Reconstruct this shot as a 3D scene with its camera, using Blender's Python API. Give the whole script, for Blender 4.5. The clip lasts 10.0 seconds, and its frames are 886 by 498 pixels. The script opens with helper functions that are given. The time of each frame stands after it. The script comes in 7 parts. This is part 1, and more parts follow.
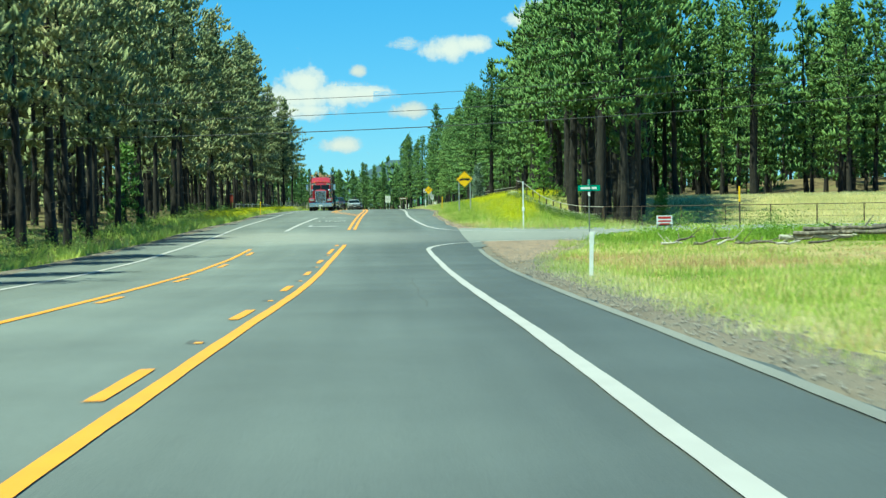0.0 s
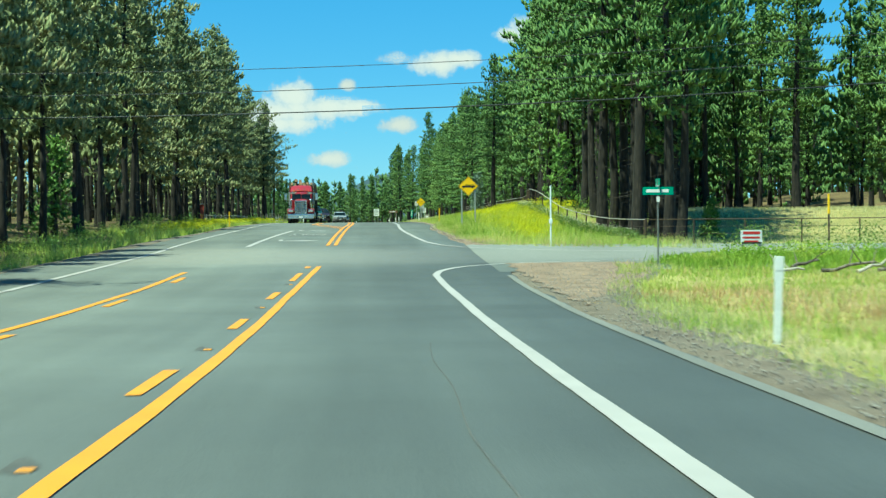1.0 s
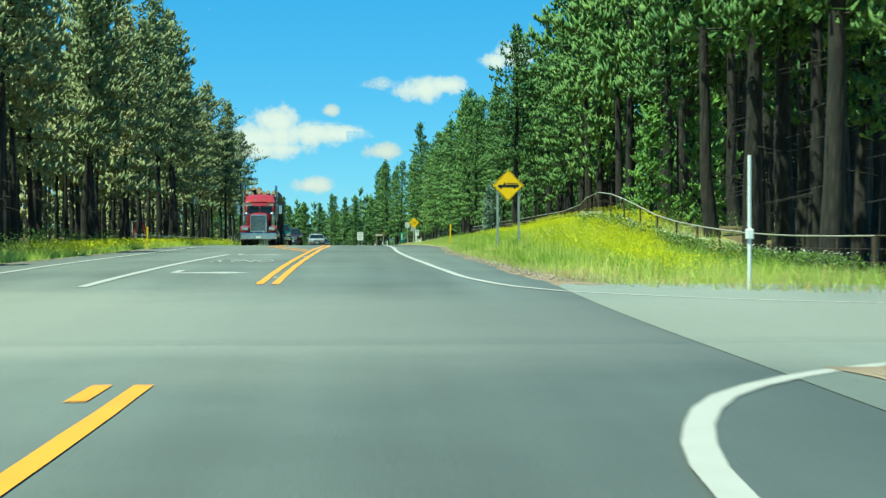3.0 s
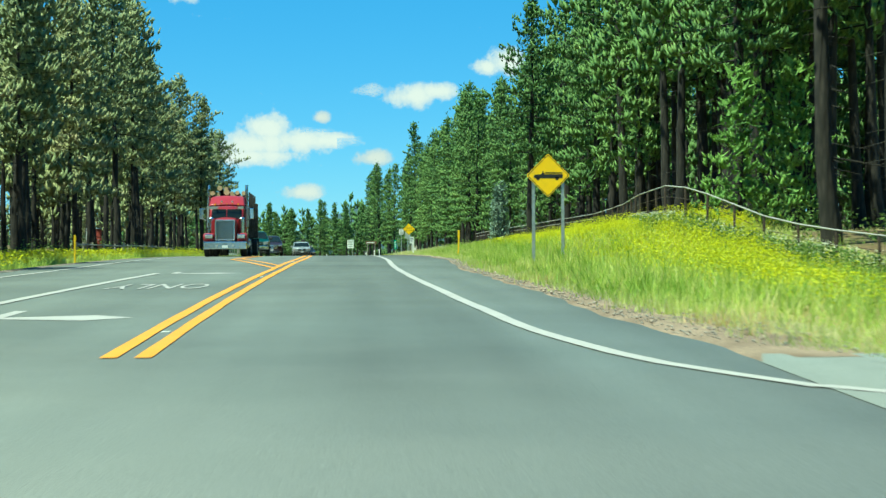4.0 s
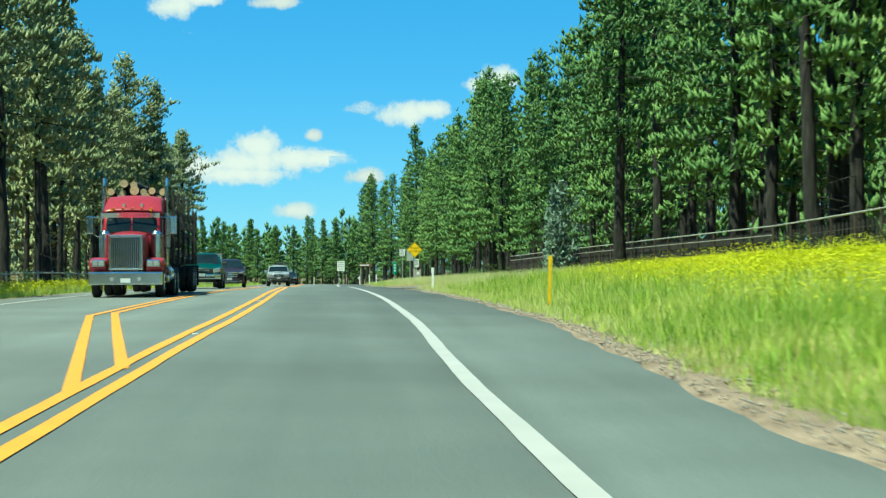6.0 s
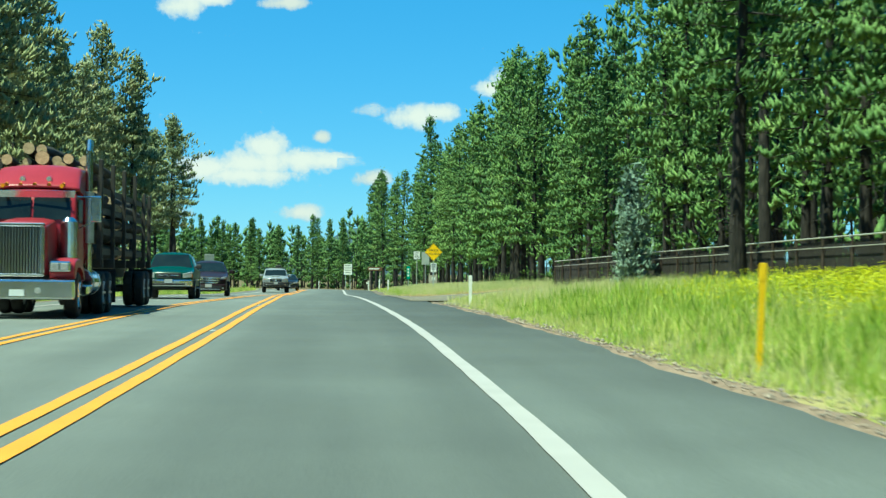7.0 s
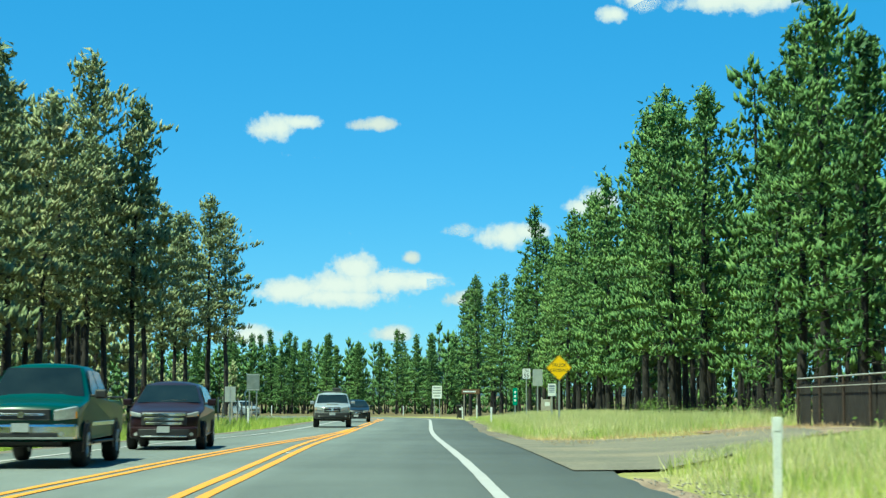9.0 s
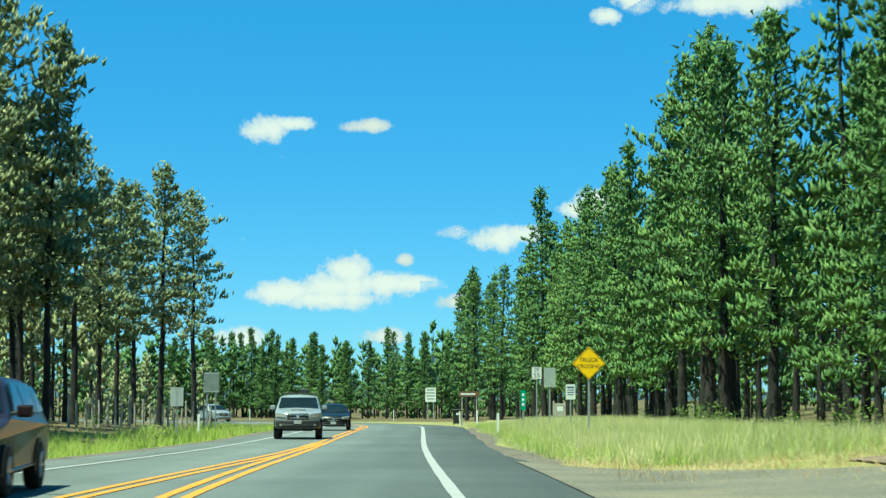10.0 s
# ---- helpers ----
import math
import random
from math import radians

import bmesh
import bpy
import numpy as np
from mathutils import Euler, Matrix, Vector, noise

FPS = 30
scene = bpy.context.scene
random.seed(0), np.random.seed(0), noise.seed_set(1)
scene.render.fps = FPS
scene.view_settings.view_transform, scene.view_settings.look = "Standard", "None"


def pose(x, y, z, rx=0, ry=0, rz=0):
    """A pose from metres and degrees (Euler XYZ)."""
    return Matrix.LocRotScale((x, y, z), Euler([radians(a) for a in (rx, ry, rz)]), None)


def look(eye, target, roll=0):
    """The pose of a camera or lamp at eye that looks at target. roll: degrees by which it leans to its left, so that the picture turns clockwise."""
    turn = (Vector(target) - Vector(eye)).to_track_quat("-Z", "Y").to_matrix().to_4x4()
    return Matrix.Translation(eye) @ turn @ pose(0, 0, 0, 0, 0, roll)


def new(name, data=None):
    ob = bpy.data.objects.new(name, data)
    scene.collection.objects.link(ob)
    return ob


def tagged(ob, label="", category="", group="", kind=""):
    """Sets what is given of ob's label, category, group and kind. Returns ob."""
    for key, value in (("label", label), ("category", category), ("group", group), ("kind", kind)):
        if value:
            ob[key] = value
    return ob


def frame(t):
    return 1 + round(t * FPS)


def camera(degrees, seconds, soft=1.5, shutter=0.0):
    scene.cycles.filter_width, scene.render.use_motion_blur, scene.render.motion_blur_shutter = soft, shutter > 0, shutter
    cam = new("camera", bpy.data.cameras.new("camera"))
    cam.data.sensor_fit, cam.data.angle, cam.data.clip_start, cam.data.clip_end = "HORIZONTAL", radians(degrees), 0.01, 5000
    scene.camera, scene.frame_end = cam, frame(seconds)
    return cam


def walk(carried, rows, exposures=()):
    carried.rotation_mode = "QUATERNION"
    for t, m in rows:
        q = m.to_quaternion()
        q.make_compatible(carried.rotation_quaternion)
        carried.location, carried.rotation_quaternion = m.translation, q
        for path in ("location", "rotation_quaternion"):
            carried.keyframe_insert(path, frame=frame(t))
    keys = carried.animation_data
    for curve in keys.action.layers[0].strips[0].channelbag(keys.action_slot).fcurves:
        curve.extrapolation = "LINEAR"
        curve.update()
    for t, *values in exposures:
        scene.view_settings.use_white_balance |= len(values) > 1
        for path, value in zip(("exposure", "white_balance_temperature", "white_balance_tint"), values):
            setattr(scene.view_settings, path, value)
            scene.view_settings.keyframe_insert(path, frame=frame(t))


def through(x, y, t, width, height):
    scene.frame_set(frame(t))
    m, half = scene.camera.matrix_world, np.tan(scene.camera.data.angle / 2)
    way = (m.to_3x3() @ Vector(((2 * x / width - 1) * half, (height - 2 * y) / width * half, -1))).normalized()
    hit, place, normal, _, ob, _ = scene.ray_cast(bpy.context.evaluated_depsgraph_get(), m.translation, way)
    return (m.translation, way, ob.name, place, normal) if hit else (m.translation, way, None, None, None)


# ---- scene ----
# time, eye, heading, pitch and lean of the moving car's camera
PATH = [
    (0.0, 0.000, -0.00, 0.000, 1.976, -1.445, -0.89),
    (0.5, 0.040, 11.00, -0.125, 2.132, -1.233, -0.61),
    (1.0, 0.012, 21.82, -0.253, 2.369, -0.963, -0.41),
    (1.5, -0.011, 32.73, -0.420, 2.547, -0.698, -0.22),
    (2.0, 0.001, 43.77, -0.544, 2.721, -0.512, -0.16),
    (2.5, 0.029, 54.60, -0.625, 2.865, -0.304, -0.10),
    (2.7, 0.059, 58.81, -0.637, 2.883, -0.233, -0.02),
    (3.8, 0.424, 81.31, -0.459, 3.061, 0.148, -0.35),
    (4.0, 0.486, 85.41, -0.415, 3.164, 0.109, -0.31),
    (4.5, 0.612, 95.64, -0.289, 3.291, 0.244, -0.15),
    (5.0, 0.670, 105.90, -0.060, 3.371, 0.470, -0.07),
    (5.5, 0.738, 116.24, 0.106, 3.446, 0.564, -0.12),
    (5.7, 0.762, 120.38, 0.166, 3.423, 0.631, -0.19),
    (6.8, 0.845, 143.42, 0.395, 3.342, 0.811, 0.32),
    (7.0, 0.867, 147.56, 0.435, 3.210, 0.827, 0.50),
    (7.5, 0.947, 157.71, 0.569, 2.447, 2.166, 0.78),
    (8.0, 1.035, 167.81, 0.625, 0.779, 4.033, 0.80),
    (8.5, 1.097, 177.83, 0.691, 0.315, 4.554, 0.31),
    (9.0, 1.175, 187.93, 0.672, 0.340, 4.644, 0.14),
    (9.5, 1.208, 198.10, 0.728, 0.428, 4.740, 0.19),
    (10.0, 1.183, 208.14, 0.687, 0.550, 4.737, 0.22),
]


def eye_pose(x, y, z, heading, pitch, lean):
    h, p = radians(heading), radians(pitch)
    ahead = Vector((math.sin(h) * math.cos(p), math.cos(h) * math.cos(p), math.sin(p)))
    return look((x, y, z), Vector((x, y, z)) + 50 * ahead, lean)


cam = camera(27.53, 10.0, 1.4, 0.3)
EXPOSURE = [(0, 1.05, 6500, -32), (0.7, 1.02, 6500, -32), (1.5, 0.94, 6500, -33), (2.6, 0.98, 6500, -34), (4.0, 1.05, 6500, -33), (10, 1.05, 6500, -32)]
walk(cam, [(r[0], eye_pose(*r[1:])) for r in PATH], EXPOSURE)


# ---- daylight ----
SUN = Vector((-0.32, -0.22, 0.92)).normalized()
world = bpy.data.worlds.new("sky")
scene.world = world
world.use_nodes = True
wn = world.node_tree.nodes
wl = world.node_tree.links
sky = wn.new("ShaderNodeTexSky")
sky.sky_type = "NISHITA"
sky.sun_disc = False
sky.sun_elevation = math.asin(SUN.z)
sky.sun_rotation = math.atan2(SUN.x, SUN.y)
sky.altitude = 2300
sky.air_density = 1.0
sky.dust_density = 0.25
sky.ozone_density = 3.0
hue = wn.new("ShaderNodeHueSaturation")
hue.inputs["Saturation"].default_value = 1.25
wl.new(sky.outputs[0], hue.inputs["Color"])
tint = wn.new("ShaderNodeMix")
tint.data_type, tint.blend_type = "RGBA", "MULTIPLY"
tint.inputs[0].default_value, tint.inputs[7].default_value = 1.0, (0.78, 0.95, 1.15, 1)
even = wn.new("ShaderNodeMix")
even.data_type = "RGBA"
even.inputs[0].default_value, even.inputs[7].default_value = 0.5, (0.6, 2.75, 5.6, 1)
wl.new(hue.outputs[0], even.inputs[6])
wl.new(even.outputs[2], tint.inputs[6])
wl.new(tint.outputs[2], wn["Background"].inputs[0])
wn["Background"].inputs[1].default_value = 0.074
sun = new("sun", bpy.data.lights.new("sun", "SUN"))
sun.data.energy, sun.data.angle, sun.data.color = 5.0, radians(0.53), (1.0, 0.95, 0.86)
sun.matrix_world = look(SUN * 100, (0, 0, 0))


# ---- materials ----
def material(name):
    m = bpy.data.materials.new(name)
    m.use_nodes = True
    return m, m.node_tree.nodes, m.node_tree.links, m.node_tree.nodes["Principled BSDF"]


def noise_tex(n, l, scale, detail=4, coords="Object", rough=0.55):
    tc = n.new("ShaderNodeTexCoord")
    t = n.new("ShaderNodeTexNoise")
    t.inputs["Scale"].default_value, t.inputs["Detail"].default_value, t.inputs["Roughness"].default_value = scale, detail, rough
    l.new(tc.outputs[coords], t.inputs["Vector"])
    return t


def ramp(n, l, source, stops):
    r = n.new("ShaderNodeValToRGB")
    e = r.color_ramp.elements
    while len(e) < len(stops):
        e.new(0.5)
    for k, (p, c) in zip(e, stops):
        k.position, k.color = p, (*c, 1) if len(c) == 3 else c
    l.new(source, r.inputs[0])
    return r


def mix_rgb(n, l, fac, a, b, kind="MIX"):
    m = n.new("ShaderNodeMix")
    m.data_type, m.blend_type = "RGBA", kind
    for socket, value in ((m.inputs[0], fac), (m.inputs[6], a), (m.inputs[7], b)):
        if isinstance(value, (int, float)):
            socket.default_value = value
        elif isinstance(value, tuple):
            socket.default_value = (*value, 1)
        else:
            l.new(value, socket)
    return m.outputs[2]


def bumped(n, l, bsdf, height, strength, distance):
    b = n.new("ShaderNodeBump")
    b.inputs["Strength"].default_value, b.inputs["Distance"].default_value = strength, distance
    l.new(height, b.inputs["Height"])
    l.new(b.outputs[0], bsdf.inputs["Normal"])


def surface(name, a, b, scale=3.0, rough=0.6, metal=0.0, fine=60.0, relief=0.3, depth=0.004, coat=0.0):
    """Two tones in broad stains, a fine grain over them and a little relief."""
    m, n, l, s = material(name)
    broad, grain = noise_tex(n, l, scale, 5), noise_tex(n, l, fine, 3)
    tone = ramp(n, l, broad.outputs[0], [(0.32, a), (0.68, b)])
    speck = ramp(n, l, grain.outputs[0], [(0.3, (0.82, 0.82, 0.82)), (0.7, (1.12, 1.12, 1.12))])
    l.new(mix_rgb(n, l, 1.0, tone.outputs[0], speck.outputs[0], "MULTIPLY"), s.inputs["Base Color"])
    s.inputs["Roughness"].default_value, s.inputs["Metallic"].default_value, s.inputs["Coat Weight"].default_value = rough, metal, coat
    bumped(n, l, s, grain.outputs[0], relief, depth)
    return m


def asphalt(name, dark, light, streak, dusty=False):
    m, n, l, s = material(name)
    tc = n.new("ShaderNodeTexCoord")
    mp = n.new("ShaderNodeMapping")
    mp.inputs["Scale"].default_value = (1.0, 0.035, 1.0)
    l.new(tc.outputs["Object"], mp.inputs["Vector"])
    track = n.new("ShaderNodeTexNoise")
    track.inputs["Scale"].default_value, track.inputs["Detail"].default_value = 0.9, 4
    l.new(mp.outputs[0], track.inputs["Vector"])
    blotch, grain = noise_tex(n, l, 0.16, 5), noise_tex(n, l, 75, 4)
    base = ramp(n, l, track.outputs[0], [(0.3, dark), (0.7, light)])
    patch = ramp(n, l, blotch.outputs[0], [(0.35, (1 - streak,) * 3), (0.65, (1 + streak,) * 3)])
    speck = ramp(n, l, grain.outputs[0], [(0.28, (0.6, 0.6, 0.6)), (0.5, (1, 1, 1)), (0.75, (1.5, 1.5, 1.48))])
    c = mix_rgb(n, l, 1.0, base.outputs[0], patch.outputs[0], "MULTIPLY")
    if dusty:
        # the resurfaced lane is darker than the far lanes; past the junction the shoulder is worn pale
        sx = n.new("ShaderNodeSeparateXYZ")
        l.new(tc.outputs["Object"], sx.inputs[0])
        across = n.new("ShaderNodeMapRange")
        across.inputs["From Min"].default_value, across.inputs["From Max"].default_value = -9.0, 6.0
        l.new(sx.outputs["X"], across.inputs["Value"])
        along = n.new("ShaderNodeMapRange")
        along.inputs["From Min"].default_value, along.inputs["From Max"].default_value = 88, 104
        l.new(sx.outputs["Y"], along.inputs["Value"])
        ends = n.new("ShaderNodeMapRange")
        ends.inputs["From Min"].default_value, ends.inputs["From Max"].default_value = 190, 150
        l.new(sx.outputs["Y"], ends.inputs["Value"])
        both = n.new("ShaderNodeMath")
        both.operation = "MULTIPLY"
        l.new(along.outputs[0], both.inputs[0])
        l.new(ends.outputs[0], both.inputs[1])
        early = ramp(n, l, across.outputs[0], [(0.0, (1.0,) * 3), (0.46, (1.02,) * 3), (0.54, (0.93,) * 3), (1.0, (0.93,) * 3)])
        late = ramp(n, l, across.outputs[0], [(0.0, (0.9,) * 3), (0.5, (0.94,) * 3), (0.66, (1.06,) * 3), (0.74, (1.16,) * 3), (0.77, (1.58,) * 3)])
        c = mix_rgb(n, l, 1.0, c, mix_rgb(n, l, both.outputs[0], early.outputs[0], late.outputs[0]), "MULTIPLY")
        # soil carried out of the side road lies across the junction
        sep = n.new("ShaderNodeSeparateXYZ")
        l.new(tc.outputs["Object"], sep.inputs[0])
        wob = n.new("ShaderNodeMath")
        wob.operation, wob.inputs[1].default_value = "MULTIPLY_ADD", 14.0
        l.new(noise_tex(n, l, 0.22, 6).outputs[0], wob.inputs[0])
        l.new(sep.outputs["Y"], wob.inputs[2])
        at = n.new("ShaderNodeMapRange")
        at.inputs["From Min"].default_value, at.inputs["From Max"].default_value = 70, 120
        l.new(wob.outputs[0], at.inputs["Value"])
        f = ramp(n, l, at.outputs[0], [(0.32, (0, 0, 0)), (0.46, (0.7, 0.7, 0.7)), (0.66, (0.7, 0.7, 0.7)), (0.84, (0, 0, 0))])
        c = mix_rgb(n, l, f.outputs[0], c, (0.19, 0.187, 0.172))
    l.new(mix_rgb(n, l, 1.0, c, speck.outputs[0], "MULTIPLY"), s.inputs["Base Color"])
    s.inputs["Roughness"].default_value = 0.82
    bumped(n, l, s, grain.outputs[0], 0.5, 0.006)
    return m


def worn_paint(name, colour, under, loss):
    m, n, l, s = material(name)
    a, b = noise_tex(n, l, 40, 6, rough=0.7), noise_tex(n, l, 1.3, 4)
    k = n.new("ShaderNodeMath")
    k.operation = "ADD"
    l.new(a.outputs[0], k.inputs[0])
    l.new(b.outputs[0], k.inputs[1])
    f = ramp(n, l, k.outputs[0], [(0.30 + loss, (1, 1, 1)), (0.40 + loss, (0, 0, 0))])
    tone = ramp(n, l, b.outputs[0], [(0.3, tuple(0.86 * v for v in colour)), (0.7, colour)])
    l.new(mix_rgb(n, l, f.outputs[0], tone.outputs[0], under), s.inputs["Base Color"])
    s.inputs["Roughness"].default_value = 0.6
    bumped(n, l, s, a.outputs[0], 0.3, 0.003)
    return m


def soil(name, stops, scale, fine=9.0, relief=0.6):
    m, n, l, s = material(name)
    broad, mid, grain = noise_tex(n, l, scale, 6), noise_tex(n, l, fine, 5), noise_tex(n, l, 48, 3)
    tone = ramp(n, l, broad.outputs[0], stops)
    sp = ramp(n, l, mid.outputs[0], [(0.3, (0.65, 0.66, 0.62)), (0.7, (1.25, 1.22, 1.15))])
    g = ramp(n, l, grain.outputs[0], [(0.3, (0.75,) * 3), (0.7, (1.2,) * 3)])
    c = mix_rgb(n, l, 1.0, tone.outputs[0], sp.outputs[0], "MULTIPLY")
    l.new(mix_rgb(n, l, 1.0, c, g.outputs[0], "MULTIPLY"), s.inputs["Base Color"])
    s.inputs["Roughness"].default_value = 0.95
    s.inputs["Specular IOR Level"].default_value = 0.15
    bumped(n, l, s, mid.outputs[0], relief, 0.015)
    return m


def leafy(name, stops, through, broad=0.35, rough=0.55, spread=0.5, grain=0.0):
    """Blades and needles: tone by blade, by tree and by place, part of the light passing through."""
    m, n, l, s = material(name)
    g, o = n.new("ShaderNodeNewGeometry"), n.new("ShaderNodeObjectInfo")
    big = noise_tex(n, l, broad, 3)
    mx = n.new("ShaderNodeMath")
    mx.operation, mx.inputs[1].default_value = "MULTIPLY_ADD", spread * 0.8
    l.new(g.outputs["Random Per Island"], mx.inputs[0])
    k = n.new("ShaderNodeMath")
    k.operation, k.inputs[1].default_value = "MULTIPLY_ADD", 1.5
    k.inputs[2].default_value = -0.5 - spread * 0.25
    l.new(big.outputs[0], k.inputs[0])
    l.new(k.outputs[0], mx.inputs[2])
    a = n.new("ShaderNodeMath")
    a.operation, a.inputs[1].default_value = "MULTIPLY_ADD", 0.35
    l.new(o.outputs["Random"], a.inputs[0])
    l.new(mx.outputs[0], a.inputs[2])
    tone = ramp(n, l, a.outputs[0], stops).outputs[0]
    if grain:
        # needles stand apart: shade in the gaps between them is multiplied into the tone
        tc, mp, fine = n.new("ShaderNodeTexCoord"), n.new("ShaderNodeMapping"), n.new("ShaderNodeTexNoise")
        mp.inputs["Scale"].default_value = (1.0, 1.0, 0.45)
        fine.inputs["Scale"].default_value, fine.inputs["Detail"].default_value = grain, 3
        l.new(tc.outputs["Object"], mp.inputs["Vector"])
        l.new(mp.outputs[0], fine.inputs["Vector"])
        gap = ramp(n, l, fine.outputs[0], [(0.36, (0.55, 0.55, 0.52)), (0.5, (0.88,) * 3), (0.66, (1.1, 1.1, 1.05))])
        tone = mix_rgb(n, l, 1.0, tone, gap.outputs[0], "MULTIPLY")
        bumped(n, l, s, fine.outputs[0], 0.5, 0.1)
    l.new(tone, s.inputs["Base Color"])
    s.inputs["Roughness"].default_value = rough
    s.inputs["Specular IOR Level"].default_value = 0.25
    t = n.new("ShaderNodeBsdfTranslucent")
    l.new(tone, t.inputs["Color"])
    mixer = n.new("ShaderNodeMixShader")
    mixer.inputs[0].default_value = through
    l.new(s.outputs[0], mixer.inputs[1])
    l.new(t.outputs[0], mixer.inputs[2])
    l.new(mixer.outputs[0], n["Material Output"].inputs[0])
    return m


def bark(name, a, b):
    m, n, l, s = material(name)
    tc, mp = n.new("ShaderNodeTexCoord"), n.new("ShaderNodeMapping")
    mp.inputs["Scale"].default_value = (1, 1, 0.18)
    l.new(tc.outputs["Object"], mp.inputs["Vector"])
    v = n.new("ShaderNodeTexVoronoi")
    v.inputs["Scale"].default_value = 9
    l.new(mp.outputs[0], v.inputs["Vector"])
    f = noise_tex(n, l, 1.2, 5)
    tone = ramp(n, l, f.outputs[0], [(0.35, a), (0.65, b)])
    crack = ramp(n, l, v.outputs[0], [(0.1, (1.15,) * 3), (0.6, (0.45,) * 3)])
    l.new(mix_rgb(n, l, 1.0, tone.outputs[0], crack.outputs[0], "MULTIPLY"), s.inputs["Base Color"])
    s.inputs["Roughness"].default_value = 0.9
    bumped(n, l, s, v.outputs[0], 0.8, 0.03)
    return m


def sheeting(name, colour, rough=0.35):
    """Retroreflective sign face, faintly blotched and dusty."""
    m, n, l, s = material(name)
    tone = ramp(n, l, noise_tex(n, l, 5, 5).outputs[0], [(0.3, tuple(0.9 * c for c in colour)), (0.7, colour)])
    l.new(tone.outputs[0], s.inputs["Base Color"])
    s.inputs["Roughness"].default_value = rough
    return m


M_ASPHALT = asphalt("asphalt", (0.088, 0.097, 0.094), (0.119, 0.130, 0.125), 0.12, True)
M_SIDE = asphalt("old_asphalt", (0.116, 0.117, 0.111), (0.152, 0.150, 0.140), 0.12)
M_YELLOW = worn_paint("yellow_line_paint", (0.62, 0.245, 0.014), (0.12, 0.12, 0.11), 0.05)
M_WHITE = worn_paint("white_line_paint", (0.345, 0.32, 0.315), (0.13, 0.13, 0.12), 0.02)
M_FADED = worn_paint("faded_white_paint", (0.5, 0.5, 0.47), (0.14, 0.14, 0.13), 0.16)
M_GRAVEL = soil("gravel_shoulder", [(0.3, (0.095, 0.08, 0.07)), (0.5, (0.155, 0.13, 0.112)), (0.7, (0.125, 0.115, 0.104))], 0.7, 30, 0.7)
M_DIRT = soil("red_dirt", [(0.3, (0.15, 0.108, 0.086)), (0.5, (0.21, 0.155, 0.125)), (0.7, (0.27, 0.20, 0.16))], 1.1, 26, 0.5)
M_VERGE = soil("verge_soil", [(0.3, (0.15, 0.155, 0.055)), (0.5, (0.24, 0.225, 0.09)), (0.7, (0.31, 0.26, 0.14))], 0.25, 5)
M_MEADOW = soil("meadow_soil", [(0.3, (0.16, 0.16, 0.06)), (0.5, (0.26, 0.23, 0.095)), (0.7, (0.34, 0.28, 0.14))], 0.08, 3)
M_LITTER = soil("pine_litter", [(0.3, (0.07, 0.055, 0.03)), (0.5, (0.13, 0.095, 0.055)), (0.7, (0.12, 0.13, 0.05))], 0.25, 4)
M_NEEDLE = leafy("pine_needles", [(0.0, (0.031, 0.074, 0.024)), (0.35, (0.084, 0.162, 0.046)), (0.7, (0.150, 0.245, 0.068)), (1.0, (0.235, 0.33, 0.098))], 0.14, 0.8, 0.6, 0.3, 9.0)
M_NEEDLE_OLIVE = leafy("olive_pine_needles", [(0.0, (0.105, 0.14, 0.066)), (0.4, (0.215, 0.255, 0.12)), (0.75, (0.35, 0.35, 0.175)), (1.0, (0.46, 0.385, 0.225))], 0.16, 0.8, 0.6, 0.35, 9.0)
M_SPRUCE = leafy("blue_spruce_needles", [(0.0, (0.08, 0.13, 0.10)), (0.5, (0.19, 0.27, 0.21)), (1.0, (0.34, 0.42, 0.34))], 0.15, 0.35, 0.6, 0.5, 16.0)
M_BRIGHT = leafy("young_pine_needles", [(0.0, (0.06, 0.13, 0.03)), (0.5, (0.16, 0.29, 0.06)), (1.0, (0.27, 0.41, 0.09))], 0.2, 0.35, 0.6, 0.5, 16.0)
M_GRASS = leafy("green_grass", [(0.0, (0.17, 0.28, 0.045)), (0.4, (0.36, 0.48, 0.095)), (0.75, (0.58, 0.63, 0.17)), (1.0, (0.76, 0.69, 0.34))], 0.55, 0.3)
M_WEED = leafy("coarse_weeds", [(0.0, (0.08, 0.17, 0.02)), (0.45, (0.19, 0.31, 0.035)), (0.8, (0.33, 0.44, 0.06)), (1.0, (0.50, 0.50, 0.12))], 0.4, 0.5)
M_DRY = leafy("dry_grass", [(0.0, (0.38, 0.42, 0.17)), (0.35, (0.57, 0.56, 0.28)), (0.7, (0.70, 0.64, 0.38)), (1.0, (0.78, 0.73, 0.52))], 0.52, 0.25)
M_FLOWER = leafy("yellow_blossom", [(0.0, (0.40, 0.44, 0.02)), (0.5, (0.60, 0.58, 0.02)), (1.0, (0.78, 0.68, 0.05))], 0.3, 0.5)
M_SHRUB = leafy("shrub_leaves", [(0.0, (0.05, 0.09, 0.02)), (0.5, (0.12, 0.19, 0.04)), (1.0, (0.22, 0.30, 0.08))], 0.3, 0.8)
# bark colour set darker than real bark, with the crowns' shade put in
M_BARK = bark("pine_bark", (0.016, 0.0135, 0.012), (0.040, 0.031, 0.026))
M_BARK_PALE = bark("weathered_bark", (0.13, 0.11, 0.09), (0.24, 0.2, 0.16))
M_UMBEL = leafy("pale_umbels", [(0.0, (0.45, 0.47, 0.34)), (1.0, (0.75, 0.74, 0.62))], 0.2, 0.5)
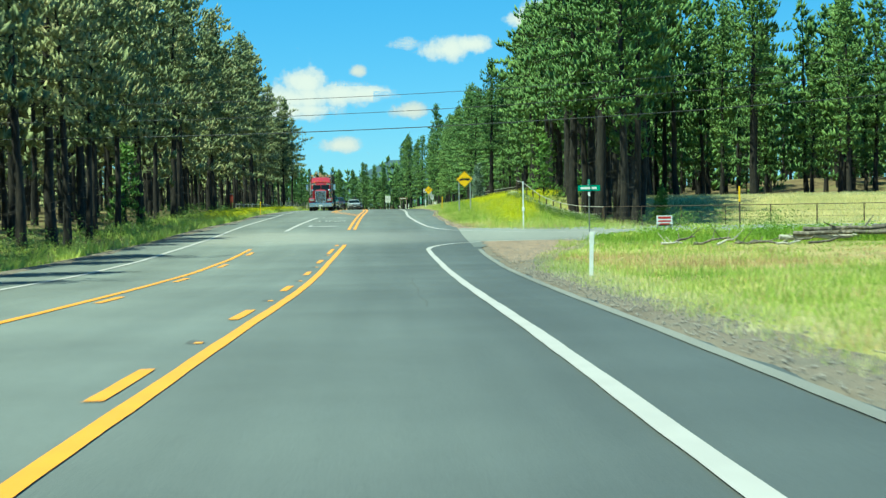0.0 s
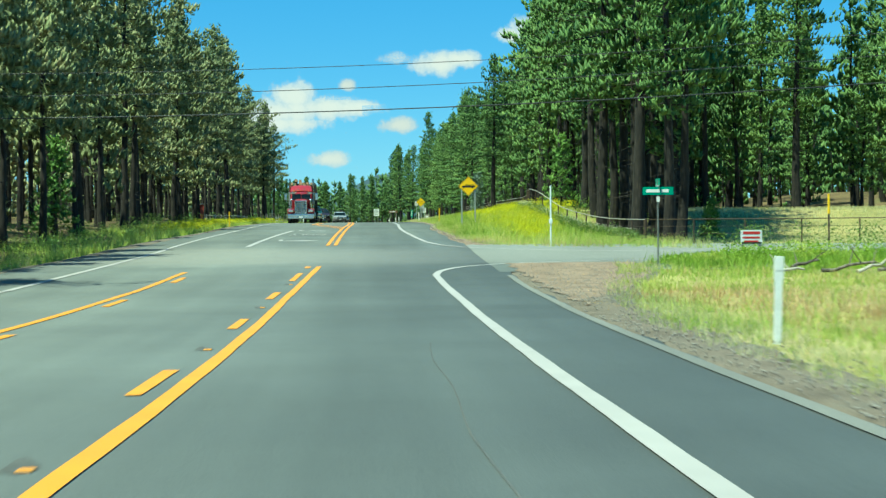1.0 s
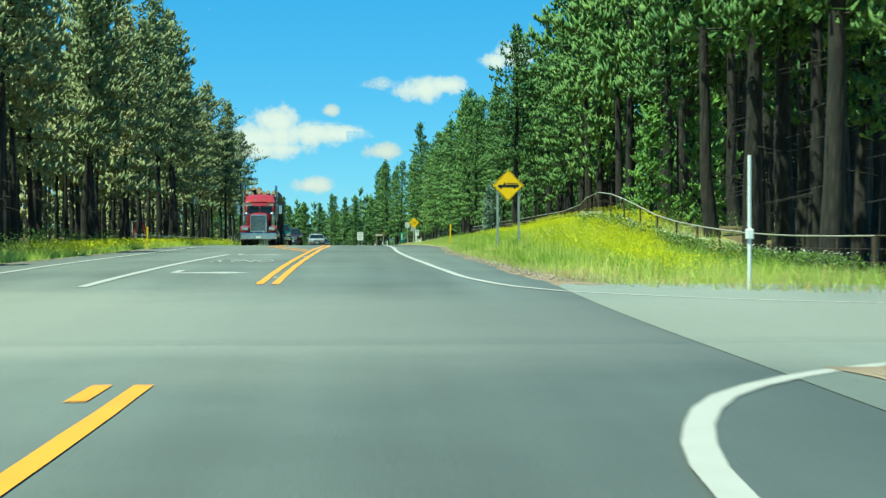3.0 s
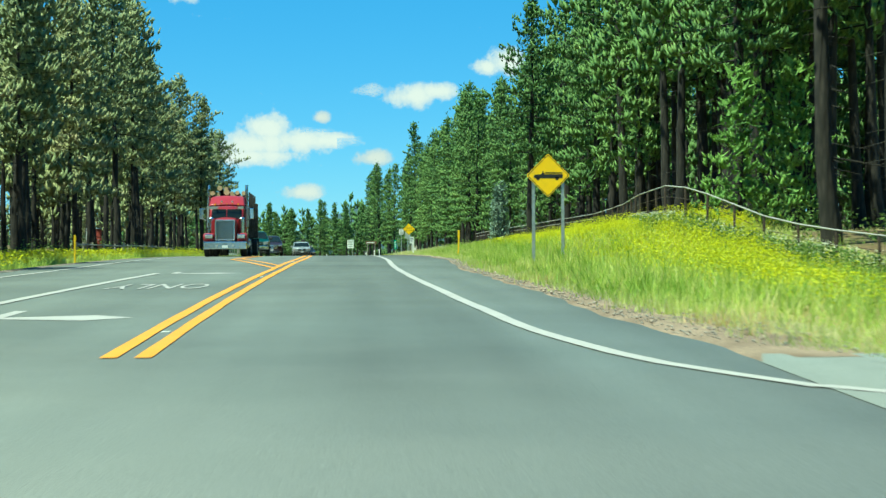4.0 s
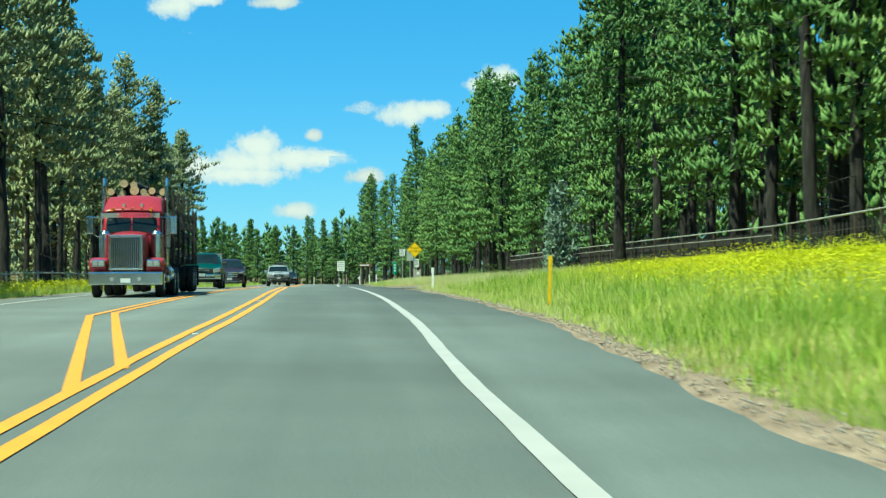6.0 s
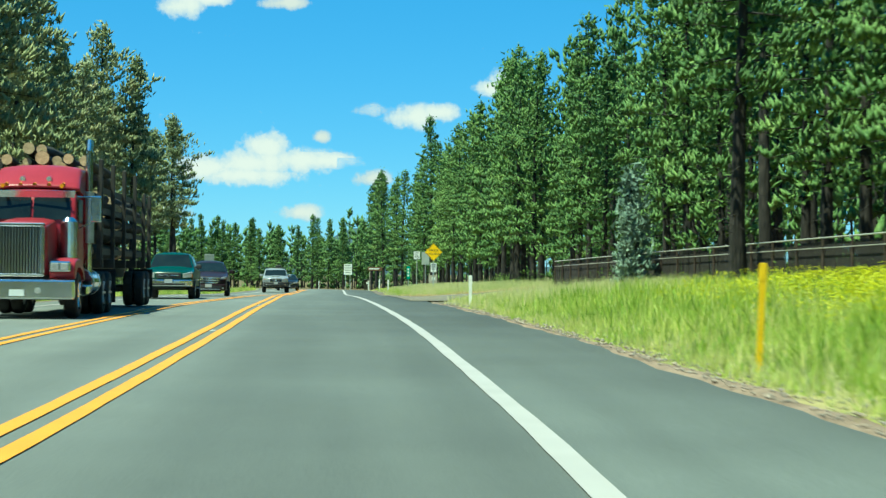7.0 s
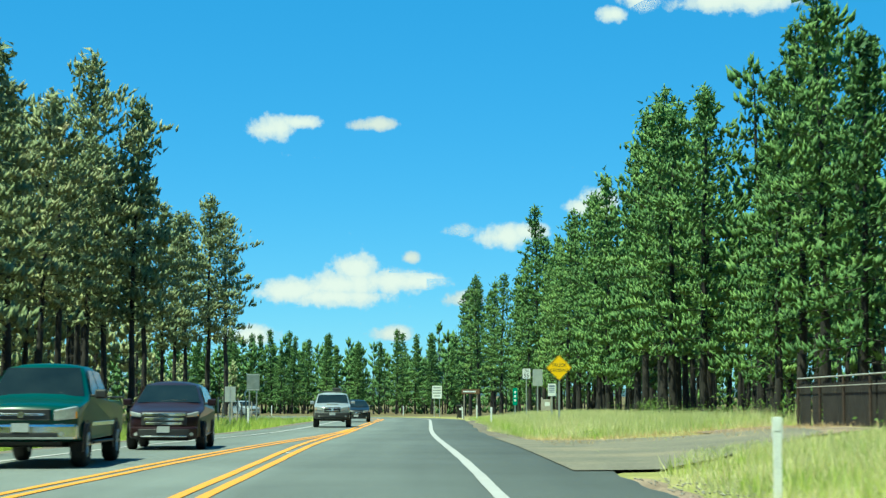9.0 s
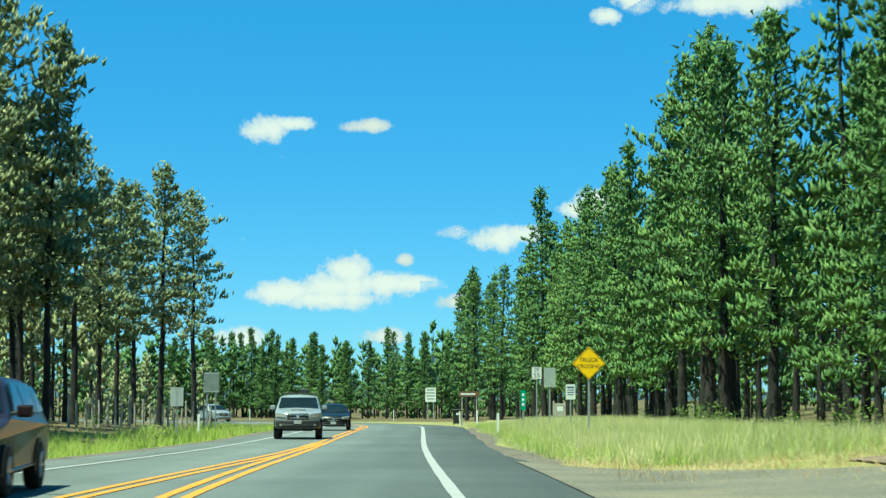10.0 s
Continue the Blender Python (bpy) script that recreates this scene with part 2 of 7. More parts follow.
M_GREYWOOD = surface("weathered_wood", (0.30, 0.27, 0.23), (0.46, 0.42, 0.36), 4, 0.85)
M_FENCEWOOD = surface("brown_fence_boards", (0.014, 0.011, 0.010), (0.030, 0.022, 0.018), 2, 0.85)
M_RUST = surface("rusty_steel", (0.05, 0.034, 0.027), (0.09, 0.062, 0.048), 5, 0.7, 0.4)
M_GALV = surface("galvanised_steel", (0.42, 0.44, 0.45), (0.58, 0.6, 0.6), 6, 0.45, 0.8)
M_SIGNYEL = sheeting("yellow_sign_face", (0.95, 0.57, 0.008))
M_SIGNWHT = sheeting("white_sign_face", (0.78, 0.79, 0.78))
M_SIGNGRN = sheeting("green_sign_face", (0.0, 0.30, 0.19))
M_SIGNBRN = sheeting("brown_sign_face", (0.16, 0.09, 0.05))
M_SIGNRED = sheeting("red_sign_face", (0.5, 0.03, 0.03))
M_BLACK = surface("black_paint", (0.012, 0.012, 0.012), (0.02, 0.02, 0.02), 5, 0.5)
M_POSTWHT = surface("white_delineator_plastic", (0.72, 0.73, 0.72), (0.82, 0.83, 0.82), 3, 0.45)
M_POSTYEL = surface("yellow_marker_plastic", (0.75, 0.45, 0.01), (0.85, 0.55, 0.02), 3, 0.45)
M_REDPAINT = surface("faded_red_paint", (0.33, 0.045, 0.03), (0.42, 0.08, 0.055), 3, 0.7)
M_WIRE = surface("cable_sheath", (0.02, 0.02, 0.022), (0.03, 0.03, 0.03), 8, 0.5)
M_STRAW = leafy("straw_grass", [(0.0, (0.34, 0.24, 0.10)), (0.4, (0.54, 0.37, 0.18)), (0.75, (0.68, 0.48, 0.28)), (1.0, (0.74, 0.56, 0.37))], 0.45, 0.25)
M_CLOD = surface("pale_earth_clods", (0.20, 0.155, 0.125), (0.36, 0.29, 0.235), 7, 0.95)
M_STONE = surface("grey_gravel_stones", (0.13, 0.12, 0.11), (0.34, 0.31, 0.28), 12, 0.9)


# ---- helpers for shapes ----
rng = np.random.default_rng(7)


def part(name, data, mat, parent=None, label=""):
    """Links a bmesh or a mesh as one object, under a thing or a part."""
    if isinstance(data, bmesh.types.BMesh):
        me = bpy.data.meshes.new(name)
        data.to_mesh(me)
        data.free()
    else:
        me = data
    if mat is not None and not me.materials:
        me.materials.append(mat)
    ob = new(name, me)
    ob.parent = parent
    return tagged(ob, label) if label else ob


def thing(name, m, label, category, group="", kind=""):
    ob = new(name)
    ob.empty_display_size = 0.3
    ob.matrix_world = m
    return tagged(ob, label, category, group, kind)


def np_mesh(name, verts, faces, mat=None, smooth=False):
    """A mesh from arrays of places and of equal-sided faces."""
    verts, faces = np.asarray(verts, np.float32), np.asarray(faces, np.int32)
    me = bpy.data.meshes.new(name)
    count, sides = faces.shape
    me.vertices.add(len(verts))
    me.vertices.foreach_set("co", verts.ravel())
    me.loops.add(count * sides)
    me.loops.foreach_set("vertex_index", faces.ravel())
    me.polygons.add(count)
    me.polygons.foreach_set("loop_start", np.arange(0, count * sides, sides, dtype=np.int32))
    if smooth:
        me.polygons.foreach_set("use_smooth", np.ones(count, bool))
    me.update(calc_edges=True)
    if mat is not None:
        me.materials.append(mat)
    return me


def box(bm, x0, x1, y0, y1, z0, z1, bevel=0.0, segments=1):
    r = bmesh.ops.create_cube(bm, size=1, matrix=Matrix.LocRotScale(((x0 + x1) / 2, (y0 + y1) / 2, (z0 + z1) / 2), None, (x1 - x0, y1 - y0, z1 - z0)))
    if bevel:
        edges = list({e for v in r["verts"] for e in v.link_edges})
        bmesh.ops.bevel(bm, geom=edges, offset=bevel, segments=segments, affect="EDGES", profile=0.5)
    return bm


def rod(bm, a, b, r0, r1=None, sides=10, caps=True):
    """A tapered rod from a to b."""
    a, b = Vector(a), Vector(b)
    d = b - a
    m = Matrix.Translation((a + b) / 2) @ d.to_track_quat("Z", "Y").to_matrix().to_4x4()
    bmesh.ops.create_cone(bm, cap_ends=caps, segments=sides, radius1=r0, radius2=r0 if r1 is None else r1, depth=d.length, matrix=m)
    return bm


def outline(bm, pts, y0, y1, bevel=0.0):
    """A flat shape given by (x, z) corners, thickened from y0 to y1."""
    f = bm.faces.new([bm.verts.new((x, y0, z)) for x, z in pts])
    r = bmesh.ops.extrude_face_region(bm, geom=[f])
    vs = [v for v in r["geom"] if isinstance(v, bmesh.types.BMVert)]
    bmesh.ops.translate(bm, vec=(0, y1 - y0, 0), verts=vs)
    bmesh.ops.recalc_face_normals(bm, faces=bm.faces)
    if bevel:
        bmesh.ops.bevel(bm, geom=list(bm.edges), offset=bevel, segments=2, affect="EDGES", profile=0.5)
    return bm


def rounded(pts, r, steps=4):
    """Corners of a polygon rounded by r."""
    out = []
    n = len(pts)
    for i in range(n):
        p, a, b = Vector(pts[i]), Vector(pts[i - 1]), Vector(pts[(i + 1) % n])
        u, v = (a - p).normalized(), (b - p).normalized()
        for k in range(steps + 1):
            t = k / steps
            out.append(tuple(p + u * r * (1 - t) ** 2 + v * r * t ** 2))
    return out


def bm_new():
    return bmesh.new()


def curve_at(knots):
    """A smooth curve through (y, value) knots, for arrays."""
    ky, kv = np.array([k[0] for k in knots], float), np.array([k[1] for k in knots], float)
    d = np.diff(kv) / np.diff(ky)
    h = np.diff(ky)
    m = np.concatenate([[d[0]], np.where(d[:-1] * d[1:] > 0, (d[:-1] * h[1:] + d[1:] * h[:-1]) / (h[:-1] + h[1:]), 0), [d[-1]]])

    def at(y):
        y = np.clip(np.asarray(y, float), ky[0], ky[-1])
        i = np.clip(np.searchsorted(ky, y, side="right") - 1, 0, len(ky) - 2)
        t = (y - ky[i]) / h[i]
        return ((2 * t ** 3 - 3 * t ** 2 + 1) * kv[i] + (t ** 3 - 2 * t ** 2 + t) * h[i] * m[i] + (3 * t ** 2 - 2 * t ** 3) * kv[i + 1] + (t ** 3 - t ** 2) * h[i] * m[i + 1])
    return at


def smooth(t):
    t = np.clip(t, 0, 1)
    return t * t * (3 - 2 * t)


def waves(x, y, size, seed=0.0):
    """Gentle uneven ground from a few crossing waves, between -1 and 1."""
    return (np.sin(x / size * 1.7 + y / size * 0.9 + seed) + np.sin(-x / size * 1.1 + y / size * 1.9 + 2.1 * seed) + np.sin(x / size * 3.1 - y / size * 2.3 + 3.3 * seed) * 0.5) / 2.5


# ---- the lie of the land ----
road_z = curve_at([(-400, 2.0), (-60, -0.45), (0, -1.30), (11, -1.43), (22, -1.56), (33, -1.71), (44, -1.84), (55, -1.92), (64, -1.92), (73, -1.84), (82, -1.75), (96, -1.58), (106, -1.37),
                   (117, -1.19), (128, -1.06), (143, -0.91), (158, -0.74), (168, -0.67), (178, -0.62), (198, -0.58), (215, -0.60), (234, -0.65), (265, -0.90), (308, -1.05), (345, -1.25), (381, -1.5), (420, -1.8), (520, -2.2), (5000, -2.2)])
right_edge = curve_at([(-400, 3.8), (60, 3.85), (100, 4.4), (112, 4.1), (140, 4.1), (150, 4.4), (160, 4.75), (175, 4.75), (195, 4.5), (215, 4.25), (240, 3.9), (265, 3.35), (300, 3.5), (330, 3.6), (5000, 3.6)])
left_edge = curve_at([(-400, -11.2), (60, -11.1), (90, -10.7), (112, -10.0), (150, -9.6), (190, -9.3), (216, -8.9), (244, -7.7), (270, -6.9), (289, -6.5), (320, -6.3), (5000, -6.3)])
mound = curve_at([(-400, 0), (95, 0), (104, -0.05), (112, -0.35), (120, -0.3), (127, 0.0), (133, 0.4), (138, 0.85), (143, 1.15), (150, 1.15), (158, 0.98), (175, 0.75), (200, 0.62), (240, 0.55), (300, 0.38), (360, 0.2), (5000, 0.2)])
BEND = 322.0
RADIUS = 95.0


def ground_z(x, y):
    x, y = np.asarray(x, float), np.asarray(y, float)
    base = road_z(y)
    dr, dl = x - right_edge(y), left_edge(y) - x
    z = base + np.where(y < BEND + 130, mound(y), 0.2) * smooth((dr - 0.4) / 8.0)
    z = z + 0.16 * smooth((dr - 12) / 20) * waves(x, y, 11.0, 1.0) + 0.05 * smooth((dr - 1.0) / 3) * waves(x, y, 2.6, 2.0)
    z = z - 0.22 * smooth((dl - 0.3) / 2.2) + 0.55 * smooth((dl - 2.5) / 9) + 0.25 * smooth((dl - 6) / 12) * waves(x, y, 8.0, 4.0)
    # the forest floor rises away from the road
    z = z + 2.3 * smooth((dr - 15) / 34) * smooth((y - 176) / 40) + 1.8 * smooth((dl - 9) / 34)
    # level bed of the side road
    bed = smooth((x - 4.5) / 3) * smooth((y - 78.5) / 3.5) * smooth((101.5 - y) / 3.5) * (x < 80)
    z = z * (1 - bed) + (base + 0.02) * bed
    under = (dr < 0.05) & (dl < 0.05)
    z = z - np.where(under & (y < BEND), 0.10, 0.035)
    # beyond the bend the sheet lies under the turning road
    far = (y > BEND - 4) & (x < 8) & (x > -160)
    z = np.where(far, np.minimum(z, road_z(y) - 0.10), z)
    return z


xs = np.unique(np.concatenate([[-4900, -2400, -1200, -600, -300, -200, -150, -120, -95, -75, -60], np.arange(-50, -12, 2.0), np.arange(-12, -6, 0.5), np.arange(-6, 3, 3.0),
                               np.arange(3, 9, 0.5), np.arange(9, 30, 1.5), np.arange(30, 124, 3), [130, 160, 220, 320, 600, 1200, 2400, 4900]]))
ys = np.unique(np.concatenate([[-4900, -2000, -800, -400, -200, -120, -80], np.arange(-60, 440, 2.0), np.arange(440, 560, 20.0), [600, 700, 900, 1300, 2200, 4900]]))
gx, gy = np.meshgrid(xs, ys)
gv = np.stack([gx.ravel(), gy.ravel(), ground_z(gx, gy).ravel()], 1)
nx, ny = len(xs), len(ys)
ii, jj = np.meshgrid(np.arange(nx - 1), np.arange(ny - 1))
q0 = (jj * nx + ii).ravel()
gf = np.stack([q0, q0 + 1, q0 + nx + 1, q0 + nx], 1)
ground_mesh = np_mesh("ground", gv, gf, None, True)
for mt in (M_VERGE, M_LITTER, M_MEADOW):
    ground_mesh.materials.append(mt)
fx, fy = gv[gf][:, :, 0].mean(1), gv[gf][:, :, 1].mean(1)
edge_shift = 1.6 * waves(fx, fy, 4.0, 5.0)
slot = np.where(fx < left_edge(fy) - 2.2 + edge_shift, 1, 0)
slot = np.where((fx > 15 + edge_shift) & (fy > 104), 1, slot)
slot = np.where((fx > 6.5) & (fy < 100 + 0 * fy), 2, slot)
slot = np.where((fx > 16.5 + 0.06 * (fy - 100)) & (fx < 66 + 9 * waves(fx, fy, 17.0, 2.0)) & (fy > 98) & (fy < 168 + 5 * waves(fx, fy, 9.0, 3.0) + 0.25 * (40 - fx)), 2, slot)
slot = np.where(fy > 400, 1, slot)
ground_mesh.polygons.foreach_set("material_index", slot.astype(np.int32))
ground = tagged(new("ground", ground_mesh), "rolling roadside ground of grass, soil and pine litter", "ground", kind="structure")


# ---- the road ----
def centre(s):
    """Place and heading of the road's reference line, s metres along it: straight, then a bend to the other side."""
    if s <= BEND:
        return 0.0, s, 0.0
    a = min((s - BEND) / RADIUS, 1.25)
    x, y = -RADIUS * (1 - math.cos(a)), BEND + RADIUS * math.sin(a)
    rest = s - BEND - a * RADIUS
    return x - rest * math.sin(a), y + rest * math.cos(a), a


def on_road(off, s, lift=0.0):
    x, y, a = centre(s)
    px, py = x + off * math.cos(a), y + off * math.sin(a)
    return px, py, float(road_z(min(y, 440))) + lift


def ribbon(name, stations, lo, hi, lift, mat, thick=0.0):
    """A strip along the road between two offsets, which are numbers or curves."""
    v, f = [], []
    low = lo if callable(lo) else (lambda s: lo)
    high = hi if callable(hi) else (lambda s: hi)
    for s in stations:
        v += [on_road(float(low(s)), s, lift), on_road(float(high(s)), s, lift)]
    n = len(stations)
    f = [(2 * i, 2 * i + 1, 2 * i + 3, 2 * i + 2) for i in range(n - 1)]
    if thick:
        k = len(v)
        v += [(x, y, z - thick) for x, y, z in v]
        f += [(2 * i + 2, 2 * i + 2 + k, 2 * i + k, 2 * i) for i in range(n - 1)]
        f += [(2 * i + 1, 2 * i + 1 + k, 2 * i + 3 + k, 2 * i + 3) for i in range(n - 1)]
    return np_mesh(name, v, f, mat)


def steps(a, b, d=2.0):
    return list(np.linspace(a, b, max(2, int(round((b - a) / d)) + 1)))


road = tagged(new("road", ribbon("road", steps(-300, 0, 6) + steps(0, BEND, 1.0)[1:] + steps(BEND, 560, 4)[1:], lambda s: left_edge(s) + 0.06 * math.sin(s * 1.3) + 0.05 * math.sin(s * 0.37),
                                 lambda s: right_edge(s) + 0.05 * math.sin(s * 1.7) + 0.06 * math.sin(s * 0.43 + 1), 0.0, M_ASPHALT, 0.14)),
              "grey asphalt two-lane highway with a turn lane", "road", kind="structure")


def flat_patch(name, pts, lift, mat, parent, label="", fine=2):
    """A level-following patch given by its corners in plan."""
    bm = bm_new()
    f = bm.faces.new([bm.verts.new((x, y, 0)) for x, y in pts])
    bmesh.ops.triangulate(bm, faces=[f])
    bmesh.ops.subdivide_edges(bm, edges=list(bm.edges), cuts=fine, use_grid_fill=True)
    for v in bm.verts:
        v.co.z = float(road_z(v.co.y)) + lift
    bmesh.ops.recalc_face_normals(bm, faces=bm.faces)
    if bm.faces and sum(f.normal.z for f in bm.faces) < 0:
        bmesh.ops.reverse_faces(bm, faces=bm.faces)
    return part(name, bm, mat, parent, label)


def band(name, pts, width, lift, mat, parent, label="", width_end=None):
    """A painted line of that width along (x, y) points, smoothed, on the road's surface."""
    p = [Vector((x, y)) for x, y in pts]
    fine = []
    for i in range(len(p) - 1):
        a, b, c, d = p[max(i - 1, 0)], p[i], p[i + 1], p[min(i + 2, len(p) - 1)]
        n = max(2, int((c - b).length / 1.2))
        for k in range(n):
            t = k / n
            fine.append(0.5 * (2 * b + (c - a) * t + (2 * a - 5 * b + 4 * c - d) * t * t + (3 * b - a - 3 * c + d) * t ** 3))
    fine.append(p[-1])
    v = []
    for i, q in enumerate(fine):
        t = (fine[min(i + 1, len(fine) - 1)] - fine[max(i - 1, 0)]).normalized()
        s = Vector((-t.y, t.x)) * width / 2
        wob = 1 + 0.03 * math.sin(i * 2.1 + q.x)
        for w in (s, -s):
            e = q + w * wob
            v.append((e.x, e.y, float(road_z(e.y)) + lift))
    return part(name, np_mesh(name, v, [(2 * i, 2 * i + 2, 2 * i + 3, 2 * i + 1) for i in range(len(fine) - 1)]), mat, parent, label)


# side road that leaves at the junction, and its paint
side_road = tagged(new("side_road", np_mesh("side_road", [], np.zeros((0, 4), int))), "pale worn asphalt side road at the junction", "road", kind="structure")
SIDE_NEAR = [(3.85, 74.5), (4.2, 77), (4.9, 79.6), (6.2, 81.2), (9, 82.4), (14, 83.4), (30, 84.5), (75, 86)]
SIDE_FAR = [(75, 96), (30, 95.2), (14, 95.4), (9, 97.0), (6.2, 99.2), (5.0, 101), (4.6, 103), (4.36, 102), (4.3, 97), (4.1, 88), (3.98, 81)]
flat_patch("pavement", SIDE_NEAR + SIDE_FAR, 0.006, M_ASPHALT, side_road, fine=5)

right_white = curve_at([(99.6, 4.3), (102, 3.45), (105, 2.95), (112, 2.56), (122, 2.33), (128, 2.235), (136, 2.18), (144, 2.17), (151, 2.22), (159, 2.32), (168, 2.35), (180, 2.345), (200, 2.17), (220, 1.9), (240, 1.5), (265, 1.2), (300, 1.1), (322, 1.05), (900, 1.05)])
yellow_r = curve_at([(103.5, -1.46), (120, -1.43), (135, -1.41), (150, -1.35), (165, -1.215), (180, -1.27), (200, -1.53), (220, -1.78), (240, -2.1), (265, -2.35), (322, -2.45), (900, -2.45)])
yellow_l = curve_at([(160, -4.42), (190, -4.42), (206, -4.4), (222, -4.0), (237, -3.5), (256, -3.0), (275, -2.85), (285, -2.85), (900, -2.85)])
left_white = curve_at([(100, -8.65), (120, -8.45), (150, -8.35), (185, -8.2), (205, -7.85), (216, -7.45), (230, -6.85), (244, -6.15), (258, -5.75), (275, -5.4), (300, -5.2), (322, -5.2), (900, -5.2)])


def stripe(name, a, b, mid, width, mat, label):
    mid_at = mid if callable(mid) else (lambda s: mid)
    wob = lambda s: 0.005 * math.sin(s * 0.9) + 0.003 * math.sin(s * 2.7)
    return part(name, ribbon(name, steps(a, min(b, BEND), 1.2) + (steps(BEND, b, 3)[1:] if b > BEND else []), lambda s: mid_at(s) - width / 2 + wob(s), lambda s: mid_at(s) + width / 2 + wob(s + 1.7), 0.011, mat), None, road, label)


white_a = curve_at([(-60, 1.72), (5, 1.75), (20, 1.83), (40, 1.87), (60, 1.92), (73, 1.9)])
stripe("edge_line", -60, 72.5, white_a, 0.19, M_WHITE, "white right edge line")
band("edge_line", [(1.91, 72.4), (2.07, 74.7), (2.42, 76.8), (3.0, 78.8), (3.95, 80.5), (5.2, 81.9), (7.2, 83.1), (9.5, 84.1), (14, 85.2), (30, 86.4)], 0.21, 0.012, M_WHITE, side_road, "white line curving into the side road")
band("edge_line", [(30, 93.6), (16, 93.3), (11, 94.2), (7.6, 96.0), (5.6, 98.0), (4.3, 99.7)], 0.2, 0.012, M_WHITE, side_road, "white line curving out of the side road")
stripe("edge_line", 99.6, 520, right_white, 0.19, M_WHITE, "white right edge line")
stripe("edge_line", -60, 100, -8.65, 0.2, M_WHITE, "white far edge line")
stripe("edge_line", 100, 520, left_white, 0.18, M_WHITE, "white far edge line")
yellow_a = curve_at([(-60, -1.98), (5, -1.91), (20, -1.81), (40, -1.69), (60, -1.73), (81, -1.56)])
stripe("centre_line", -60, 80, yellow_a, 0.168, M_YELLOW, "solid yellow line of the turn lane")
stripe("centre_line", -60, 76, -5.45, 0.16, M_YELLOW, "solid yellow line of the turn lane")
stripe("centre_line", 103.1, 520, yellow_r, 0.165, M_YELLOW, "double yellow centre line")
stripe("centre_line", 103.1, 520, lambda s: yellow_r(s) - 0.335, 0.165, M_YELLOW, "double yellow centre line")
stripe("median_line", 165.3, 275, yellow_l, 0.15, M_YELLOW, "double yellow line of the painted median")
stripe("median_line", 167.4, 275, lambda s: yellow_l(s) + 0.3, 0.15, M_YELLOW, "double yellow line of the painted median")
band("median_line", [(-1.72, 144.0), (-3.07, 154.8), (-4.43, 165.7)], 0.16, 0.0135, M_YELLOW, road, "slanting double yellow median nose")
band("median_line", [(-1.62, 147.4), (-2.9, 157.6), (-4.17, 167.9)], 0.16, 0.0135, M_YELLOW, road, "slanting double yellow median nose")
for y0 in (-34.9, -22.7, -10.5, 1.7, 13.7, 25.7, 37.5, 49.0, 59.8, 69.6):
    stripe("lane_dash", y0, y0 + (3.05 if y0 < 55 else 3.4 if y0 < 60 else 5.0), lambda s: yellow_a(s) - 0.335, 0.155, M_YELLOW, "broken yellow lane dash")
for k in range(-4, 5):
    stripe("lane_dash", 20.5 + 12.19 * k, 23.5 + 12.19 * k, -5.1, 0.16, M_YELLOW, "broken yellow lane dash")
stripe("pavement_edge", -60, 72, lambda s: right_edge(s) - 0.10, 0.17, M_SIDE, "paler strip of older asphalt at the pavement's edge")
stripe("lane_dash", 78.6, 80.0, lambda s: yellow_a(s) - 0.34, 0.17, M_YELLOW, "short yellow lane dash")
stripe("turn_lane_line", 102, 137, lambda s: -5.32 + (s - 102) * 0.016, 0.22, M_WHITE, "solid white turn lane line")


# turn arrows and the lettering of the opposite turn lane
def turn_arrow(y):
    pts = [(x - 0.24, yy) for x, yy in ((-3.95, y + 1.6), (-4.15, y + 1.6), (-4.15, y - 0.5), (-4.0, y - 0.75), (-2.75, y - 0.75), (-2.75, y - 1.25), (-2.15, y - 0.55), (-2.75, y + 0.15), (-2.75, y - 0.35), (-3.95, y - 0.35))]
    bm = bm_new()
    f = bm.faces.new([bm.verts.new((x, yy, float(road_z(yy)) + 0.006)) for x, yy in pts])
    bmesh.ops.triangulate(bm, faces=[f])
    bmesh.ops.recalc_face_normals(bm, faces=bm.faces)
    if sum(g.normal.z for g in bm.faces) < 0:
        bmesh.ops.reverse_faces(bm, faces=bm.faces)
    part("turn_arrow", bm, M_WHITE, road, "white painted turn arrow")


turn_arrow(111)
turn_arrow(137.3)


def text_mesh(body, size, depth=0.0, align="CENTER"):
    cu = bpy.data.curves.new("lettering", "FONT")
    cu.body, cu.size, cu.extrude, cu.align_x, cu.align_y = body, size, depth, align, "CENTER"
    cu.resolution_u = 3
    ob = bpy.data.objects.new("lettering", cu)
    scene.collection.objects.link(ob)
    bpy.context.view_layer.update()
    me = bpy.data.meshes.new_from_object(ob.evaluated_get(bpy.context.evaluated_depsgraph_get()))
    bpy.data.objects.remove(ob)
    return me


word = text_mesh("ONLY", 1.0)
word.transform(Matrix.Diagonal((0.76, 4.9, 1, 1)))
lettering = part("road_lettering", word, M_WHITE, road, "white word ONLY painted for oncoming cars")
word.transform(pose(-3.35, 124.0, 0, 0, 0, 180))
for v in word.vertices:
    v.co.z = float(road_z(v.co.y)) + 0.012

M_TAR = surface("worn_tar", (0.045, 0.045, 0.043), (0.09, 0.09, 0.086), 6, 0.8)
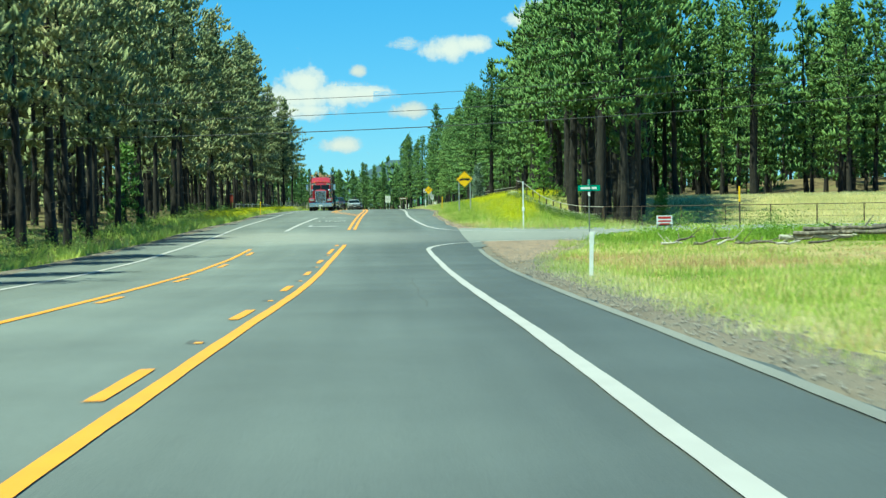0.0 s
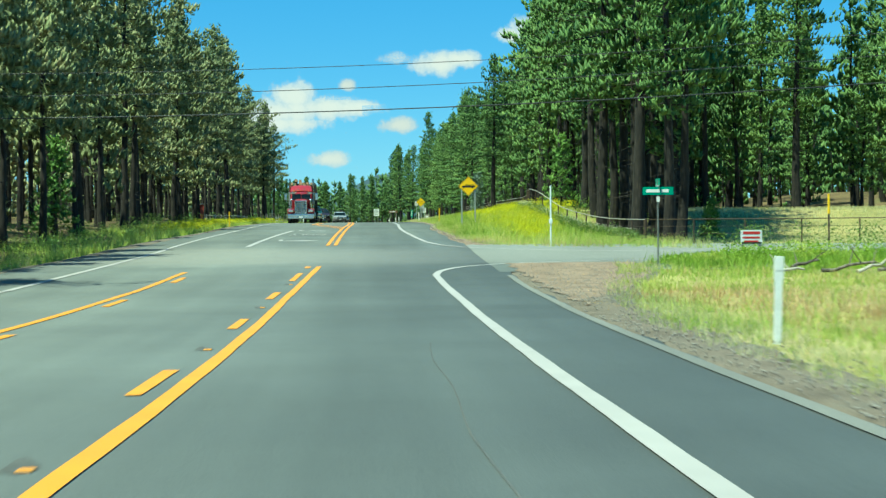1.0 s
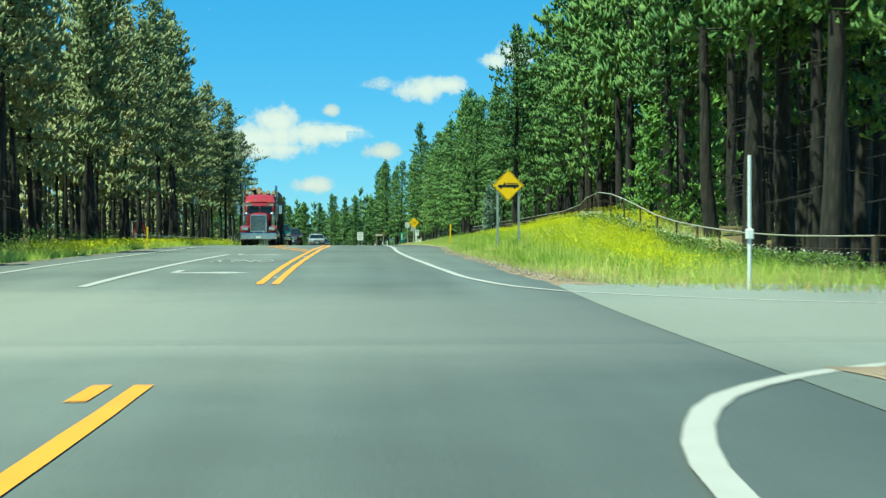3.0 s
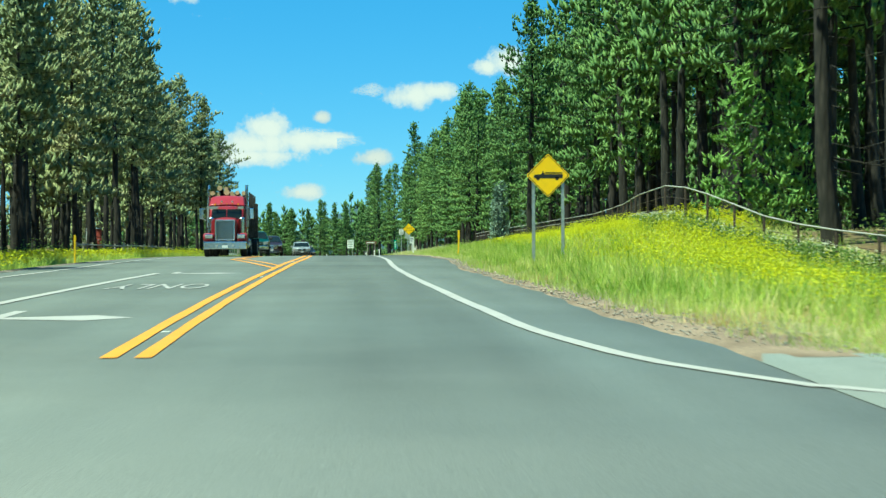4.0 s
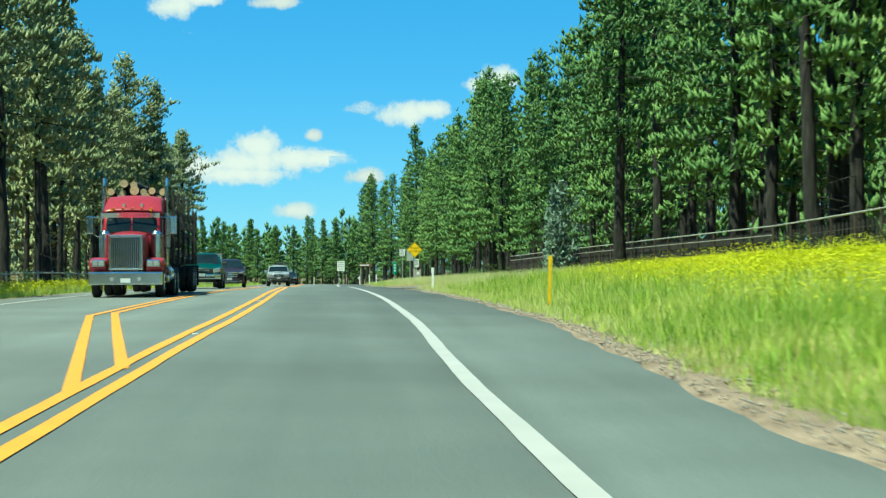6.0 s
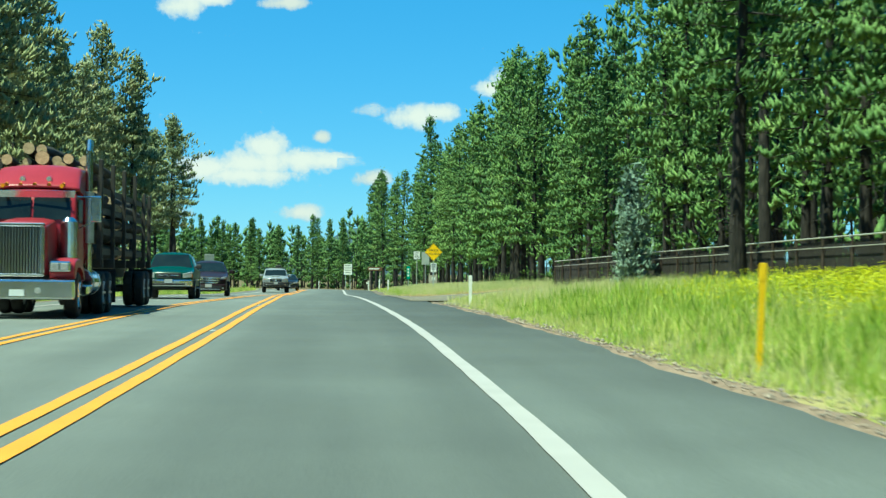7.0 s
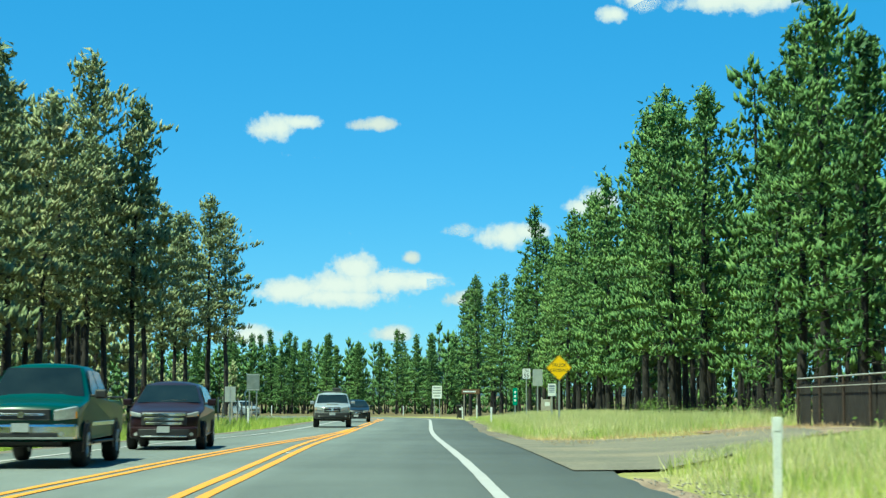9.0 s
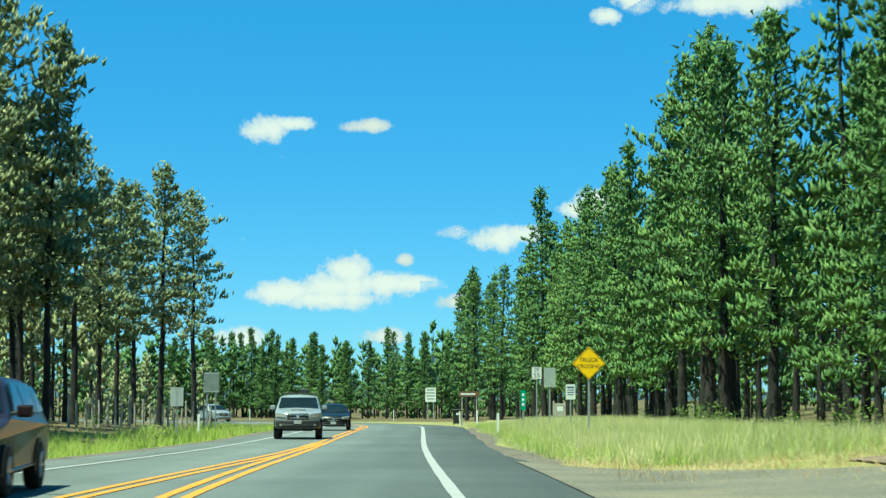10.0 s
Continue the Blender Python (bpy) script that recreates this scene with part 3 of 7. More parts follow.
# raised markers between the dashes, each on a dark patch
for y in (-16.0, -3.8, 8.4, 20.4, 32.3, 43.9, 56.0, 67.6):
    if y < 78:
        bm = bm_new()
        xm = float(yellow_a(y)) - 0.26
        box(bm, xm - 0.05, xm + 0.05, y, y + 0.1, float(road_z(y)) - 0.002, float(road_z(y)) + 0.018, 0.006)
        part("raised_marker", bm, M_YELLOW, road, "small yellow raised pavement marker")
        flat_patch("tar_patch", [(xm - 0.16, y + 0.05), (xm - 0.02, y - 0.1), (xm + 0.07, y + 0.15), (xm + 0.02, y + 0.4), (xm - 0.12, y + 0.75), (xm - 0.17, y + 0.7)], 0.003, M_TAR, road, "dark scuffed tar patch", 0)
for crack in ([(0.72, 29), (0.78, 31), (0.70, 34), (0.77, 38), (0.72, 42), (0.80, 45)],):
    band("tar_crack", crack, 0.013, 0.004, M_TAR, road, "thin dark crack in the asphalt")
for y in (107.0, 131.6, 156.0, 180.4, 204.8, 229.2):
    bm = bm_new()
    x = float(yellow_r(y)) - 0.167
    box(bm, x - 0.05, x + 0.05, y, y + 0.1, float(road_z(y)) - 0.002, float(road_z(y)) + 0.018, 0.006)
    part("raised_marker", bm, M_FADED, road, "small raised pavement marker")

# gravel and dirt along the pavement, with ragged edges
def ragged(name, stations, inner, outer, lift, mat, label, cols=4):
    v = []
    for s in stations:
        a, b = float(inner(s)), float(outer(s))
        for k in range(cols):
            x = a + (b - a) * k / (cols - 1) + k / (cols - 1) * (0.11 * math.sin(s * 1.9 + 1) + 0.07 * math.sin(s * 0.73))
            v.append((x, s, float(ground_z(x, s)) + lift - (0.05 if k == cols - 1 else 0)))
    n = len(stations)
    f = [(cols * i + k, cols * i + k + 1, cols * i + k + cols + 1, cols * i + k + cols) for i in range(n - 1) for k in range(cols - 1)]
    me = np_mesh(name, v, f, mat, True)
    if me.polygons[0].normal.z < 0:
        me.flip_normals()
    return tagged(new(name, me), label, "ground", kind="structure")


wide_r = curve_at([(-60, 1.3), (20, 1.25), (45, 1.2), (58, 1.6), (68, 3.2), (76, 5.0), (82, 5.2)])
ragged("gravel_shoulder", steps(-60, 81, 0.8), lambda s: right_edge(s) - 0.1, lambda s: right_edge(s) + wide_r(s), 0.032, M_GRAVEL, "brown gravel shoulder beside the asphalt", 14)
thin_r = curve_at([(102, 1.6), (110, 1.3), (130, 1.0), (150, 0.7), (165, 0.45), (215, 0.4)])
ragged("dirt_shoulder", steps(102.5, 216, 0.8), lambda s: right_edge(s) - 0.08, lambda s: right_edge(s) + thin_r(s), 0.045, M_DIRT, "reddish dirt strip at the asphalt's edge")
ragged("dirt_shoulder", steps(247, 320, 1.0), lambda s: right_edge(s) - 0.08, lambda s: right_edge(s) + 0.9 + 0.5 * math.sin(s * 0.2), 0.045, M_GRAVEL, "pale gravel strip at the asphalt's edge")
ragged("dirt_shoulder", steps(-60, 320, 1.6), lambda s: left_edge(s) + 0.1, lambda s: left_edge(s) - 1.1 - 0.5 * math.sin(s * 0.13), 0.045, M_GRAVEL, "grey-brown gravel shoulder on the far side")
M_APRON = soil("dusty_apron", [(0.3, (0.12, 0.112, 0.098)), (0.5, (0.15, 0.137, 0.118)), (0.7, (0.20, 0.168, 0.132))], 0.5, 16, 0.4)
driveway = flat_patch("driveway", [(3.6, 219), (5.2, 219.5), (6.5, 225), (9, 229), (10.5, 231), (10.5, 236), (8.5, 237), (6.2, 241), (4.2, 247), (3.3, 251)], 0.02, M_APRON, None, fine=3)
for v in driveway.data.vertices:
    v.co.z = max(v.co.z, float(ground_z(v.co.x, v.co.y)) + 0.05)
tagged(driveway, "short asphalt driveway apron through the verge", "driveway", kind="structure")
dirt_track = flat_patch("dirt_track", [(8.8, 229.5), (14, 231), (34, 234), (34, 243), (14, 241.5), (8.8, 241)], 0.02, M_DIRT, None, fine=3)
for v in dirt_track.data.vertices:
    v.co.z = float(ground_z(v.co.x, v.co.y)) + 0.04
tagged(dirt_track, "pale dirt track beyond the driveway apron", "track", kind="structure")
ragged("dirt_corner", steps(56, 81.5, 0.6), lambda s: right_edge(s) + 0.35 + 0.12 * math.sin(s * 1.9), lambda s: right_edge(s) + 0.36 + (wide_r(s) * 0.93 - 0.3) * float(smooth((s - 55) / 10)), 0.05, M_DIRT, "reddish dirt at the junction's corner", 14)


# ---- trees ----
def tube(path, radii, sides=7):
    """Rings along a path, joined: places and faces."""
    v, f = [], []
    for p, r in zip(path, radii):
        for k in range(sides):
            a = 2 * math.pi * k / sides
            v.append((p[0] + r * math.cos(a), p[1] + r * math.sin(a), p[2]))
    for i in range(len(path) - 1):
        for k in range(sides):
            f.append((i * sides + k, i * sides + (k + 1) % sides, (i + 1) * sides + (k + 1) % sides, (i + 1) * sides + k))
    return v, f


def limb_tube(a, b, r0, r1):
    """A thin four-sided limb."""
    a, b = np.array(a), np.array(b)
    d = (b - a) / (np.linalg.norm(b - a) + 1e-9)
    u = np.cross(d, (0, 0, 1.0))
    u = u / (np.linalg.norm(u) + 1e-9)
    w = np.cross(d, u)
    v = [a + r0 * u, a + r0 * w, a - r0 * u, a - r0 * w, b + r1 * u, b + r1 * w, b - r1 * u, b - r1 * w]
    return [tuple(p) for p in v], [(k, (k + 1) % 4, 4 + (k + 1) % 4, 4 + k) for k in range(4)]


def unit(v):
    return v / (np.linalg.norm(v, axis=1)[:, None] + 1e-9)


def pine_arrays(seed, height, base, radius, limbs, tufts, blades, blade, trunk_r, shape, core):
    """Trunk with limbs, and a crown of needle tufts laid as flat pads on the limbs. shape: crown width by its height, from 0 at the bottom to 1 at the top."""
    r = np.random.default_rng(seed)
    n = 9
    bend = np.cumsum(r.normal(0, 0.06, (n, 2)), 0)
    path = [(bend[i, 0] if i else 0, bend[i, 1] if i else 0, height * i / (n - 1) - (0.25 if i == 0 else 0)) for i in range(n)]
    radii = [trunk_r * (1.25 if i == 0 else 1) * (1 - 0.93 * (i / (n - 1)) ** 1.15) for i in range(n)]
    tv, tf = tube(path, radii)
    centres, sizes, outs, inner = [], [], [], []
    lobe = r.uniform(0, 6.28, 3)
    for k in range(limbs):
        q = (k + r.random()) / limbs
        z = base + (height * 0.985 - base) * q ** 0.94
        i = min(int(z / height * (n - 1)), n - 2)
        t = z / height * (n - 1) - i
        a = np.array(path[i]) * (1 - t) + np.array(path[i + 1]) * t
        a[2] = z
        az = k * 2.399 + r.normal(0, 0.4)
        # boughs of uneven reach give the crown its lobes and gaps
        reach = 1 + 0.22 * math.sin(2 * az + lobe[0] + 0.7 * z) + 0.16 * math.sin(az + lobe[1] - 1.3 * z)
        length = radius * shape(q) * reach * r.uniform(0.6, 1.12)
        rise = (-0.20 + 0.85 * q + r.normal(0, 0.13)) * length
        b = a + np.array([math.cos(az) * length, math.sin(az) * length, rise])
        lv, lf = limb_tube(a, b, max(0.012, trunk_r * 0.2 * (1 - 0.8 * q)), 0.006)
        m = len(tv)
        tv += lv
        tf += [tuple(m + x for x in g) for g in lf]
        c = max(4, int(round(tufts * (0.25 + length / radius))))
        out = np.array([math.cos(az), math.sin(az), 0.0])
        across = np.array([-math.sin(az), math.cos(az), 0.0])
        inner += [a + (b - a) * u for u in (0.1, 0.25, 0.42, 0.6)]
        for j in range(c):
            u = r.uniform(0.25, 1.05) ** 0.65
            swing = r.normal(0, 0.19) * length * (0.45 + 0.55 * u)
            centres.append(a + (b - a) * u + across * swing + (0, 0, abs(r.normal(0, 0.16)) * (0.6 + 0.25 * length) - 0.05))
            outs.append(out + across * (0.9 * swing / max(length, 0.3) + r.normal(0, 0.25)))
            sizes.append(r.uniform(0.75, 1.3) * (1 - 0.2 * q))
    # the leader at the top, and dead stubs on the bare trunk
    for k in range(6):
        centres.append(np.array(path[-1]) - (0, 0, 0.22 * k) + (r.normal(0, 0.05 * k), r.normal(0, 0.05 * k), 0))
        outs.append(np.array([r.normal(0, 0.6), r.normal(0, 0.6), 1.0]))
        sizes.append(0.8)
    for k in range(int(base * 2.0)):
        z, az, length = r.uniform(base * 0.25, base), r.uniform(0, 6.28), r.uniform(0.4, 1.8)
        lv, lf = limb_tube((0, 0, z), (math.cos(az) * length, math.sin(az) * length, z - 0.2 * length), 0.018, 0.006)
        m = len(tv)
        tv += lv
        tf += [tuple(m + x for x in g) for g in lf]
    # each tuft is an upright bottle brush: a dense four-sided spindle of needles, and loose sprays round it
    centres, sizes, outs = np.array(centres), np.array(sizes), unit(np.array(outs))
    axis = unit(outs * 0.4 + (0, 0, 0.9) + r.normal(0, 0.22, outs.shape))
    big = sizes[:, None] * blade
    u = unit(np.cross(axis, r.normal(0, 1, axis.shape)))
    w = np.cross(axis, u)
    low, tip = centres - axis * big * 0.6, centres + axis * big * r.uniform(1.3, 2.2, (len(big), 1))
    ring = [centres + (u * math.cos(a) + w * math.sin(a)) * big * r.uniform(0.28, 0.52, (len(big), 1)) + axis * big * r.uniform(-0.1, 0.5, (len(big), 1)) for a in (0, 1.57, 3.14, 4.71)]
    brush = np.stack([low, *ring, tip], 1).reshape(-1, 3)
    part_f = np.array([(0, 2, 1), (0, 3, 2), (0, 4, 3), (0, 1, 4), (1, 2, 5), (2, 3, 5), (3, 4, 5), (4, 1, 5)])
    brush_f = (part_f[None] + 6 * np.arange(len(big))[:, None, None]).reshape(-1, 3)
    c, ax, sc = np.repeat(centres, blades, 0), np.repeat(axis, blades, 0), np.repeat(big, blades, 0)
    radial = r.normal(0, 1, c.shape)
    radial = unit(radial - ax * (radial * ax).sum(1)[:, None])
    t = r.uniform(0, 1, (len(c), 1))
    d = unit(ax * (0.4 + 0.7 * t) + radial * (1.0 - 0.4 * t))
    side = unit(np.cross(d, radial + r.normal(0, 0.3, c.shape)))
    length = sc * r.uniform(0.8, 1.3, (len(c), 1))
    start = c + ax * (t * 1.2 - 0.3) * sc
    w = side * length * r.uniform(0.06, 0.12, (len(c), 1))
    v = np.stack([start - w, start + w, start + d * length], 1).reshape(-1, 3)
    # broad shaded sprays inside, along the limbs
    c = np.array(inner)[r.integers(0, len(inner), core)] + r.normal(0, 0.28, (core, 3))
    d = unit(r.normal(0, 1, c.shape) * (0.7, 0.7, 0.5) + (0, 0, 0.6))
    side = unit(np.cross(d, r.normal(0, 1, c.shape)))
    size = (0.24 + 0.7 * blade) * r.uniform(0.8, 1.5, (core, 1))
    v = np.concatenate([v, np.stack([c - side * size * 0.2 - d * size * 0.5, c + side * size * 0.2 - d * size * 0.5, c + d * size * 0.6], 1).reshape(-1, 3)])
    faces = np.concatenate([brush_f, np.arange(len(v)).reshape(-1, 3) + len(brush)])
    return np.array(tv), np.array(tf), np.concatenate([brush, v]), faces


tall = lambda q: (0.6 + 0.7 * q) * (1 - q) ** 0.78 * 1.3 if q > 0.1 else 0.6
cone = lambda q: 1.05 * (1 - q) ** 0.8 + 0.05
dome = lambda q: math.sin(math.pi * min(0.985, 0.2 + 0.79 * q)) ** 0.9


def masters(seed, rows, limbs, clumps, blades, blade, bark_mat, core):
    out = []
    for i, (h, b, r, tr, sh, mt) in enumerate(rows):
        tv, tf, cv, cf = pine_arrays(seed + i, h, b, r, limbs, clumps, blades, blade, tr, sh, core)
        out.append((np_mesh("trunk", tv, tf, bark_mat, True), np_mesh("crown", cv, cf, mt, True)))
    return out


PINES = {
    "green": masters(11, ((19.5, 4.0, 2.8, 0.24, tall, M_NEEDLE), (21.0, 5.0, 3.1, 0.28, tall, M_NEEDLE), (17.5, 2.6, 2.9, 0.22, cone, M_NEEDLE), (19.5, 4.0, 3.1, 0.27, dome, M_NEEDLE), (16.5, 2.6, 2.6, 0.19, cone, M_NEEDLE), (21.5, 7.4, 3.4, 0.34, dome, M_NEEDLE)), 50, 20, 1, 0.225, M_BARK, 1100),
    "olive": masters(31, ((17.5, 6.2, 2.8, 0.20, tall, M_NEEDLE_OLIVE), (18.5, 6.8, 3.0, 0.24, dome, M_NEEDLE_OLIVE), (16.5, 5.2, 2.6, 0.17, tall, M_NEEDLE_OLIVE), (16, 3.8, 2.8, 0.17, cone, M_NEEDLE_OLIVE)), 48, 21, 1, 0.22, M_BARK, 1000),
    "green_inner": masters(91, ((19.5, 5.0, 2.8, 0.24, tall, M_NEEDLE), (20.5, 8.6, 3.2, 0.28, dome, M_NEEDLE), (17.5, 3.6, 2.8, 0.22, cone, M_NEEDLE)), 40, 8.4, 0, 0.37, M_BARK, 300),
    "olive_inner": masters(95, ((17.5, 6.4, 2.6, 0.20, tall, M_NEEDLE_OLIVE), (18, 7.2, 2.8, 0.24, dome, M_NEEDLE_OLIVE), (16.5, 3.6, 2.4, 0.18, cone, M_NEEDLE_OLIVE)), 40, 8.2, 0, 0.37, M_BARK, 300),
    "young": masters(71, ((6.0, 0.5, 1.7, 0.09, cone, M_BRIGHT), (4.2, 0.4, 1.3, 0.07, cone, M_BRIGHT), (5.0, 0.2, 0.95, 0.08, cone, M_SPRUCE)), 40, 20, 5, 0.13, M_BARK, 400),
}
LABELS = {"green": "tall green ponderosa pine in the roadside forest", "olive": "tall pine with dull olive needles and bare lower trunk",
          "young": "young bushy pine at the forest edge", "green_inner": "green pine standing behind the front trees", "olive_inner": "olive pine standing behind the front trees"}


def plant(kind, which, x, y, size=1.0, turn=0.0, label="", group="roadside pines"):
    lean = pose(0, 0, 0, random.uniform(-1.2, 1.2), random.uniform(-1.2, 1.2), turn)
    t = new("pine_tree")
    t.matrix_world = Matrix.Translation((x, y, float(ground_z(x, y)) - 0.02)) @ lean @ Matrix.Diagonal((size, size, size, 1))
    tagged(t, label or LABELS[kind], "tree", group)
    for name, me in zip(("trunk", "crown"), PINES[kind][which]):
        o = new(name, me)
        o.parent = t
    return t


random.seed(5)
taken = []


def free(x, y, gap):
    if any((x - a) ** 2 + (y - b) ** 2 < gap * gap for a, b in taken):
        return False
    taken.append((x, y))
    return True


def stand(kind, count, xr, yr, gap, edge=None, sizes=(0.85, 1.1), tries=30, only=None):
    made = 0
    for k in range(count * tries):
        if made >= count:
            break
        x, y = random.uniform(*xr), random.uniform(*yr)
        if edge and not edge(x, y):
            continue
        if free(x, y, gap):
            plant(kind, random.choice(only) if only else random.randrange(len(PINES[kind])), x, y, random.uniform(*sizes), random.uniform(0, 360))
            made += 1


# single trees that stand out
for kind, which, x, y, size, turn, text in (
        ("olive", 1, -17.5, 285, 1.07, 20, "tall pine with a ragged olive crown beside the road"), ("olive", 2, -15.2, 286.5, 1.08, 90, "slim pine with an olive crown beside the road"),
        ("olive", 1, -19.6, 372, 1.12, 200, "broad pine leaning its boughs over the far bend"), ("green", 1, 12.6, 380, 1.06, 120, "tall pine that rises above its neighbours"),
        ("young", 0, 12.8, 141, 0.86, 20, "young bright green pine beside the fence"), ("green", 5, 13.3, 123.75, 0.98, 40, "tall pine with a thick dark bare trunk"), ("green", 5, 14.9, 125.9, 0.94, 140, "tall pine with a thick dark bare trunk"), ("green", 5, 15.5, 114.6, 0.9, 250, "tall pine with a thick dark bare trunk"), ("green", 5, 14.4, 118.2, 1.04, 310, "tall pine with a very thick dark trunk"), ("green", 1, 16.2, 121.5, 1.0, 0, "tall pine with drooping green boughs"), ("green", 5, 12.4, 199.6, 0.74, 80, "tall pine with a dark trunk before the fence"), ("green", 0, 15.2, 307, 1.05, 30, "tall pine that rises above its neighbours"), ("green", 1, 15.9, 297, 0.92, 230, "tall pine that rises above its neighbours"), ("young", 0, 18.6, 157.5, 1.2, 70, "young bright green pine behind the fence"),
        ("young", 2, 11.9, 214.6, 0.9, 0, "small pale blue-green spruce by the fence"), ("young", 2, 11.2, 213.2, 0.62, 90, "small blue-green spruce by the fence"), ("young", 2, 16.5, 241, 1.05, 50, "small blue-green spruce by the fence"),
        ("young", 1, 18.6, 119, 0.55, 15, "young bright green pine at the meadow's edge"), ("young", 0, -16.5, 118, 0.9, 60, "young bright green pine among the trunks")):
    taken.append((x, y))
    plant(kind, which, x, y, size, turn, text)

left_rank = curve_at([(-50, -14.5), (60, -14.5), (100, -14.6), (130, -15.8), (180, -16.2), (230, -16.4), (270, -16.8), (330, -15.5), (420, -40)])
left_tall = curve_at([(0, 1.04), (60, 1.08), (200, 1.14), (225, 1.2), (250, 1.16), (266, 0.94), (285, 0.86), (330, 0.9)])
for k in range(54):
    y = 22 + k * 5.7 + random.uniform(-2, 2)
    x = float(left_rank(y)) - abs(random.gauss(0, 1.3))
    if free(x, y, 1.6):
        plant("olive", random.randrange(4), x, y, float(left_tall(y)) * random.uniform(0.9, 1.06), random.uniform(0, 360))
stand("olive_inner", 66, (-25, -15), (30, 330), 2.4, lambda x, y: x < left_rank(y) - 1, (0.85, 1.02))

right_rank = curve_at([(-50, 40), (100, 15.5), (110, 15.5), (160, 15.8), (200, 15.0), (260, 14.9), (330, 14.2), (380, 12.0), (430, 6), (470, 2)])
right_tall = curve_at([(100, 1.0), (200, 0.9), (225, 0.82), (255, 0.80), (285, 0.92), (310, 1.02), (335, 0.95), (350, 0.9), (380, 0.9), (470, 0.85)])
for k in range(62):
    y = 115 + k * 5.3 + random.uniform(-2, 2)
    x = float(right_rank(y)) + abs(random.gauss(0, 1.2))
    if y < 160:
        x = min(x, 14.9 + (y - 107) * 0.172)
    if free(x, y, 1.6):
        if 137 < y < 157 and x < 18.5:
            continue
        plant("green", random.choice((1, 5, 5, 5)) if y < 172 else random.choice((1, 5, 3, 5, 0)) if y < 212 else random.randrange(5), x, y, float(right_tall(y)) * random.uniform(0.9, 1.06), random.uniform(0, 360))
stand("green_inner", 16, (14.5, 20.5), (106, 137), 1.5, lambda x, y: y > 114 and x < 14.9 + (y - 107) * 0.172, (0.95, 1.1), only=(1,))
stand("green_inner", 34, (15.5, 29), (138, 190), 2.0, lambda x, y: x < 15 + (y - 107) * 0.172 and not (y < 157 and x < 18.5), (0.92, 1.05), only=(1,))
stand("green_inner", 64, (14, 25), (176, 390), 2.4, lambda x, y: x > right_rank(y) + 1 and not (x > 20.5 and y < 165) and not (137 < y < 157 and x < 18.5), (0.78, 0.98))
stand("green", 14, (27, 60), (168, 186), 3.0)
stand("green_inner", 26, (24, 64), (170, 196), 2.4, None, (0.95, 1.1))
stand("green", 30, (-40, 6), (466, 484), 2.0, None, (0.6, 0.78), only=(2, 4))

# the deep stand behind, too many to count
deep = [pine_arrays(51 + i, h, b, r, 16, 4.0, 0, 0.72, tr, sh, 30) for i, (h, b, r, tr, sh) in enumerate(((17.5, 4.5, 2.7, 0.22, tall), (16.5, 5.5, 2.5, 0.2, cone), (17.5, 6.0, 2.6, 0.22, dome), (14.5, 2.2, 2.8, 0.18, cone), (12.5, 0.4, 3.0, 0.18, cone)))]


def woods(name, spots, needles, label):
    tv, tf, cv, cf, tn, cn = [], [], [], [], 0, 0
    for x, y, which, size in spots:
        a, f, c, g = deep[which]
        t = random.uniform(0, 6.28)
        rot = np.array([[math.cos(t), -math.sin(t), 0], [math.sin(t), math.cos(t), 0], [0, 0, 1]]) * size
        at = np.array([x, y, float(ground_z(x, y)) - 0.05])
        tv.append(a @ rot.T + at)
        tf.append(f + tn)
        cv.append(c @ rot.T + at)
        cf.append(g + cn)
        tn += len(a)
        cn += len(c)
    tv, cv, tf, cf = np.concatenate(tv), np.concatenate(cv), np.concatenate(tf), np.concatenate(cf)
    # trunk quads become triangle pairs, so that one mesh holds both
    tri = np.concatenate([tf[:, [0, 1, 2]], tf[:, [0, 2, 3]]])
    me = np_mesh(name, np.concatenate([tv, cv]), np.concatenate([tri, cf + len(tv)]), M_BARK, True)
    me.materials.append(needles)
    me.polygons.foreach_set("material_index", np.concatenate([np.zeros(len(tri), np.int32), np.ones(len(cf), np.int32)]))
    tagged(new(name, me), label, "forest", kind="stuff")


def spots(count, xr, yr, gap, which, edge=None, sizes=(0.85, 1.1)):
    out = []
    for k in range(count * 20):
        if len(out) >= count:
            break
        x, y = random.uniform(*xr), random.uniform(*yr)
        if (not edge or edge(x, y)) and free(x, y, gap):
            out.append((x, y, random.choice(which), random.uniform(*sizes)))
    return out


woods("deep_forest", spots(130, (-60, -25), (60, 400), 2.4, (0, 1, 2, 2), None, (0.85, 1.0)) + spots(36, (-90, -58), (120, 520), 3.5, (3, 4, 4))
      + spots(80, (-38, -21), (60, 420), 1.6, (4, 3), None, (0.3, 0.6)) + spots(120, (-36, -19), (30, 250), 1.5, (0, 1, 2, 2), None, (0.85, 1.02)), M_NEEDLE_OLIVE, "deep stand of tall olive pines")
woods("deep_forest", spots(110, (20, 75), (172, 400), 2.8, (0, 1, 2, 3), lambda x, y: x > right_rank(y) + 6) + spots(36, (70, 110), (150, 420), 4, (3, 4, 4))
      + spots(60, (26, 80), (190, 330), 3.0, (4, 3)) + spots(90, (21, 44), (178, 420), 1.8, (4, 3), None, (0.3, 0.6)) + spots(70, (24, 90), (184, 236), 2.2, (3, 4, 4), None, (0.5, 0.95)), M_NEEDLE, "deep stand of green pines")
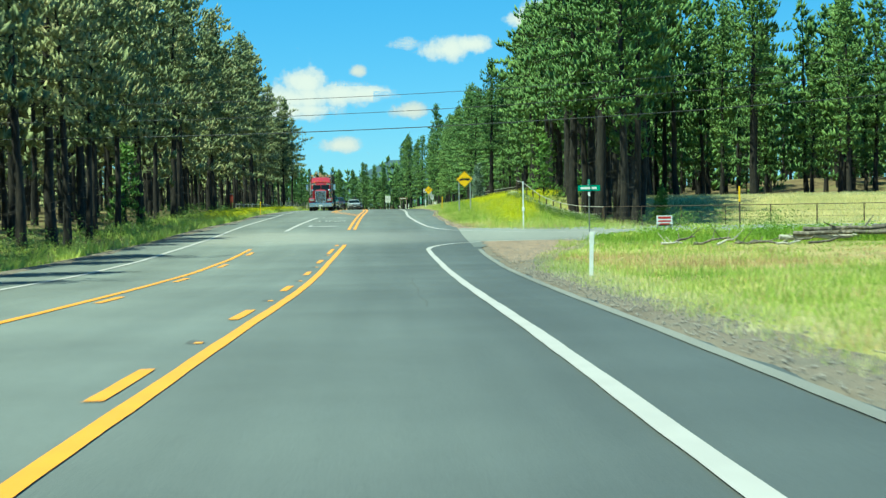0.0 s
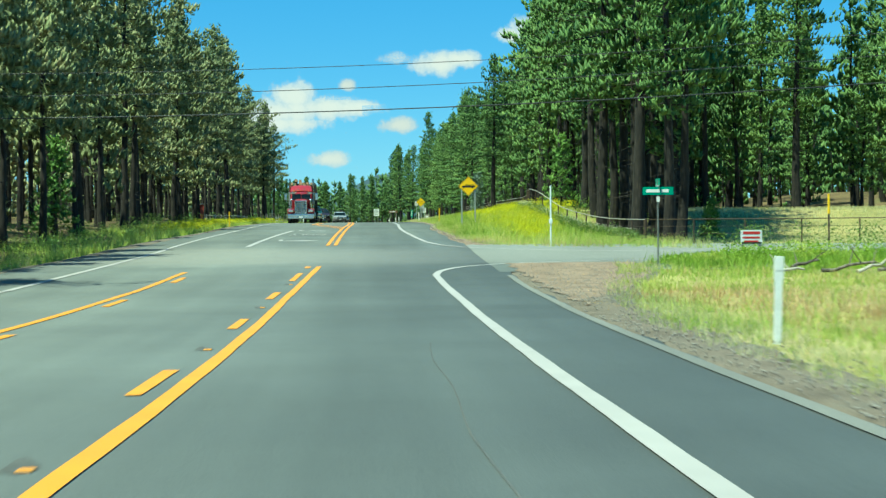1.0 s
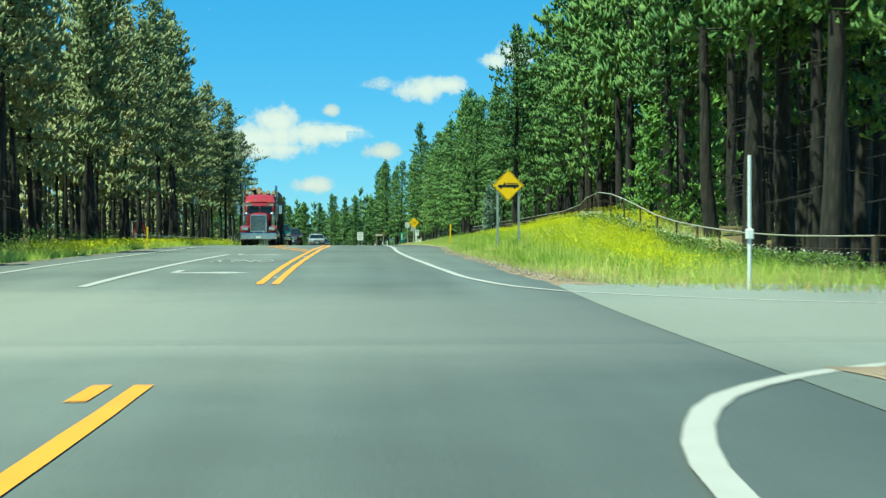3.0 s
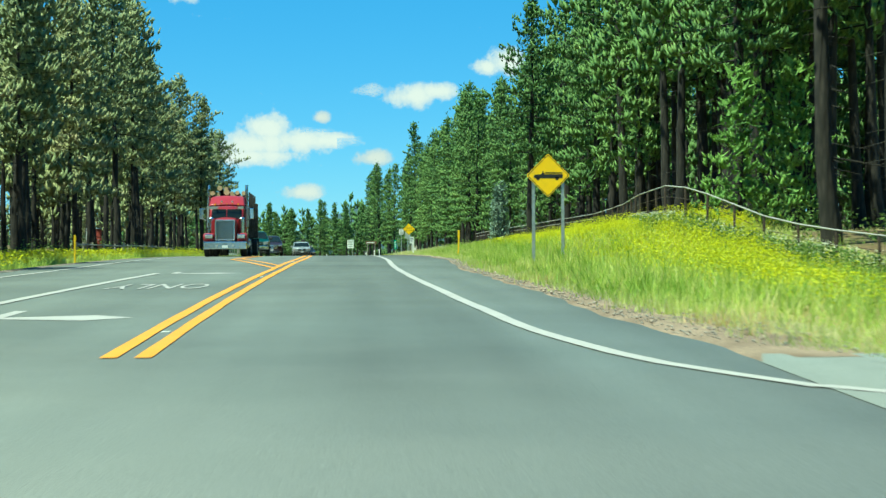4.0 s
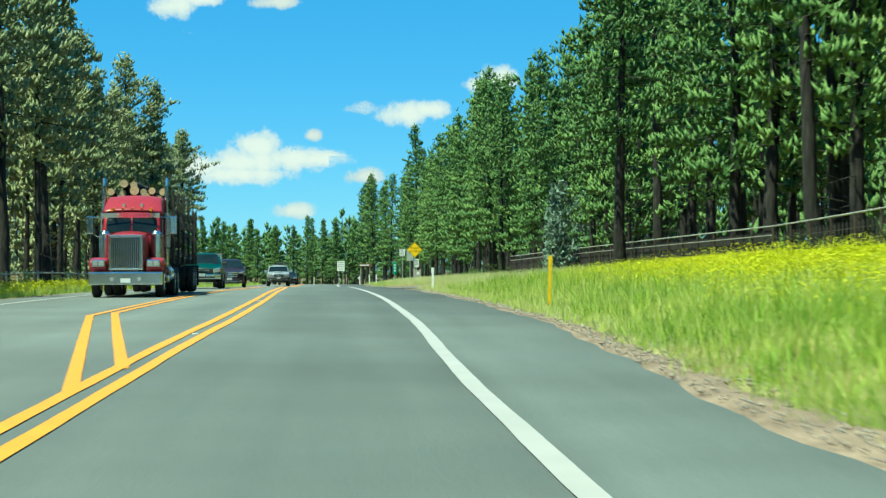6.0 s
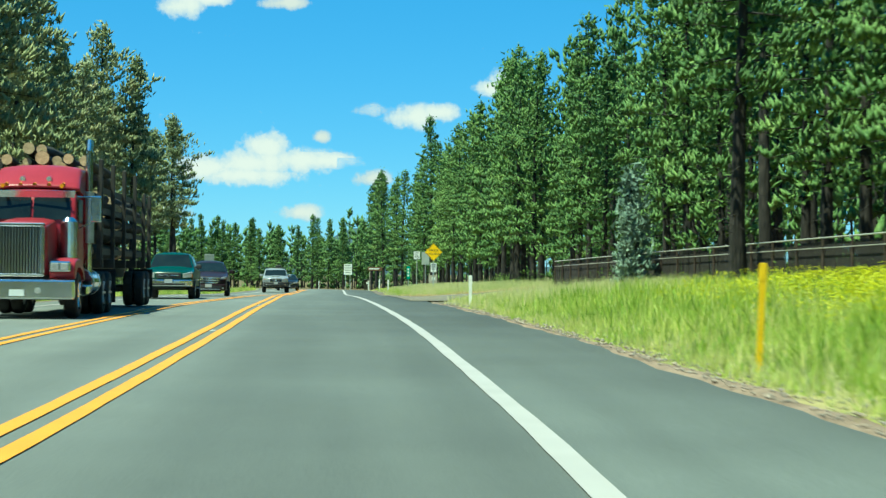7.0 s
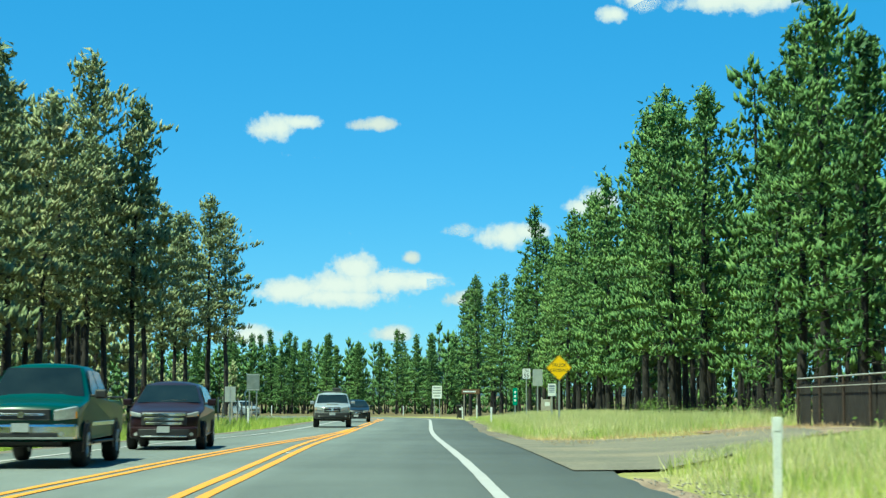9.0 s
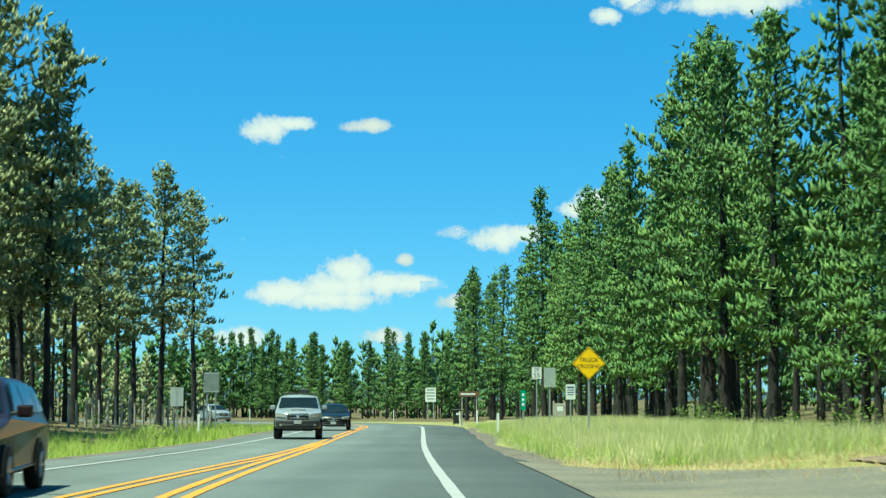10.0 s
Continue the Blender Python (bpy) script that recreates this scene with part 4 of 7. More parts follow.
woods("deep_forest", spots(130, (-130, 40), (486, 600), 3.0, (0, 1, 3, 3, 4, 4), None, (0.66, 0.9)) + spots(140, (-90, 26), (476, 500), 1.3, (3, 4, 4), None, (0.6, 0.9)), M_NEEDLE, "pine forest closing the end of the road")

# a low hill beyond everything, the haze of distance painted in as dark blue
hx = np.linspace(-900, 900, 60)
hz = 12 + 58 * np.exp(-((hx - 30) / 90) ** 2) + 22 * np.exp(-((hx + 420) / 200) ** 2) + 3 * np.sin(hx / 23)
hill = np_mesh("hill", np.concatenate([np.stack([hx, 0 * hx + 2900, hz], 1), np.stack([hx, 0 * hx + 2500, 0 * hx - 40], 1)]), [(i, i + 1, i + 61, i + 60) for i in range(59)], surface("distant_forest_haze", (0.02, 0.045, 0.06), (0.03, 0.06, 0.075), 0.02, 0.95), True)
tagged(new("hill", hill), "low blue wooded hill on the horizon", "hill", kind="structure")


# ---- grass, blossom and shrubs ----
def blades(name, x, y, height, width, mat, label, lean=0.5, lift=0.0):
    n = len(x)
    z = ground_z(x, y) + lift
    a = rng.uniform(0, 2 * np.pi, n)
    b = a + np.pi / 2 + rng.normal(0, 0.6, n)
    ln = np.abs(rng.normal(0, lean, n)) * height
    base = np.stack([x, y, z - 0.03], 1)
    w = np.stack([np.cos(a), np.sin(a), 0 * a], 1) * width[:, None]
    tip = base + np.stack([np.cos(b) * ln, np.sin(b) * ln, height], 1)
    v = np.stack([base - w, base + w, tip], 1).reshape(-1, 3)
    tagged(new(name, np_mesh(name, v, np.arange(3 * n).reshape(-1, 3), mat)), label, "grass", kind="stuff")


def sow(n, y0, y1, off, edge, sign, keep=0.0, size=2.5, seed=1.0, tuft=1):
    """Places beyond a pavement edge, thinned in patches."""
    m = n // tuft
    y = rng.uniform(y0, y1, m)
    x = edge(y) + sign * off(rng.random(m))
    if tuft > 1:
        x, y = np.repeat(x, tuft), np.repeat(y, tuft)
        far = np.abs(rng.normal(0, 0.15, len(x)))
        turn = rng.uniform(0, 6.283, len(x))
        n = len(x)
        x, y = x + far * np.cos(turn), y + far * np.sin(turn) * 1.3
    if keep:
        ok = waves(x, y, size, seed) > rng.uniform(-1, 1, n) * 0.9 - keep
        x, y = x[ok], y[ok]
    return x, y


def clear(x, y):
    """Keeps off the side road, its dirt corner and the driveway."""
    near = np.interp(x, [3, 4.1, 6.2, 9, 14, 30, 75], [70, 74.5, 76.5, 79.5, 82.2, 83.4, 85])
    far = np.interp(x, [3.4, 4.6, 6.2, 9, 14, 30, 75], [110, 104.5, 101, 98.6, 96.6, 96.2, 97])
    drive = (y > np.interp(x, [3.5, 5.2, 6.5, 9, 30], [218, 219, 226.5, 229.5, 233.5])) & (y < np.interp(x, [3.3, 4.4, 6.6, 10, 30], [253, 250.5, 244, 241, 243]))
    bare = (y > 52) & (y < 83) & (x < right_edge(y) + 0.68 * wide_r(y))
    ok = ~bare & ~((y > near) & (y < far)) & ~drive
    return x[ok], y[ok]


def parched(x, y):
    """How far the field grass has dried: a tawny belt in the middle, green along the gravel and the weeds."""
    return np.clip(np.exp(-((y - 57 - 0.3 * (x - 10)) / 8.0) ** 2) * smooth((x - right_edge(y) - 1.2) / 2.5) + 0.45 * waves(x, y, 5.0, 2.0), 0, 1)


# the near verge: short dry stalks by the gravel, then green grass up the bank
x, y = clear(*sow(120000, 8, 216, lambda u: 0.75 + 9.5 * u ** 1.35, right_edge, 1, 0.55, 1.6, 1.0, 9))
h = rng.uniform(0.18, 0.5, len(x)) * np.where(y < 80, 0.62, 1.0) * (0.55 + 0.6 * smooth((x - right_edge(y) - 0.8) / 3)) * (1 + 0.3 * waves(x, y, 2.2, 3.0))
dry = waves(x, y, 3.0, 5.0) + rng.normal(0, 0.7, len(x)) > np.where(y < 80, 1.1 - 1.5 * parched(x, y), 0.75 - 0.5 * smooth((2.5 - x + right_edge(y)) / 2) - 0.4 * smooth((y - 160) / 30) - 1.5 * smooth((y - 194) / 18))
blades("verge_grass", x[~dry], y[~dry], h[~dry], rng.uniform(0.007, 0.014, (~dry).sum()), M_GRASS, "tall green grass along the road verge")
near = dry & (y < 150)
dry = dry & ~near
blades("dry_grass", x[near], y[near], h[near], rng.uniform(0.006, 0.012, near.sum()), M_STRAW, "straw-coloured stalks among the verge grass")
blades("pale_grass", x[dry], y[dry], h[dry], rng.uniform(0.007, 0.014, dry.sum()), M_DRY, "pale ripe stalks among the verge grass")
x, y = clear(*sow(80000, 110, 260, lambda u: 0.45 + 8.5 * u ** 1.2, right_edge, 1, 0.6, 2.0, 4.0, 9))
ok = rng.random(len(x)) > smooth((y - 186) / 28)
x, y = x[ok], y[ok]
h = rng.uniform(0.25, 0.62, len(x)) * (0.5 + 0.6 * smooth((x - right_edge(y) - 0.4) / 2))
blades("verge_grass", x, y, h, rng.uniform(0.008, 0.016, len(x)), M_GRASS, "lush green grass on the bank")
# coarse weeds in dark clumps, taller than the grass round them
x, y = clear(*sow(32000, 112, 203, lambda u: 0.9 + 7.5 * u ** 1.2, right_edge, 1, 0.25, 1.7, 9.0, 24))
h = rng.uniform(0.2, 0.75, len(x)) * (0.45 + 0.6 * smooth((x - right_edge(y) - 0.6) / 2.5))
blades("roadside_weeds", x, y, h, rng.uniform(0.012, 0.026, len(x)), M_WEED, "dark clumps of coarse weeds in the verge", 0.6)
x, y = clear(*sow(120000, 200, 345, lambda u: 0.7 + 9 * u, right_edge, 1, 0.75, 3.0, 6.0, 10))
h = rng.uniform(0.25, 0.68, len(x)) * (0.35 + 0.65 * smooth((x - right_edge(y) - 0.8) / 2.5)) * (0.4 + 0.6 * smooth((y - 241 - 0.2 * x) / 4) + 0.6 * smooth((226 - y) / 9))
blades("pale_grass", x, y, h, rng.uniform(0.006, 0.012, len(x)), M_DRY, "pale seeding grass on the verge", 0.55)
x, y = clear(*sow(60000, 205, 345, lambda u: 0.9 + 9 * u, right_edge, 1, 0.4, 2.0, 2.0, 9))
blades("verge_grass", x, y, rng.uniform(0.12, 0.45, len(x)) * (0.4 + 0.6 * smooth((y - 241 - 0.2 * x) / 4) + 0.6 * smooth((226 - y) / 9)), rng.uniform(0.008, 0.014, len(x)), M_GRASS, "green grass among pale stalks")
x, y = clear(*sow(34000, 8, 200, lambda u: 0.5 + 1.6 * u, right_edge, 1, 0.1, 0.8, 7.0))
blades("dry_grass", x, y, rng.uniform(0.06, 0.26, len(x)), rng.uniform(0.006, 0.011, len(x)), M_DRY, "short dry grass at the gravel's edge")
x, y = rng.uniform(4.2, 22, 22000), rng.uniform(229, 256, 22000)
ok = (y > 233 + np.abs(x - 11) * 0.6 + 4 * waves(x, y, 2.0, 4.0)) & (x > right_edge(y) + 0.5)
blades("dry_grass", x[ok], y[ok], rng.uniform(0.05, 0.22, ok.sum()), rng.uniform(0.006, 0.012, ok.sum()), M_STRAW, "dry stubble where the driveway meets the verge", 0.7)
x, y = rng.uniform(5, 22, 9000), rng.uniform(225, 240, 9000)
ok = (waves(x, y, 1.2, 9.0) + rng.normal(0, 0.5, len(x)) > 0.35) & (x > right_edge(y) + 0.9)
blades("field_grass", x[ok], y[ok], rng.uniform(0.03, 0.13, ok.sum()), rng.uniform(0.006, 0.012, ok.sum()), M_GRASS, "low weeds coming up through the gravel", 0.8)
y = rng.uniform(54, 81, 5000)
x = right_edge(y) + (0.15 + 0.9 * rng.random(5000)) * wide_r(y)
ok = waves(x, y, 0.9, 6.0) + rng.normal(0, 0.4, len(x)) > 0.45
blades("dry_grass", x[ok], y[ok], rng.uniform(0.04, 0.16, ok.sum()), rng.uniform(0.005, 0.010, ok.sum()), M_STRAW, "sparse dry stubble on the dirt corner", 0.8)
# the field before the side road, and the meadow past its fence
x, y = clear(rng.uniform(6.5, 34, 110000), 26 + 71 * rng.random(110000) ** 0.85)
dry = parched(x, y) + rng.normal(0, 0.22, len(x)) > 0.5
short = 0.55 + 0.45 * waves(x, y, 1.3, 4.0)
blades("dry_grass", x[dry], y[dry], rng.uniform(0.08, 0.24, dry.sum()) * short[dry], rng.uniform(0.009, 0.018, dry.sum()), M_STRAW, "tawny dried grass in the field")
weedy = ~dry & (waves(x, y, 2.2, 7.0) + rng.normal(0, 0.4, len(x)) > 0.15)
fresh = ~dry & ~weedy
blades("field_grass", x[fresh], y[fresh], rng.uniform(0.08, 0.26, fresh.sum()) * short[fresh], rng.uniform(0.010, 0.020, fresh.sum()), M_GRASS, "short green grass in the field")
blades("roadside_weeds", x[weedy], y[weedy], rng.uniform(0.08, 0.30, weedy.sum()) * short[weedy], rng.uniform(0.012, 0.022, weedy.sum()), M_WEED, "darker green weeds scattered through the field")
x, y = rng.uniform(13, 60, 45000), rng.uniform(99, 172, 45000)
ok = (x > 15.5 + (y - 107) * 0.1) & (y > 113 - 0.45 * (x - 13.9))
blades("meadow_grass", x[ok], y[ok], rng.uniform(0.12, 0.3, ok.sum()), rng.uniform(0.012, 0.024, ok.sum()), M_DRY, "short sunlit meadow grass")
# the far verge
x, y = sow(60000, 40, 330, lambda u: 1.2 + 5.5 * u ** 1.3, left_edge, -1, 0.35, 4.0, 3.0, 9)
blades("far_verge_grass", x, y, rng.uniform(0.2, 0.6, len(x)), rng.uniform(0.012, 0.022, len(x)), M_GRASS, "green grass at the foot of the pines")


def blossom(name, x, y, height, size, mat, label):
    n = len(x)
    c = np.stack([x, y, ground_z(x, y) + height], 1)
    d = rng.normal(0, 1, (n, 3))
    d /= np.linalg.norm(d, axis=1)[:, None]
    u = np.cross(d, rng.normal(0, 1, (n, 3)))
    u /= np.linalg.norm(u, axis=1)[:, None]
    w = np.cross(d, u)
    s = size[:, None]
    v = np.stack([c - u * s, c + w * s * 0.6, c + u * s, c - w * s * 0.6], 1).reshape(-1, 3)
    tagged(new(name, np_mesh(name, v, np.arange(4 * n).reshape(-1, 4), mat)), label, "flowers", kind="stuff")


def sprays(x, y, per, h0, h1, spread):
    """Several florets round each stem."""
    x, y = np.repeat(x, per), np.repeat(y, per)
    return x + rng.normal(0, spread, len(x)), y + rng.normal(0, spread, len(x)), rng.uniform(h0, h1, len(x))


x, y = clear(*sow(34000, 104, 200, lambda u: 2.7 + 8.0 * u ** 0.55, right_edge, 1, 0.74, 2.4, 8.0))
ok = (rng.random(len(x)) < smooth((200 - y) / 32)) & (x < 8.2 + np.maximum(0, y - 110) * 0.15 + rng.normal(0, 0.4, len(x)))
x, y = x[ok], y[ok]
fx, fy, fh = sprays(x, y, 9, 0.32, 0.70, 0.12)
blossom("yellow_flowers", fx, fy, fh * (0.6 + 0.4 * smooth((fx - right_edge(fy) - 1.5) / 3)), rng.uniform(0.014, 0.027, len(fx)), M_FLOWER, "dense yellow wildflowers covering the bank")
FENCE = [(48, 97), (30, 101), (17.9, 107), (13.9, 112), (12.6, 125.7), (11.8, 133.5), (11.3, 138.6), (10.9, 143.4), (11.5, 152), (12.6, 163), (13.4, 178), (13.0, 206), (12.3, 228), (12.0, 241.5)]
# taller clumps that stand out of the yellow, and a ragged line of pale weeds at the fence's foot
y = rng.uniform(106, 178, 520)
x, y = clear(right_edge(y) + 4.2 + rng.random(520) * 6.2, y)
ok = x < 8.0 + np.maximum(0, y - 110) * 0.15
x, y = x[ok], y[ok]
tall_by = rng.uniform(0.35, 0.62, len(x))
fx, fy, fh = sprays(x, y, 60, 0.0, 1.0, 0.2)
blossom("yellow_flowers", fx, fy, np.repeat(tall_by, 60) + fh * 0.38, rng.uniform(0.014, 0.026, len(fx)), M_FLOWER, "taller clumps of yellow wildflowers on the bank")
y = rng.uniform(113, 150, 420)
x = np.interp(y, [p[1] for p in FENCE[3:]], [p[0] for p in FENCE[3:]]) - rng.uniform(0.05, 0.7, 420)
fx, fy, fh = sprays(x, y, 40, 0.15, 0.75, 0.13)
blossom("leafy_weeds", fx, fy, fh, rng.uniform(0.02, 0.05, len(fx)), M_SHRUB, "dark leafy weeds along the fence's foot")
fx, fy, fh = sprays(x[:170], y[:170], 14, 0.5, 0.85, 0.10)
blossom("pale_flowers", fx, fy, fh, rng.uniform(0.015, 0.03, len(fx)), M_UMBEL, "pale flower heads along the fence's foot")
x, y = sow(2200, 138, 232, lambda u: 1.2 + 3.6 * u, left_edge, -1, 0.45, 5.0, 3.0)
fx, fy, fh = sprays(x, y, 8, 0.25, 0.7, 0.2)
blossom("yellow_flowers", fx, fy, fh, rng.uniform(0.025, 0.05, len(fx)), M_FLOWER, "yellow wildflowers along the far verge")
# shrubs and brush at the forest's feet
x = np.concatenate([rng.uniform(-19, -13.2, 170), rng.uniform(12, 18, 90), rng.uniform(13, 24, 14)])
y = np.concatenate([rng.uniform(40, 300, 170), rng.uniform(99, 330, 90), rng.uniform(99.5, 103, 14)])
fx, fy, fh = sprays(x, y, 110, 0.0, 1.0, 0.42)
blossom("undergrowth", fx, fy, fh * np.repeat(rng.uniform(0.4, 1.2, len(x)), 110), rng.uniform(0.03, 0.065, len(fx)), M_SHRUB, "green brush and seedlings under the pines")
x, y = np.repeat(rng.uniform(9.5, 26, 420), 40), np.repeat(rng.uniform(75.5, 83, 420), 40)
x, y = x + rng.normal(0, 0.28, len(x)), y + rng.normal(0, 0.28, len(x))
ok = y < np.interp(x, [9, 14, 30], [81.0, 82.2, 83.6])
blades("roadside_weeds", x[ok], y[ok], rng.uniform(0.12, 0.55, ok.sum()), rng.uniform(0.012, 0.028, ok.sum()), M_WEED, "dark green weeds beside the side road", 0.6)
# taller leafy weeds that hide the side road beyond its mouth
x = 9.9 + 16 * rng.random(260) ** 1.3
y = np.interp(x, [9, 14, 30, 45], [81.0, 82.2, 83.6, 84.4]) - 0.3 - 2.4 * rng.random(260)
tall_by = rng.uniform(0.25, 0.7, 260) * (0.45 + 0.55 * smooth((x - 10) / 2.5))
fx, fy, fh = sprays(x, y, 130, 0.0, 1.0, 0.27)
blossom("leafy_weeds", fx, fy, 0.03 + fh * np.repeat(tall_by, 130), rng.uniform(0.02, 0.05, len(fx)), M_WEED, "bushy green weeds beside the side road")
# stones strewn on the shoulders
sy = rng.uniform(10, 216, 8000)
sx = right_edge(sy) + 0.05 + rng.random(8000) ** 1.3 * 1.5
sx, sy = clear(sx, sy)
cy = rng.uniform(56, 81, 1800)
cx = right_edge(cy) + 0.2 + rng.random(1800) * wide_r(cy) * 0.95
sx, sy = np.concatenate([sx, cx]), np.concatenate([sy, cy])
sz = ground_z(sx, sy) + 0.055
r = rng.uniform(0.006, 0.026, len(sx))
octa = np.array([(1, 0, 0), (-1, 0, 0), (0, 1, 0), (0, -1, 0), (0, 0, 0.7), (0, 0, -0.7)], float)
v = (octa[None] * r[:, None, None] * rng.uniform(0.6, 1.3, (len(sx), 6, 1)) + np.stack([sx, sy, sz], 1)[:, None]).reshape(-1, 3)
of = np.array([(0, 2, 4), (2, 1, 4), (1, 3, 4), (3, 0, 4), (2, 0, 5), (1, 2, 5), (3, 1, 5), (0, 3, 5)])
tagged(new("loose_stones", np_mesh("loose_stones", v, (of[None] + 6 * np.arange(len(sx))[:, None, None]).reshape(-1, 3), M_STONE)), "loose stones on the gravel shoulder", "stones", kind="stuff")


def clods(n, y0, y1, width, r0, r1, mat, label):
    y = rng.uniform(y0, y1, n)
    x = right_edge(y) + rng.random(n) ** 1.3 * width(y)
    r = r0 + (r1 - r0) * rng.random(n) ** 3
    z = ground_z(x, y) + 0.045 + 0.3 * r
    v = (octa[None] * r[:, None, None] * rng.uniform(0.55, 1.35, (n, 6, 1)) + np.stack([x, y, z], 1)[:, None]).reshape(-1, 3)
    tagged(new("soil_clods", np_mesh("soil_clods", v, (of[None] + 6 * np.arange(n)[:, None, None]).reshape(-1, 3), mat)), label, "stones", kind="stuff")


clods(2200, 104, 200, lambda y: 1.1 * thin_r(y), 0.008, 0.042, M_CLOD, "reddish clods of earth along the asphalt's edge")
clods(900, 10, 74, lambda y: wide_r(y), 0.008, 0.035, M_STONE, "brown clods on the gravel shoulder")


# ---- clouds on far backdrops ----
def cloud(x, z, w, h, lumps, seed, dim=0.0):
    """A flat sheet far off on which soft lumps, broken up by noise, stand out white."""
    m, n, l, s = material("cloud_vapour")
    n.remove(s)
    tc = n.new("ShaderNodeTexCoord")
    big = n.new("ShaderNodeTexNoise")
    big.inputs["Scale"].default_value, big.inputs["Detail"].default_value, big.inputs["Roughness"].default_value = 0.03, 8, 0.62
    big.noise_dimensions = "4D"
    big.inputs["W"].default_value = seed
    l.new(tc.outputs["Object"], big.inputs["Vector"])
    total = None
    for cx, cz, rx, rz in lumps:
        mp = n.new("ShaderNodeMapping")
        mp.vector_type = "TEXTURE"
        mp.inputs["Location"].default_value, mp.inputs["Scale"].default_value = (cx, 0, cz), (rx, 1, rz)
        l.new(tc.outputs["Object"], mp.inputs["Vector"])
        g = n.new("ShaderNodeTexGradient")
        g.gradient_type = "SPHERICAL"
        l.new(mp.outputs[0], g.inputs[0])
        if total is None:
            total = g.outputs["Fac"]
        else:
            a = n.new("ShaderNodeMath")
            a.operation = "MAXIMUM"
            l.new(total, a.inputs[0])
            l.new(g.outputs["Fac"], a.inputs[1])
            total = a.outputs[0]
    k = n.new("ShaderNodeMath")
    k.operation, k.inputs[1].default_value = "MULTIPLY_ADD", 1.3
    l.new(big.outputs[0], k.inputs[0])
    l.new(total, k.inputs[2])
    half = n.new("ShaderNodeMath")
    half.operation, half.inputs[1].default_value = "MULTIPLY", 0.5
    l.new(k.outputs[0], half.inputs[0])
    mask = ramp(n, l, half.outputs[0], [(0.41, (0, 0, 0)), (0.46, (0.25, 0.25, 0.25)), (0.53, (0.75, 0.75, 0.75)), (0.66, (0.97, 0.97, 0.97))])
    shade = ramp(n, l, half.outputs[0], [(0.45, (0.80, 0.80, 0.96)), (0.75, (1.0, 0.92, 1.0))])
    e, t, mx = n.new("ShaderNodeEmission"), n.new("ShaderNodeBsdfTransparent"), n.new("ShaderNodeMixShader")
    e.inputs["Strength"].default_value = 0.47 - dim
    l.new(shade.outputs[0], e.inputs["Color"])
    l.new(mask.outputs[0], mx.inputs[0])
    l.new(t.outputs[0], mx.inputs[1])
    l.new(e.outputs[0], mx.inputs[2])
    l.new(mx.outputs[0], n["Material Output"].inputs[0])
    me = np_mesh("cloud", [(-w, 0, -h), (w, 0, -h), (w, 0, h), (-w, 0, h)], [(0, 1, 2, 3)], m)
    ob = new("cloud", me)
    ob.location = (1.319 * x, 4860, 1.319 * z)
    ob.scale = (1.319, 1, 1.319)
    ob.visible_shadow = False
    return tagged(ob, "white fair-weather cloud in the blue sky", "cloud", kind="structure")


cloud(-150, 222, 340, 120, [(-120, -16, 100, 38), (-20, -5, 130, 46), (0, 28, 70, 44), (70, 2, 110, 36), (125, 2, 85, 24), (-40, -28, 160, 28)], 1.0)
cloud(-306, 527, 110, 60, [(-10, 0, 62, 38), (45, 12, 60, 20)], 2.0)
cloud(-114, 535, 90, 40, [(0, 0, 70, 20)], 3.0, 0.05)
cloud(53, 325, 60, 35, [(0, 0, 42, 18)], 4.0, 0.03)
cloud(140, 315, 110, 60, [(0, -2, 75, 36), (50, 8, 60, 26)], 5.0)
cloud(-44, 271, 40, 30, [(0, 0, 26, 18)], 6.0, 0.05)
cloud(325, 382, 90, 70, [(0, 0, 62, 40), (-30, -10, 45, 26)], 7.0)
cloud(60, 190, 70, 40, [(0, 0, 55, 24)], 8.0, 0.05)
cloud(620, 790, 230, 70, [(0, 0, 170, 42), (-60, -5, 90, 34)], 9.0)
cloud(400, 775, 120, 70, [(10, 15, 66, 36), (-40, -18, 46, 24)], 10.0)
cloud(-363, 118, 110, 60, [(0, 0, 80, 30)], 11.0)
cloud(-80, 122, 80, 40, [(0, 0, 60, 24)], 12.0, 0.03)


# ---- signs, posts and fences ----
FACE = pose(0, 0, 0, 90, 0, 0)


def at(x, y, lift=0.0, turn=0.0):
    return Matrix.Translation((x, y, float(ground_z(x, y)) + lift)) @ pose(0, 0, 0, 0, 0, turn)


def ring(bm, outer, inner, y):
    """A flat frame between two outlines with as many corners."""
    a, b = [bm.verts.new((x, y, z)) for x, z in outer], [bm.verts.new((x, y, z)) for x, z in inner]
    n = len(a)
    for i in range(n):
        bm.faces.new((a[i], a[(i + 1) % n], b[(i + 1) % n], b[i]))
    return bm


def square(w, h, r=0.03, cx=0.0, cz=0.0):
    return rounded([(cx - w / 2, cz - h / 2), (cx + w / 2, cz - h / 2), (cx + w / 2, cz + h / 2), (cx - w / 2, cz + h / 2)], r)


def diamond(half, r=0.05, cz=0.0):
    return rounded([(0, cz - half), (half, cz), (0, cz + half), (-half, cz)], r)


